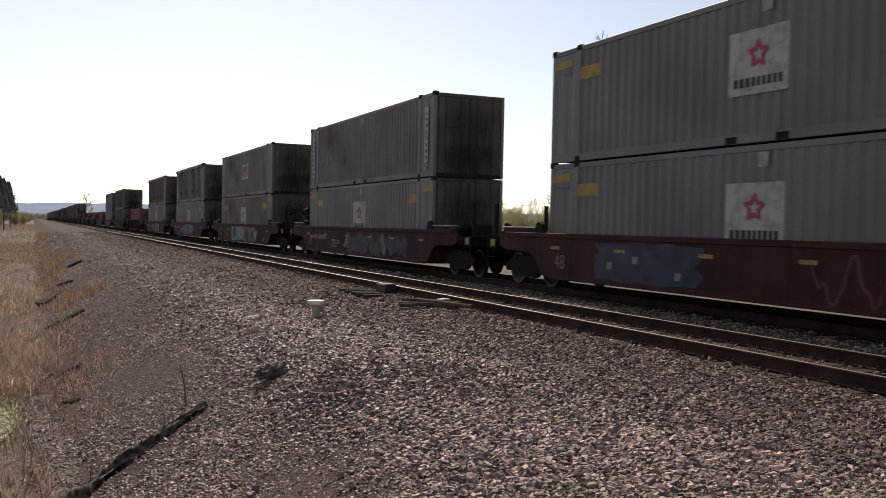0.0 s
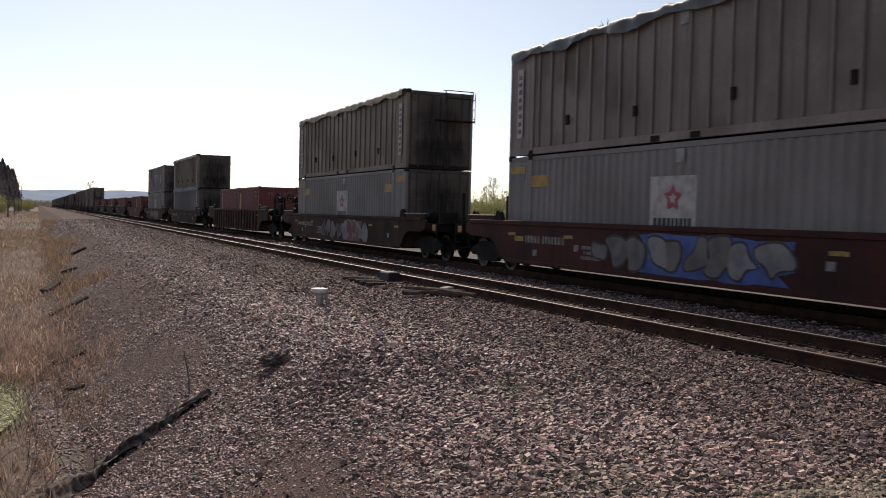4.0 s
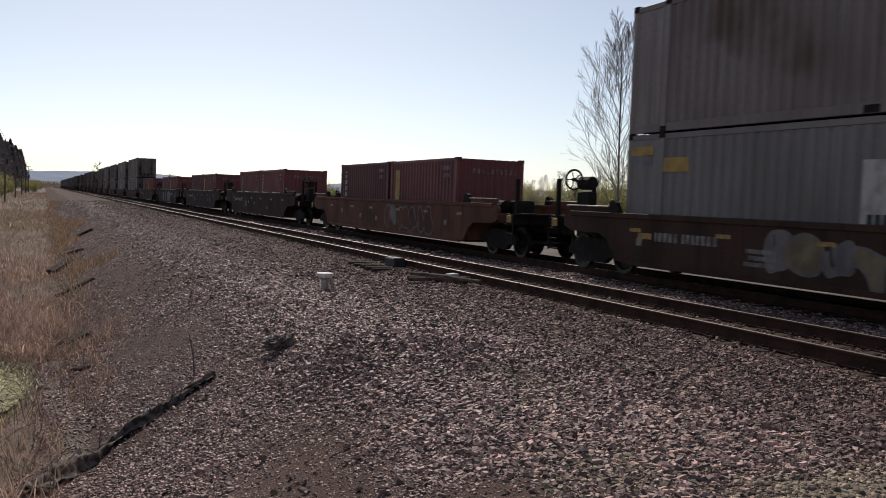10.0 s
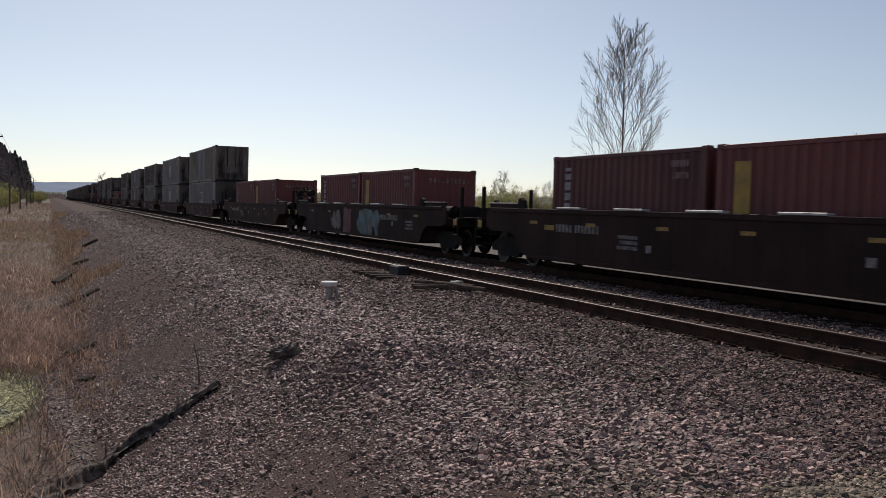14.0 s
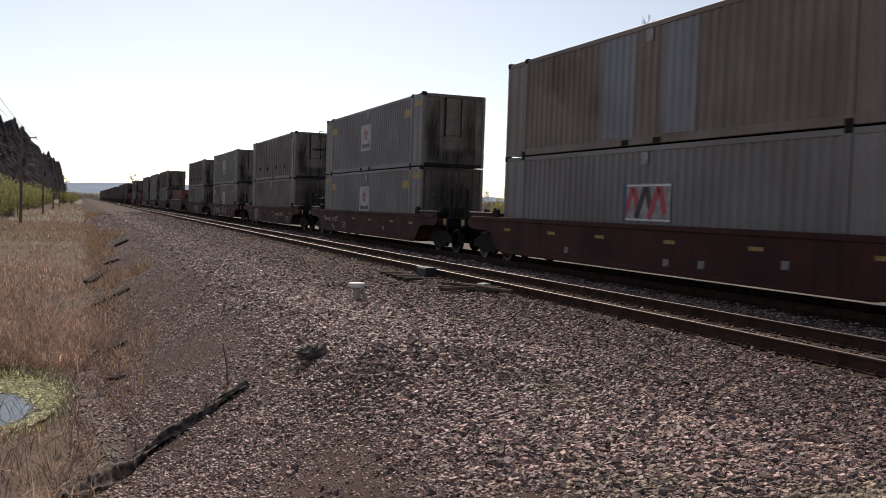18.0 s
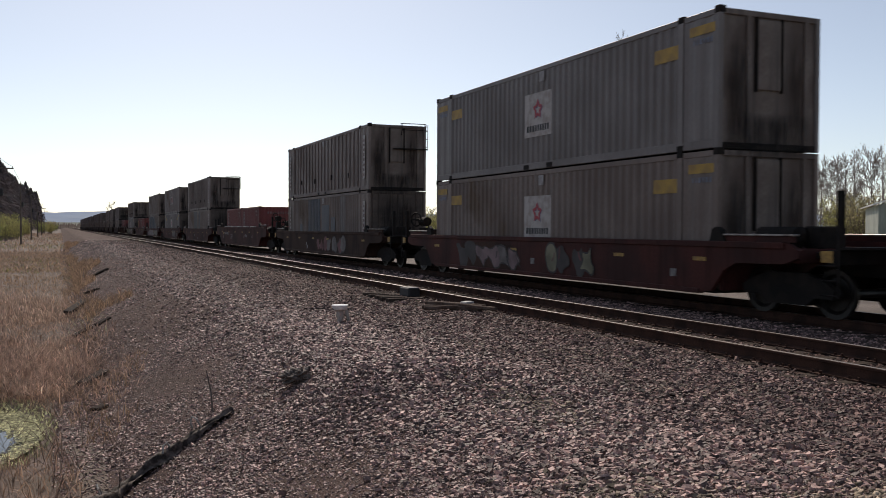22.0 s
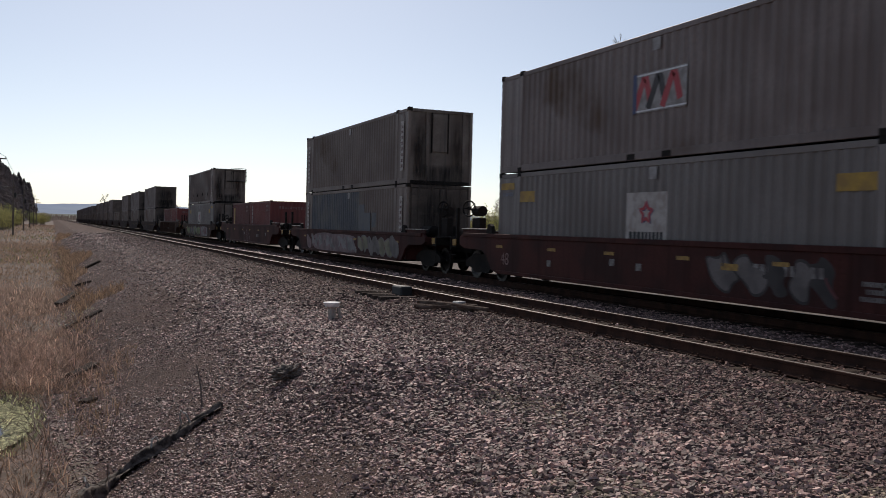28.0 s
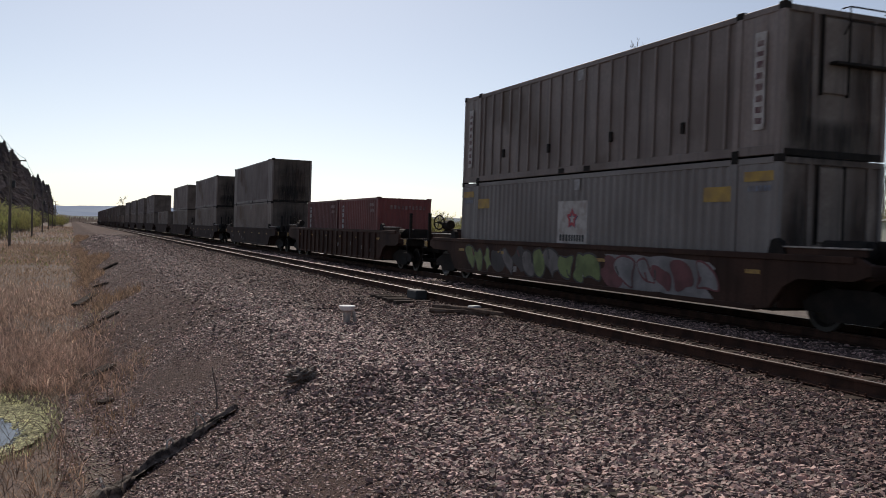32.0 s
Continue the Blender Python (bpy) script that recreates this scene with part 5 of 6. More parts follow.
def brake_wheel_mesh():
    bm = bmesh.new()
    add_tube(bm, [(0, 0.25 * math.cos(2 * math.pi * k / 18), 0.25 * math.sin(2 * math.pi * k / 18)) for k in range(19)], 0.028, 6)
    for k in range(5):
        a = 2 * math.pi * k / 5
        add_tube(bm, [(0, 0, 0), (0, 0.25 * math.cos(a), 0.25 * math.sin(a))], 0.014, 5)
    add_tube(bm, [(-0.04, 0, 0), (0.1, 0, 0)], 0.05, 8)
    return mesh_of(bm, "brake_wheel", IRON)


ROLLING = []


def size_text():
    cu = bpy.data.curves.new("size_mark", "FONT")
    cu.body, cu.size, cu.align_x = "48", 0.5, "CENTER"
    ob = bpy.data.objects.new("size_mark", cu)
    me = bpy.data.meshes.new_from_object(ob)
    bpy.data.objects.remove(ob)
    me.materials.clear()
    me.materials.append(RED_LETTER)
    return me




def well_car(mat, label, top=1.55, ribs=False, near=True, paint=(), numbers=0, plates=False, seed=0, brake="p", size_mark=False):
    root = thing("well_car", label, "rail car", "well cars of the train")
    rng = random.Random(seed)
    for sx in (-1, 1):
        part("side_sill", shared(("sill", mat.name, top), lambda: mesh_of(prism(sill_outline(top), "x", -0.05, 0.05), "side_sill", mat)), None, root, m=pose(sx * 1.44, 0, 0))
        part("top_chord", shared(("chord", mat.name), lambda: mesh_of(box(-0.085, 0.085, -9.32, 9.32, -0.1, 0.02, 0.012), "top_chord", mat)), None, root, m=pose(sx * 1.44, 0, top))
        part("bottom_chord", shared(("bchord", mat.name), lambda: mesh_of(box(-0.08, 0.08, -7.0, 7.0, 0.0, 0.1, 0.012), "bottom_chord", mat)), None, root, m=pose(sx * 1.44, 0, 0.275))
    part("well_floor", shared(("wfloor",), lambda: mesh_of(box(-1.38, 1.38, -7.35, 7.35, 0.29, FLOOR - 0.004), "well_floor", IRON)), None, root)
    part("center_sill", shared(("csill",), lambda: mesh_of(box(-0.3, 0.3, -0.95, 0.95, 0, 0.4, 0.02), "center_sill", IRON)), None, root, m=pose(0, -10.0, 0.72))
    part("center_sill", shared(("csill",), lambda: None), None, root, m=pose(0, 10.0, 0.72))
    for sy in (-1, 1):
        part("end_deck", shared(("deck", mat.name), lambda: mesh_of(box(-1.37, 1.37, -0.95, 0.95, 0.96, 1.22, 0.02), "end_deck", mat)), None, root, m=pose(0, sy * 8.6, 0))
        part("bulkhead", shared(("bulk", mat.name), lambda: mesh_of(box(-1.37, 1.37, -0.05, 0.05, 0.36, 1.22), "bulkhead", mat)), None, root, m=pose(0, sy * 7.52, 0))
        part("coupler", shared(("coup",), lambda: mesh_of(box(-0.14, 0.14, -0.14, 0.14, 0.7, 0.98, 0.04), "coupler", IRON)), None, root, m=pose(0, sy * 10.92, 0))
        truck = part("truck", shared(("bolster",), lambda: mesh_of(box(-1.0, 1.0, -0.22, 0.22, 0.45, 0.72, 0.03), "truck", IRON)), None, root, m=pose(0, sy * 8.92, 0))
        for sx in (-1, 1):
            part("side_frame", shared(("sframe",), sideframe_mesh), None, truck, m=pose(sx * 1.0, 0, 0))
        for wy in (-0.89, 0.89):
            def wheelset():
                bm = bmesh.new()
                bm.from_mesh(shared(("wheel",), wheel_mesh))
                for v in bm.verts:
                    v.co.x += 0.72
                geo = bmesh.ops.duplicate(bm, geom=bm.verts[:] + bm.edges[:] + bm.faces[:])["geom"]
                for v in geo:
                    if isinstance(v, bmesh.types.BMVert):
                        v.co.x = -v.co.x
                add_tube(bm, [(-1.05, 0, 0), (1.05, 0, 0)], 0.085, 10)
                bmesh.ops.recalc_face_normals(bm, faces=bm.faces)
                return mesh_of(bm, "wheelset", WHEEL)
            ws = part("wheelset", shared(("wheelset",), wheelset), None, truck, m=pose(0, wy, 0.42))
            if near:
                ROLLING.append((ws, wy))
    if not near:
        return root
    if ribs:
        for k in range(17):
            part("side_rib", shared(("srib", mat.name, top), lambda: mesh_of(box(-0.07, 0.0, -0.05, 0.05, 0.27, top - 0.1, 0.008), "side_rib", mat)), None, root, m=pose(-1.49, -6.8 + k * 0.85, 0))
    for sy in (-1, 1):
        for sx in (-1, 1):
            part("container_guide", shared(("guide",), lambda: mesh_of(prism([(-0.22, 0), (0.22, 0), (0.14, 0.24), (0.02, 0.28), (-0.1, 0.22)], "x", -0.06, 0.06), "container_guide", IRON)), None, root, m=pose(sx * 1.44, sy * 7.52, top + 0.022))
            part("walkway_rail", shared(("wrail",), lambda: mesh_of(box(-0.06, 0.06, -1.05, 1.05, 0.03, 0.065, 0.008), "walkway_rail", STEEL_SUNLIT)), None, root, m=pose(sx * 1.42, sy * 8.5, top + 0.102))
            part("raised_edge", shared(("redge", mat.name), lambda: mesh_of(prism([(-1.0, 0), (1.0, 0), (1.0, 0.11), (-1.0, 0.11)], "x", -0.025, 0.025), "raised_edge", mat)), None, root, m=pose(sx * 1.42, sy * 8.5, top + 0.02))
            part("stanchion", shared(("stan",), lambda: mesh_of(box(-0.05, 0.05, -0.05, 0.05, 0.95, 2.22, 0.008), "stanchion", IRON)), None, root, "tall dark end post", pose(sx * 1.25, sy * 10.35, 0))
            part("end_plate", shared(("eplate",), lambda: mesh_of(box(-0.01, 0.01, -0.13, 0.13, 0.0, 0.2, 0.006), "end_plate", YELLOW_DIM)), None, root, "yellow end plate", pose(sx * 1.42, sy * 10.22, 1.0))
            for k in range(3):
                part("step_rung", shared(("rung",), lambda: mesh_of(tube([(0, -0.22, 0), (0, 0.22, 0)], 0.014, 6), "step_rung", IRON)), None, root, m=pose(sx * 1.43, sy * 10.25, 0.45 + 0.25 * k))
            part("step_side", shared(("sside",), lambda: mesh_of(box(-0.01, 0.01, -0.02, 0.02, 0.4, 1.3), "step_side", IRON)), None, root, m=pose(sx * 1.43, sy * 10.48, 0))
        part("end_beam", shared(("ebeam",), lambda: mesh_of(box(-1.42, 1.42, -0.1, 0.1, 0.96, 1.22, 0.012), "end_beam", IRON)), None, root, m=pose(0, sy * 10.32, 0))
        part("end_platform", shared(("eplat",), lambda: mesh_of(box(-1.0, 1.0, -0.34, 0.34, 1.05, 1.16, 0.01), "end_platform", IRON)), None, root, m=pose(0, sy * 9.9, 0))
        part("crossover_grate", shared(("grate",), lambda: mesh_of(box(-1.3, 1.3, -0.22, 0.22, 0, 0.04), "crossover_grate", IRON)), None, root, m=pose(0, sy * 10.5, 1.225))
        part("air_hose", shared(("hose",), lambda: mesh_of(tube([(0, 0, 0.75), (0, 0.12, 0.5), (0, 0.3, 0.36), (0, 0.5, 0.42)], 0.03, 6), "air_hose", IRON)), None, root, m=pose(-0.35, sy * 10.6, 0, 0, 0, 0 if sy > 0 else 180))
    # brake gear: wheel high (p) or low (l) at the far end, or high at the near end (m)
    for mark, sy, up in (("p", 1, 0.0), ("l", 1, -0.32), ("m", -1, 0.0)):
        if mark in brake:
            part("brake_stand", shared(("bstand",), lambda: mesh_of(box(-0.12, 0.12, -0.3, 0.3, 1.3, 2.0, 0.03), "brake_stand", IRON)), None, root, m=pose(-0.75, sy * 9.8, up - 0.1))
            part("brake_wheel", shared(("bwheel",), brake_wheel_mesh), None, root, m=pose(-1.0, sy * 10.05, 2.2 + up, 0, 0, 25))
            part("gear_housing", shared(("ghouse",), lambda: mesh_of(tube([(0, -0.25, 0), (0, 0.25, 0)], 0.17, 10), "gear_housing", IRON)), None, root, m=pose(-0.75, sy * 9.8, 2.12 + up))
    part("air_tank", shared(("atank",), lambda: mesh_of(tube([(0, -0.55, 0), (0, -0.48, 0), (0, 0.48, 0), (0, 0.55, 0)], [0.08, 0.2, 0.2, 0.08], 12), "air_tank", IRON)), None, root, m=pose(-0.95, -8.66, 1.42))
    part("valve_box", shared(("vbox",), lambda: mesh_of(box(-0.3, 0.3, -0.22, 0.22, 1.2, 1.62, 0.03), "valve_box", IRON)), None, root, m=pose(-0.5, -9.28, 0))
    for k in range(6):
        part("reflector", shared(("refl",), lambda: mesh_of(box(-0.005, 0, -0.2, 0.2, 0, 0.08), "reflector", YELLOW_DIM)), None, root, "yellow reflector strip", pose(-1.491, -7.0 + k * 2.75 + rng.uniform(-0.2, 0.2), top - 0.38))
    for k in range(4):
        part("white_mark", shared(("wmark", k % 2), lambda: mesh_of(box(-0.004, 0, -0.1, 0.1, 0, 0.16), "white_mark", CAR_LETTER)), None, root, "small faded white mark", pose(-1.491, rng.uniform(-6.5, 6.5), top - rng.uniform(0.6, 0.95)))
    if numbers:
        ny = {1: 4.95, 2: -4.2, 3: 4.6}[numbers]
        part("number_strip", shared(("carnum",), lambda: mesh_of(bar_set([(-0.95, 0.1, 0), (0.25, 1.0, 0)], 0.19, 0.05, 12), "number_strip", CAR_LETTER)), None, root, "row of faded white bars", pose(-1.491, ny, top - 0.55), kind="stuff")
        part("reflector", shared(("reflbig",), lambda: mesh_of(box(-0.005, 0, -0.24, 0.24, 0, 0.13), "reflector", YELLOW_DIM)), None, root, "yellow reflector strip", pose(-1.491, ny + 1.35, top - 0.52))
        part("data_strip", shared(("cardata",), lambda: mesh_of(bar_set([(-0.4, 0.4, 0), (-0.4, 0.3, 0.12), (-0.4, 0.35, 0.24)], 0.08, 0.02, 13), "data_strip", CAR_LETTER)), None, root, "small faded bars", pose(-1.491, ny - 2.1, top - 0.85), kind="stuff")
    if size_mark:
        part("size_mark", shared(("size",), size_text), None, root, "faded stencilled size number", pose(-1.4945, 6.5, top - 0.85, 90, 0, -90))
    # These plates get a pale colour that stands for sun on their tops.
    if plates:
        for k in range(5):
            part("guide_plate", shared(("gplate",), lambda: mesh_of(box(-0.1, 0.1, -0.55, 0.55, 0, 0.05, 0.01), "guide_plate", PALE)), None, root, "pale plate on the sill, sunlit look in its colour", pose(-1.44, -5.2 + 2.55 * k, top + 0.022))
    for k, (kind, y0, y1, mt, *edge) in enumerate(paint):
        x = -1.4915 - 0.008 * k
        if kind == "blob":
            part("painted_patch", mesh_of(paint_blob(seed * 7 + k, y0, y1, 0.33, top - 0.13, 0), "painted_patch", mt), None, root, "spray-painted patch", pose(x, 0, 0))
        elif kind == "tag":
            pick = random.Random(seed * 11 + k)
            n = max(2, round((y1 - y0) / 0.66))
            wide, lean = (y1 - y0) / n, pick.uniform(-0.25, 0.45)
            rim = bmesh.new()
            for j in range(n):
                outline = paint_lump(pick, y1 - (j + 0.5) * wide + pick.uniform(-0.1, 0.1), 0.4, top - 0.2, wide * pick.uniform(0.42, 0.66), lean + pick.uniform(-0.2, 0.2))
                fill(rim, outline, 0.055)
                part("graffiti_shape", mesh_of(fill(bmesh.new(), outline), "graffiti_shape", pick.choice((mt, mt, mt, edge[0], SPRAY_DIM))), None, root, "swollen sprayed shape", pose(x - 0.003 - 0.0007 * (j % 4), 0, 0))
                if pick.random() < 0.6:
                    line = bmesh.new()
                    c = outline[pick.randrange(len(outline))].lerp(sum(outline, Vector((0, 0))) / len(outline), 0.35)
                    bend, fall = pick.uniform(-0.16, 0.16), pick.uniform(0.15, 0.34)
                    ribbon(line, [(c.x + bend * (f * f) + lean * fall * (0.5 - f), c.y + fall * (0.5 - f)) for f in (0, 0.25, 0.5, 0.75, 1.0)], pick.uniform(0.03, 0.07), 0)
                    part("graffiti_line", mesh_of(line, "graffiti_line", pick.choice((edge[0], SPRAY_DARK, SPRAY_RED))), None, root, "short sprayed line", pose(x - 0.0068, 0, 0))
            for j, v in enumerate(rim.verts):
                v.co.x = -0.0004 * (j // 36 % 4)
            part("graffiti_edge", mesh_of(rim, "graffiti_edge", edge[0]), None, root, "dark sprayed outline", pose(x, 0, 0))
        else:
            part("graffiti", mesh_of(paint_loops(seed * 7 + k, y0, y1, 0.4, top - 0.2, 0.045, 0), "graffiti", mt), None, root, "thin looping spray-painted scrawl", pose(x, 0, 0))
    return root


def place(ob, x, y, z):
    MOVING.append((ob, x, y, z))
    ob.matrix_basis = pose(x, y, z)


GREY_L = "grey folded-steel container with a white star sign and yellow markings"
# place along the train, car, lower box, upper box
G, T_, O = dict(mat=GREY, label=GREY_L, logo=True, yellow=True), dict(mat=TAUPE, label="dusty brown-grey folded-steel container with dark doors"), dict(mat=OLIVE, label="stained olive-grey folded-steel container")
RIB = dict(mat=RIBGREY, label="brown-grey ribbed steel container with upright white signs", style="rib", upright=True, end="hatch")
CAGE = dict(RIB, cage=True, label="brown-grey ribbed steel container with an end ladder")
TARP1 = dict(RIB, tarp=TARP_DARK, end="doors", label="grey ribbed open-top container with a dark rolled tarpaulin")
TARP2 = dict(RIB, mat=TANRIB, tarp=TARP_PALE, end="doors", label="brown-grey ribbed open-top container with a pale rolled tarpaulin")
TARPB = dict(RIB, mat=BLUEGREY, tarp=TARP_BLUE, end="doors", label="blue-grey ribbed open-top container with a blue tarpaulin")
BLUEPATCH = dict(mat=OLIVE, label="pale olive container with faded blue paint patches", panels=((1.6, 2.4, BLUE), (-3.6, 0.9, BLUEGREY)), patches=((-0.55, 1.3, 0.5, 1.8, BLUE), (-1.9, 0.7, 0.5, 1.2, BLUE), (4.3, 0.5, 0.4, 1.0, BLUE)), upright=True)
STAINED = dict(mat=OLIVE, label="pale olive container with faded blue stains", panels=((1.8, 2.0, STAIN_BLUE), (-0.9, 0.9, STAIN_BLUE)))
TWOTONE = dict(mat=OLIVE, label="container painted half dark blue and half olive", panels=((2.2, 7.6, BLUE),), patches=((-2.0, 0.7, 0.4, 1.7, BLUE), (-2.75, 0.8, 0.4, 1.35, BLUE), (-3.6, 0.5, 1.15, 0.6, BLUE)))
PANELS = dict(mat=TAN, label="tan-brown folded-steel container with two pale blue panels", panels=((1.2, 1.25, PALEBLUE), (-1.35, 1.25, PALEBLUE)), end="hatch")
CARS = [
    (12.75, dict(mat=CAR_RED, top=1.40, paint=(("blob", 1.2, 5.0, SPRAY_INDIGO), ("thin", -6, -1.5, SPRAY_RED))), G, dict(G)),
    (34.88, dict(mat=CAR_RED, top=1.40, numbers=1, paint=(("tag", -5.5, 1.5, SPRAY_DARK, SPRAY_INDIGO),)), G, dict(T_, upright=True)),
    (57.22, dict(mat=CAR_RED, top=1.40, paint=(("blob", 0.2, 2.9, SPRAY_GREY), ("blob", -4.6, 0.3, SPRAY_DIM), ("tag", 0.0, 2.8, SPRAY_BLUE, SPRAY_DARK), ("tag", -4.5, -0.1, SPRAY_CREAM, SPRAY_DARK))), dict(G, mat=OLIVE, label=GREY_L.replace("grey", "olive-grey", 1)), dict(T_, streak=True, label="dusty brown-grey container with a red streaked sign")),
    (79.32, dict(mat=CAR_RED, top=1.40, numbers=1, paint=(("blob", -3.5, 1.0, SPRAY_BLUE2), ("tag", -3.3, 2.8, SPRAY_WHITE, SPRAY_DARK))), G, TARP1),
    (101.76, dict(mat=CAR_BROWN, top=1.40, numbers=1, paint=(("blob", -3.2, -0.6, SPRAY_RED), ("tag", -3.8, -0.6, SPRAY_RED, SPRAY_WHITE), ("tag", -0.4, 2.4, SPRAY_DARK, SPRAY_DIM))), G, dict(TARP2, cage=True)),
    (124.60, dict(mat=CAR_BROWN, top=1.56, ribs=True), ("red", 1, 1), None),
    (147.86, dict(mat=CAR_BROWN, top=1.36, numbers=3), TARPB, TARP2),
    (170.04, dict(mat=CAR_BROWN, top=1.40, numbers=1, paint=(("tag", -4.5, 2.7, SPRAY_GOLD, SPRAY_DIM),)), G, dict(T_, patches=((-0.38, 1.86, 1.14, 0.84, FADED), (-0.45, 1.6, 1.14, 0.66, TAUPE), (-2.5, 0.53, 1.1, 0.66, BLUEGREY), (-4.62, 0.85, 0.98, 0.87, PALEBLUE)))),
    (192.97, dict(mat=CAR_TAN, top=1.50, paint=(("tag", -4.9, -0.2, CAR_TAN, SPRAY_TEAL),)), ("maroon", 1, 1), None),
    (216.00, dict(mat=CAR_DARK, top=1.58, numbers=1, plates=True), ("red", 1, 0), None),
    (238.09, dict(mat=CAR_DARK, top=1.58, numbers=3, plates=True), ("maroon", 1, 1), None),
    (260.37, dict(mat=CAR_DARK, top=1.58, numbers=2, plates=True, paint=(("blob", -2.4, -1.0, SPRAY_CYAN), ("tag", -3.0, -0.5, SPRAY_CYAN, SPRAY_TEAL), ("blob", 0.4, 1.6, SPRAY_RED), ("tag", 1.8, 4.6, SPRAY_DIM, CAR_DARK))), ("red", 1, 1), None),
    (282.28, dict(mat=CAR_BROWN, top=1.50, numbers=3), ("red", 1, 1), None),
    (304.37, dict(mat=CAR_RED, top=1.33), dict(mat=GREY, label="grey folded-steel container with a streaked sign", streak=True), PANELS),
    (326.46, dict(mat=CAR_RED, top=1.31, numbers=1), G, dict(G, end="hatch")),
    (348.75, dict(mat=CAR_RED, top=1.31, numbers=2, paint=(("blob", 3.6, 5.2, SPRAY_DIM),)), STAINED, CAGE),
    (370.95, dict(mat=CAR_RED, top=1.31, paint=(("blob", 0.8, 5.0, CAR_BROWN), ("tag", 0.8, 5.0, SPRAY_PINKDIM, SPRAY_DARK), ("tag", -3.2, -0.8, SPRAY_OLIVE, SPRAY_DARK))), dict(G, end="hatch", mat=OLIVE, label=GREY_L.replace("grey", "olive-grey", 1)), dict(G, end="hatch")),
    (393.14, dict(mat=CAR_BROWN, top=1.36, paint=(("tag", -2.2, 0.4, SPRAY_RED, CAR_BROWN), ("tag", -4.6, -2.4, SPRAY_RED, SPRAY_DARK))), BLUEPATCH, dict(RIB, cage=True)),
    (415.33, dict(mat=CAR_RED, top=1.56, numbers=1, plates=True), ("red", 1, 0), None),
    (437.52, dict(mat=CAR_RED, top=1.40), dict(STAINED, upright=True), CAGE),
    (459.71, dict(mat=CAR_RED, top=1.40, numbers=2, paint=(("tag", -5.5, -2.5, SPRAY_DIM, SPRAY_DARK),)), dict(G), dict(T_, streak=True, end="hatch", label="dusty brown-grey container with a red streaked sign")),
    (481.91, dict(mat=CAR_RED, top=1.33, paint=(("blob", -1.9, 5.2, SPRAY_PINKDIM), ("tag", -1.9, 6.1, SPRAY_WHITE, SPRAY_PINKDIM), ("tag", -7.0, -2.1, SPRAY_OLIVE, SPRAY_DIM))), dict(TWOTONE, upright=True), dict(O, end="hatch", upright=True)),
    (504.10, dict(mat=CAR_RED, top=1.45, paint=(("thin", -1.5, 1.0, SPRAY_DIM),)), ("maroon", 2, 0), None),
    (526.29, dict(mat=CAR_BROWN, top=1.33, paint=(("tag", -1.6, 6.4, SPRAY_GREEN, SPRAY_DARK), ("blob", -5.9, -1.8, SPRAY_WHITE), ("tag", -5.8, -1.8, SPRAY_WHITE, SPRAY_RED))), dict(G, end="hatch"), dict(CAGE, end="hatch")),
    (548.97, dict(mat=CAR_BROWN, top=1.52, ribs=True), ("maroon", 1, 0), None),
    (572.12, dict(mat=CAR_DARK, top=1.40), O, T_),
    (596.59, dict(mat=CAR_DARK, top=1.40), O, T_),
]
BRAKES = {12.75: "", 34.88: "p", 57.22: "m", 79.32: "", 101.76: "p", 124.60: "m", 147.86: "l", 170.04: "p", 192.97: "", 216.00: "m", 238.09: "m", 260.37: "p", 282.28: "m", 304.37: "", 326.46: "l", 348.75: "", 370.95: "l", 393.14: "l", 415.33: "m", 459.71: "p", 481.91: "m", 504.10: "l"}
for n, (s, car, low, high) in enumerate(CARS):
    colour = {"well_car_red_brown": "red-brown", "well_car_brown": "dull brown", "well_car_orange_brown": "faded orange-brown", "well_car_dark": "dark brown"}[car["mat"].name]
    text = f"{colour} steel well car" + (" with side ribs" if car.get("ribs") else " covered in spray paint" if car.get("paint") else " with yellow reflector strips") + " on four-wheel trucks"
    place(well_car(label=text, seed=n + 1, brake=BRAKES.get(s, "l"), size_mark=s in (12.75, 34.88, 415.33, 459.71), **car), X_TRAIN, s, 0)
    if isinstance(low, dict):
        place(long_box(**low), X_TRAIN, s, FLOOR)
        place(long_box(**high), X_TRAIN, s, FLOOR + CH + 0.025)
    else:
        tone, a, b = low
        mats = (RED, RED) if tone == "red" else (MAROON, RED)
        for dy, mt, ya, yb in ((3.26, mats[0], a == 1, a == 2), (-3.1, mats[1], not b, bool(b))):
            place(short_box(mt, ("bright red" if mt is RED else "dull maroon") + " twenty-foot steel container in a well car", ya, yb), X_TRAIN, s + dy, FLOOR)
for k in range(17):
    s = 618.8 + 22.2 * k
    place(well_car(CAR_DARK, "dark brown steel well car far down the line", 1.405, near=False), X_TRAIN, s, 0)
    place(long_box(OLIVE, "olive-grey steel container far down the line", near=False), X_TRAIN, s, FLOOR)
    if k not in (1, 6):
        place(long_box(TAUPE, "brown-grey steel container far down the line", near=False), X_TRAIN, s, FLOOR + CH + 0.025)

# ---- trees and distance ----
TWIG = [0.008]     # thinnest twig


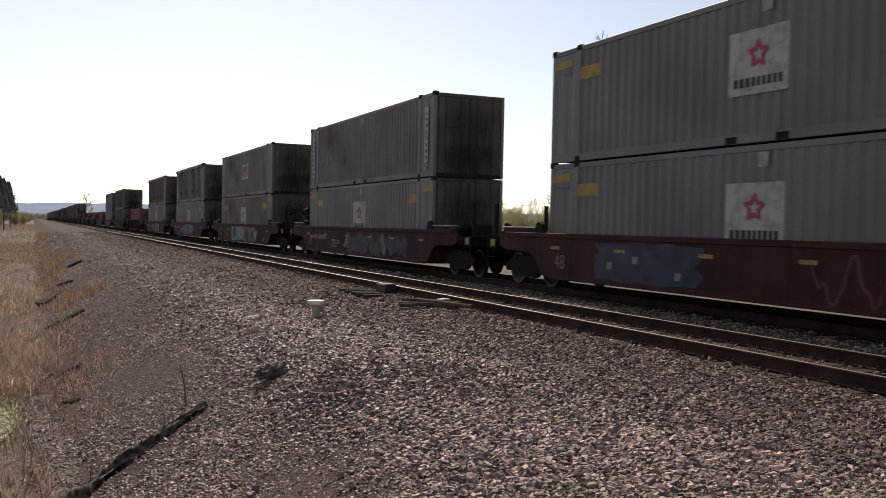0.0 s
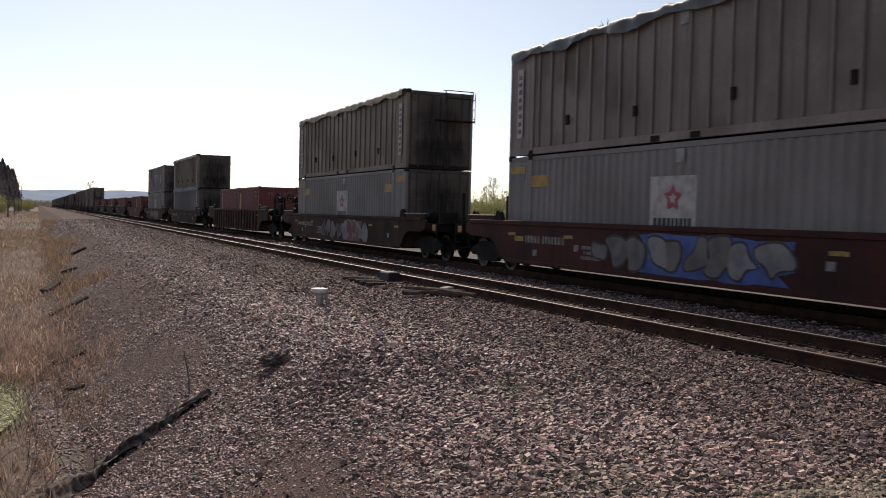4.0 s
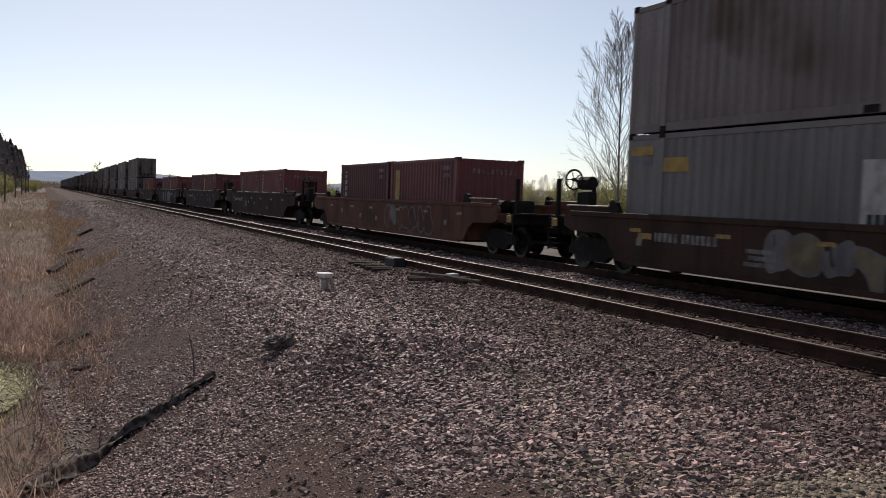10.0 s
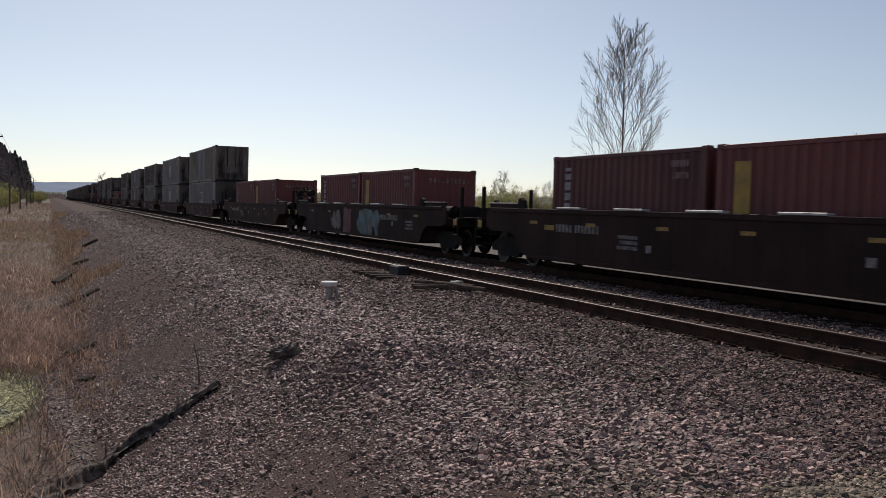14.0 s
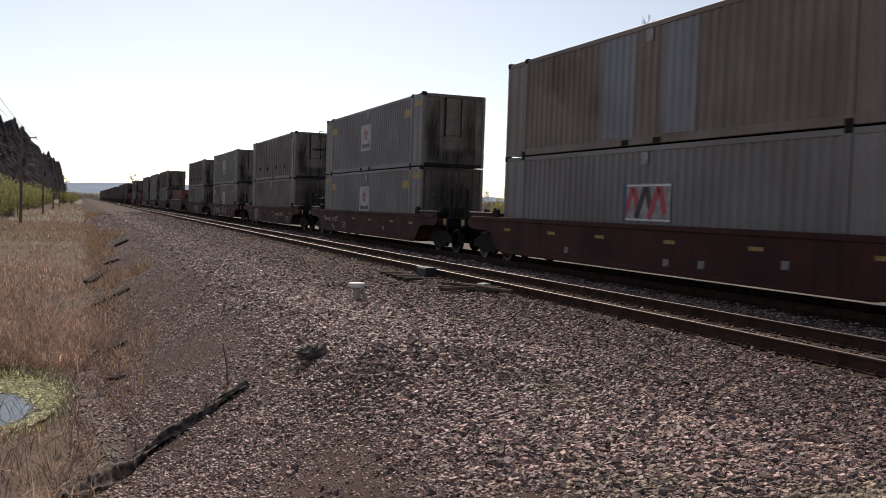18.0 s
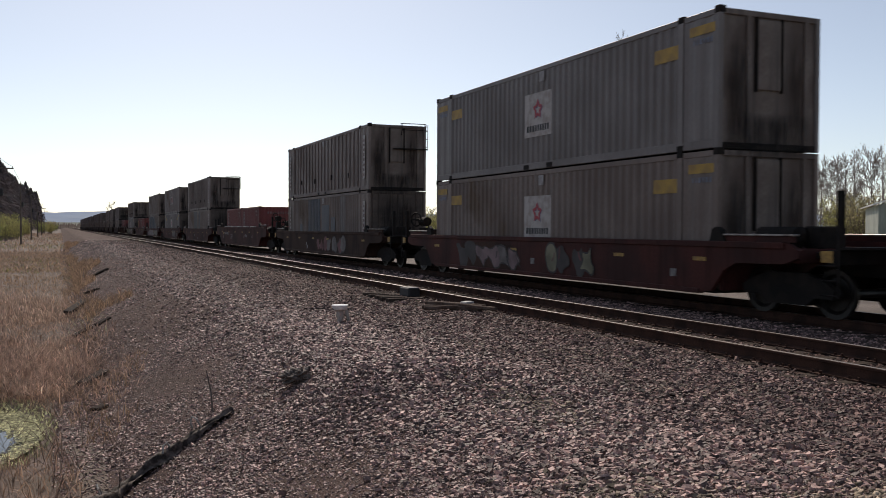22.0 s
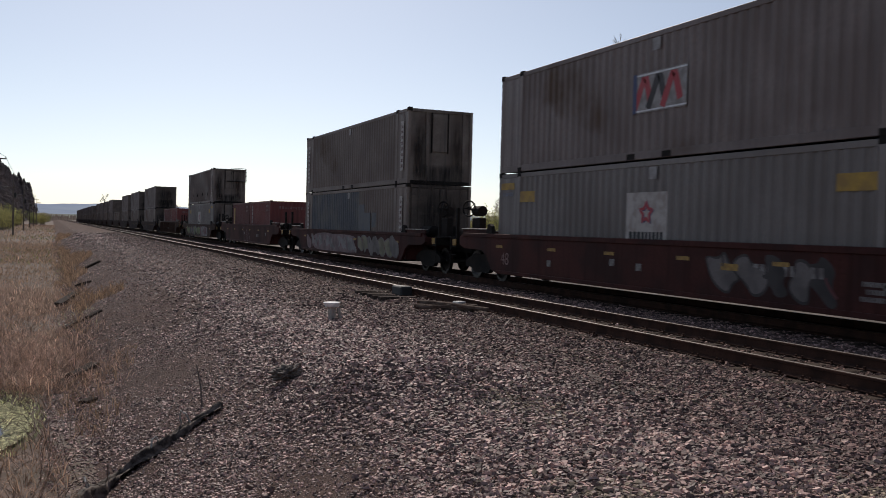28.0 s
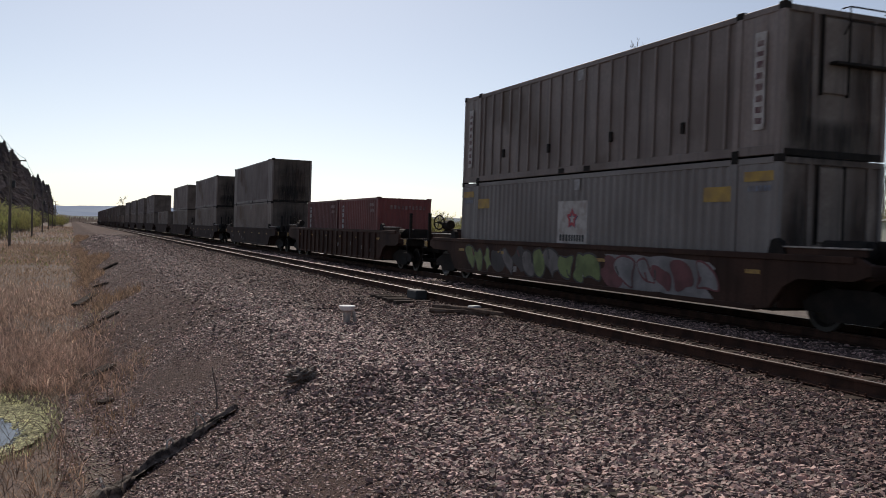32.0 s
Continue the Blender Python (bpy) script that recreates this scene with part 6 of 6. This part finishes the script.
def grow(bms, p, d, length, radius, level, rng, spread, up, leaves=None, sides=6, dense=(15, 8, 5)):
    """One limb with its side limbs, tapering and bending upwards."""
    n = 5 if level > 1 else 4
    pts, rad, dirs = [Vector(p)], [radius], [Vector(d).normalized()]
    for k in range(n):
        w = 0.012 if level == 3 else 0.06
        nd = (dirs[-1] + Vector((rng.gauss(0, w), rng.gauss(0, w), up + rng.gauss(0, 0.6 * w)))).normalized()
        pts.append(pts[-1] + nd * length / n)
        dirs.append(nd)
        rad.append(max(TWIG[0], radius * (1 - 0.8 * (k + 1) / n)))
    add_tube(bms[0 if level == 3 else 1], pts, rad, sides, False)
    if level == 0:
        if leaves is not None:
            leaves += pts[2:]
        return
    count = dense[3 - level]
    for k in range(count):
        f = 0.16 + 0.82 * (k + rng.random() * 0.8) / count if level == 3 else 0.25 + 0.7 * (k + rng.random()) / count
        i = min(int(f * n), n - 1)
        q = pts[i].lerp(pts[i + 1], f * n - i)
        a = rng.uniform(0, 6.28)
        side = dirs[i].orthogonal().normalized()
        side = (Matrix.Rotation(a, 3, dirs[i]) @ side)
        open_ = spread * (1.32 - 0.62 * f) if level == 3 else spread
        nd = (dirs[i] * math.cos(open_) + side * math.sin(open_)).normalized()
        r = rad[i] * (0.36 if level == 3 else 0.55)
        shape = min(0.8, 0.55 + 0.6 * f) * (1.0 - 1.15 * max(0.0, f - 0.45)) if level == 3 else (1 - 0.5 * f)
        grow(bms, q, nd, length * {3: 0.52, 2: 0.5, 1: 0.5}[level] * shape * rng.uniform(0.75, 1.15), max(TWIG[0], r), level - 1, rng, spread * rng.uniform(0.8, 1.15), up, leaves, max(3, sides - 1), dense)


def leaf_mesh(points, size, per, rng, mat, name="crown", spread=0.3):
    """Small turned leaves round the given points."""
    p = np.repeat(np.array([tuple(q) for q in points]), per, 0)
    n = len(p)
    p = p + spread * rng.randn(n, 3)
    a, b = rng.randn(n, 3), rng.randn(n, 3)
    a /= np.linalg.norm(a, axis=1)[:, None]
    b -= a * (a * b).sum(1)[:, None]
    b /= np.linalg.norm(b, axis=1)[:, None]
    s = size * (0.5 + rng.rand(n, 1))
    v = np.stack([p - a * s, p + b * s * 0.5, p + a * s, p - b * s * 0.5], 1)
    return raw_mesh(name, v.reshape(-1, 3), np.arange(4 * n).reshape(-1, 4), mat)


def bare_tree(height, seed, label, buds=None, spread=0.62, up=0.07, slim=1.0, dense=(15, 8, 5), bark=BARK, girth=0.0085):
    rng = random.Random(seed)
    root = thing("bare_tree", label, "tree", "bare trees")
    bms = (bmesh.new(), bmesh.new())
    leaves = []
    grow(bms, (0, 0, -0.2), (0, 0, 1), height * 0.96, height * girth, 3, rng, spread, up, leaves, 7, dense)
    for bm in bms:
        for v in bm.verts:
            v.co.x *= slim
            v.co.y *= slim
    part("trunk", mesh_of(bms[0], "trunk", bark), None, root, "straight grey trunk")
    part("bare_crown", mesh_of(bms[1], "bare_crown", bark), None, root, "bare upswept branches")
    if buds:
        part("bud_haze", leaf_mesh(leaves[::3], height * 0.005, 1, np.random.RandomState(seed), buds, "bud_haze", height * 0.02), None, root, "thin haze of opening buds", kind="stuff")
    return root


tall = bare_tree(14.5, 8, "tall leafless tree with upswept branches in a field", None, 0.56, 0.09, 1.0, (36, 11, 6), BARK, 0.007)
tall.matrix_basis = pose(35.25, 51.1, on_ground(35.25, 51.1), 0, 0, 40)
small = bare_tree(3.9, 12, "small leafless sapling beside the tall tree", None, 0.6, 0.06)
small.matrix_basis = pose(33.0, 53.0, on_ground(33.0, 53.0))

TWIG[0] = 0.022
kinds = [bare_tree(13.0, 20 + k, "bare riverside tree with budding branches in a row", BUDS[k % 2], 0.6 + 0.06 * k, 0.05, 0.95, (18, 8, 4), BARK_HAZED, 0.013) for k in range(4)]
rnd = random.Random(77)
spots = []
for bearing, elev in ((35.7, 2.99), (36.5, 3.35), (37.4, 3.07), (38.2, 3.26), (38.8, 2.23), (40.2, 2.97), (41.1, 2.04), (41.8, 3.06), (42.4, 3.71), (43.1, 4.03), (44.0, 4.12), (44.7, 3.89), (45.4, 3.98), (46.3, 3.98), (46.7, 4.17), (47.2, 4.36), (48.1, 4.45), (48.7, 4.45), (49.5, 4.27), (50.4, 4.36), (51.3, 4.08), (52.5, 4.27)):
    d = 150 + rnd.uniform(-12, 14)
    spots.append((d * math.sin(radians(bearing)), d * math.cos(radians(bearing)), d * math.tan(radians(elev + 0.35)) + 1.5))
for bearing, elev in ((27.2, 2.39), (26.7, 1.93), (29.1, 1.46), (29.9, 1.82), (31.1, 2.09), (32.2, 1.90), (33.3, 2.35), (34.5, 2.44), (24.5, 1.31), (22.2, 1.33), (19.5, 1.16), (18.1, 1.27), (14.9, 1.16), (14.1, 1.21), (12.3, 1.04), (9.4, 0.98), (7.0, 1.00), (2.8, 1.37)):
    d = min(380, 112 / math.sin(radians(bearing))) if bearing > 5 else 350
    spots.append((d * math.sin(radians(bearing)), d * math.cos(radians(bearing)), d * math.tan(radians(elev)) + EYE + 0.6))
for k, (x, y, hgt) in enumerate(spots):
    s = hgt / 13.0
    m = Matrix.LocRotScale((x, y, on_ground(x, y, -0.1)), Euler((0, 0, rnd.uniform(0, 6.28))), None)
    t = kinds[k] if k < 4 else copy_thing(kinds[k % 4], m)
    t.matrix_basis = m @ Matrix.Diagonal((s * rnd.uniform(0.85, 1.2), s * rnd.uniform(0.85, 1.2), s, 1))


def willow(seed, mat, label):
    """A thicket of upright shoots with small fresh leaves."""
    rng = random.Random(seed)
    root = thing("willow_bush", label, "bush", "willow thicket")
    bm = bmesh.new()
    pts = []
    for k in range(34):
        a, r = rng.uniform(0, 6.28), rng.uniform(0, 1.6)
        x, y = r * math.cos(a), r * math.sin(a)
        h = rng.uniform(0.6, 1.0) * (5.0 - 0.7 * r)
        lean = rng.uniform(0.0, 0.22)
        line = [(x + math.cos(a) * lean * h * f * f * 2, y + math.sin(a) * lean * h * f * f * 2, h * f) for f in (0, 0.35, 0.7, 1.0)]
        add_tube(bm, line, [0.03, 0.022, 0.014, 0.006], 4, False)
        for j in range(11):
            f = rng.uniform(0.2, 1.0)
            i = min(int(f * 3), 2)
            pts.append(Vector(line[i]).lerp(Vector(line[i + 1]), f * 3 - i))
    part("stem_clump", mesh_of(bm, "stem_clump", BARK), None, root)
    part("leaves", leaf_mesh(pts, 0.09, 6, np.random.RandomState(seed), mat, "leaves", 0.2), None, root, "small fresh yellow-green leaves")
    return root


bushes = [willow(40 + k, WILLOW[k % 3], "yellow-green willow thicket in fresh spring leaf") for k in range(4)]
spots = []
y = 38.0
while y < 420:
    spots.append((rnd.uniform(70, 96), y, rnd.uniform(0.8, 1.2)))
    y += rnd.uniform(1.2, 2.6) * (1 + y / 130)
y = 45.0
while y < 300:
    spots.append((rnd.uniform(98, 122), y, rnd.uniform(0.9, 1.3)))
    y += rnd.uniform(1.5, 3.0) * (1 + y / 130)
for k in range(46):
    y = rnd.uniform(105, 420)
    spots.append((-7.8 - rnd.random() * 9 - 0.01 * y, y, rnd.uniform(0.7, 1.15)))
for k in range(16):
    y = rnd.uniform(380, 900)
    spots.append((rnd.uniform(-12, -3), y, rnd.uniform(0.8, 1.3)))
for k, (x, y, s) in enumerate(spots):
    m = Matrix.LocRotScale((x, y, on_ground(x, y, -0.1)), Euler((0, 0, rnd.uniform(0, 6.28))), None)
    t = bushes[k] if k < 4 else copy_thing(bushes[k % 4], m)
    t.matrix_basis = m @ Matrix.Diagonal((s * 1.25, s * 1.25, s * (1.5 if x > 0 else 1.3), 1))


def conifer(seed):
    rng = np.random.RandomState(seed)
    root = thing("conifer", "conifer on the wooded slope, needles painted hazy grey", "tree", "conifers")
    part("trunk", tube([(0, 0, -0.5), (0, 0, 10), (0, 0, 21)], [0.35, 0.2, 0.03], 7), BARK, root)
    vs, fs = [], []
    for k in range(1300):
        f = rng.rand() ** 0.8
        z = 2.5 + 19 * f
        reach = (1 - f) ** 0.8 * 5.2 * (0.6 + 0.55 * rng.rand()) + 0.2
        a = rng.rand() * 6.28
        c, s = math.cos(a), math.sin(a)
        w = 0.2 + 0.07 * reach
        b = len(vs)
        for rr, zz, ww in ((0.05 * reach, 0.0, 0.2), (0.6 * reach, -0.12 * reach, 1.0), (reach, -0.42 * reach, 0.15)):
            for sg in (-1, 1):
                vs.append((c * rr - s * w * ww * sg, s * rr + c * w * ww * sg, z + zz + 0.12 * rng.randn()))
        fs += [(b, b + 1, b + 3, b + 2), (b + 2, b + 3, b + 5, b + 4)]
    part("crown", raw_mesh("crown", vs, fs, CONIFER), None, root, "drooping needle boughs with distance haze in their colour")
    return root


firs = [conifer(60 + k) for k in range(3)]
fir_spots = []
for k in range(34):
    bearing = 5.27 - 4.05 * k / 33 + rnd.uniform(-0.06, 0.06)
    y = 24.0 / math.tan(radians(bearing))
    elev = 4.4 if bearing > 3.6 else 2.05 + (bearing - 1.3) * 1.02
    fir_spots.append((-24.0, y, y * math.tan(radians(elev)) * rnd.uniform(0.86, 1.03) + 2.8))
for k in range(70):
    y = 260 + 700 * rnd.random()
    x = -30 - rnd.random() * 60
    fir_spots.append((x, y, rnd.uniform(16, 26)))
for k, (x, y, hgt) in enumerate(fir_spots):
    s = hgt / 21.5
    m = Matrix.LocRotScale((x, y, on_ground(x, y, -0.2)), Euler((0, 0, rnd.uniform(0, 6.28))), None)
    t = firs[k] if k < 3 else copy_thing(firs[k % 3], m)
    t.matrix_basis = m @ Matrix.Diagonal((s * 1.1, s * 1.1, s, 1))


def utility_pole():
    root = thing("utility_pole", "weathered wooden utility pole with a crossarm and wires", "utility pole", "line of utility poles")
    part("pole", tube([(0, 0, -0.5), (0, 0, 5), (0, 0, 11)], [0.16, 0.14, 0.1], 10), POLE, root)
    part("crossarm", box(-0.1, 1.5, -0.06, 0.06, 9.9, 10.03, 0.01), POLE, root)
    part("crossarm", box(-1.0, 0.3, -0.06, 0.06, 8.6, 8.72, 0.01), POLE, root)
    for x, z in ((0.0, 11.0), (0.75, 10.03), (1.4, 10.03), (-0.9, 8.72)):
        part("insulator", tube([(x, 0, z), (x, 0, z + 0.08), (x, 0, z + 0.16)], [0.03, 0.06, 0.03], 8), PALE, root)
    part("transformer", tube([(0.3, 0.1, 7.0), (0.3, 0.1, 7.1), (0.3, 0.1, 7.7), (0.3, 0.1, 7.8)], [0.14, 0.18, 0.18, 0.12], 10), BLACK, root)
    return root


pole = utility_pole()
pole_y = [108, 168, 228, 288, 348, 408]
for k, y in enumerate(pole_y):
    m = pose(-6.1, y, on_ground(-6.1, y) - 0.7, 0, 0, 0)
    (pole if k == 0 else copy_thing(pole, m)).matrix_basis = m
for dx, dz in ((0.0, 11.16), (1.4, 10.19), (-0.9, 8.88), (0.0, 7.9)):
    bm = bmesh.new()
    ends = [40] + pole_y
    pts = []
    for y0, y1 in zip(ends, ends[1:]):
        for j in range(8):
            f = j / 8
            pts.append((-6.1 + dx, y0 + (y1 - y0) * f, dz - 2.2 - 4 * 0.7 * f * (1 - f)))
    add_tube(bm, pts, 0.016, 4, False)
    tagged(new("overhead_wire", mesh_of(bm, "overhead_wire", BLACK)), "thin dark overhead wire sagging between the poles", "wire", "overhead wires")


def shed():
    root = thing("shed", "grey-green metal shed with a pale gabled roof", "shed", at=pose(68.5, 54.8, on_ground(68.5, 54.8), 0, 0, -44) @ Matrix.Diagonal((1, 1, 1.3, 1)))
    part("wall", box(-5, 5, -0.08, 0.08, 0, 3.6), SHED_WALL, root, m=pose(0, -7, 0))
    part("wall", box(-5, 5, -0.08, 0.08, 0, 3.6), SHED_WALL, root, m=pose(0, 7, 0))
    for sx in (-1, 1):
        part("wall", box(-0.08, 0.08, -6.92, 6.92, 0, 3.6), SHED_WALL, root, m=pose(sx * 4.92, 0, 0))
        part("roof", box(0, 5.6, -7.4, 7.4, 0, 0.08), SHED_ROOF, root, "pale sheet-metal roof", pose(0, 0, 5.0, 0, 14.5, 0 if sx > 0 else 180))
    for y in (-7, 7):
        part("gable", prism([(-5, 3.6), (5, 3.6), (0, 4.92)], "y", y - 0.08, y + 0.08), SHED_WALL, root)
    part("roller_door", box(-1.5, 1.5, -0.05, 0, 0, 2.8), PALE, root, m=pose(-1.5, -7.09, 0))
    part("flue", tube([(0, 0, 4.5), (0, 0, 6.2), (0, 0, 6.25), (0, 0, 6.5)], [0.14, 0.14, 0.26, 0.2], 10), BLACK, root, m=pose(-1.8, -3, 0))


shed()


def ridge(name, label, dist, base, low, high, seed, mat, n=160, a0=-30, a1=80, rough=0.06):
    r = np.random.RandomState(seed)
    v = []
    ang = np.linspace(radians(a0), radians(a1), n)
    hgt = low + (high - low) * (0.5 + 0.5 * np.sin(ang * 7 + seed) * 0.6 + 0.25 * np.sin(ang * 23 + 2 * seed) + rough * r.randn(n))
    for a, h in zip(ang, hgt):
        for f, z in ((0.82, base), (0.93, base + 0.6 * h), (1.0, base + h), (1.1, base)):
            v.append((dist * f * math.sin(a), dist * f * math.cos(a), z))
    i, j = np.meshgrid(np.arange(n - 1), np.arange(3), indexing="ij")
    a = (i * 4 + j).ravel()
    me = raw_mesh(name, np.array(v), np.stack([a, a + 4, a + 5, a + 1], -1), mat)
    me.shade_smooth()
    tagged(new(name, me), label, kind="structure")


# Backdrops, with the haze painted into their colours.
ridge("backdrop_hills", "distant forested hills painted a hazy pale blue", 3700, -3, 46, 76, 3, HILL)
ridge("backdrop_treeline", "far-off line of bare trees painted a hazy brown", 1350, -3, 7, 17, 11, FAR_TREES, 1500, -12, 40, 0.16)
ridge("backdrop_foothills", "low wooded foothills painted a hazy grey-green", 1900, -3, 6, 14, 7, FOOTHILL)


def rolled(t):
    """Metres that the train has rolled: it loses 0.36 m/s between 7.5 and 17 seconds."""
    u = min(max(t - 7.5, 0.0), 9.5)
    return SPEED * t + 0.36 * (min(t, 7.5) + u - u * u / 19)


def motions():
    # the whole train rolls along together, each car and each box on its own
    for ob, x, y, z in MOVING:
        walk(ob, [(t, pose(x, y - rolled(t), z)) for t in range(33)])
    # one turning wheelset for each axle place; the others on the same axle place turn with it
    first = {}
    step = 1 / 30
    for ws, wy in ROLLING:
        if wy not in first:
            walk(ws, [(k * step, pose(0, wy, 0.42, math.degrees(rolled(k * step) / 0.42))) for k in range(int(SECONDS / step) + 1)])
            first[wy] = ws.animation_data
        else:
            ws.rotation_mode = "QUATERNION"
            keys = ws.animation_data_create()
            keys.action = first[wy].action
            keys.action_slot = first[wy].action_slot


motions()
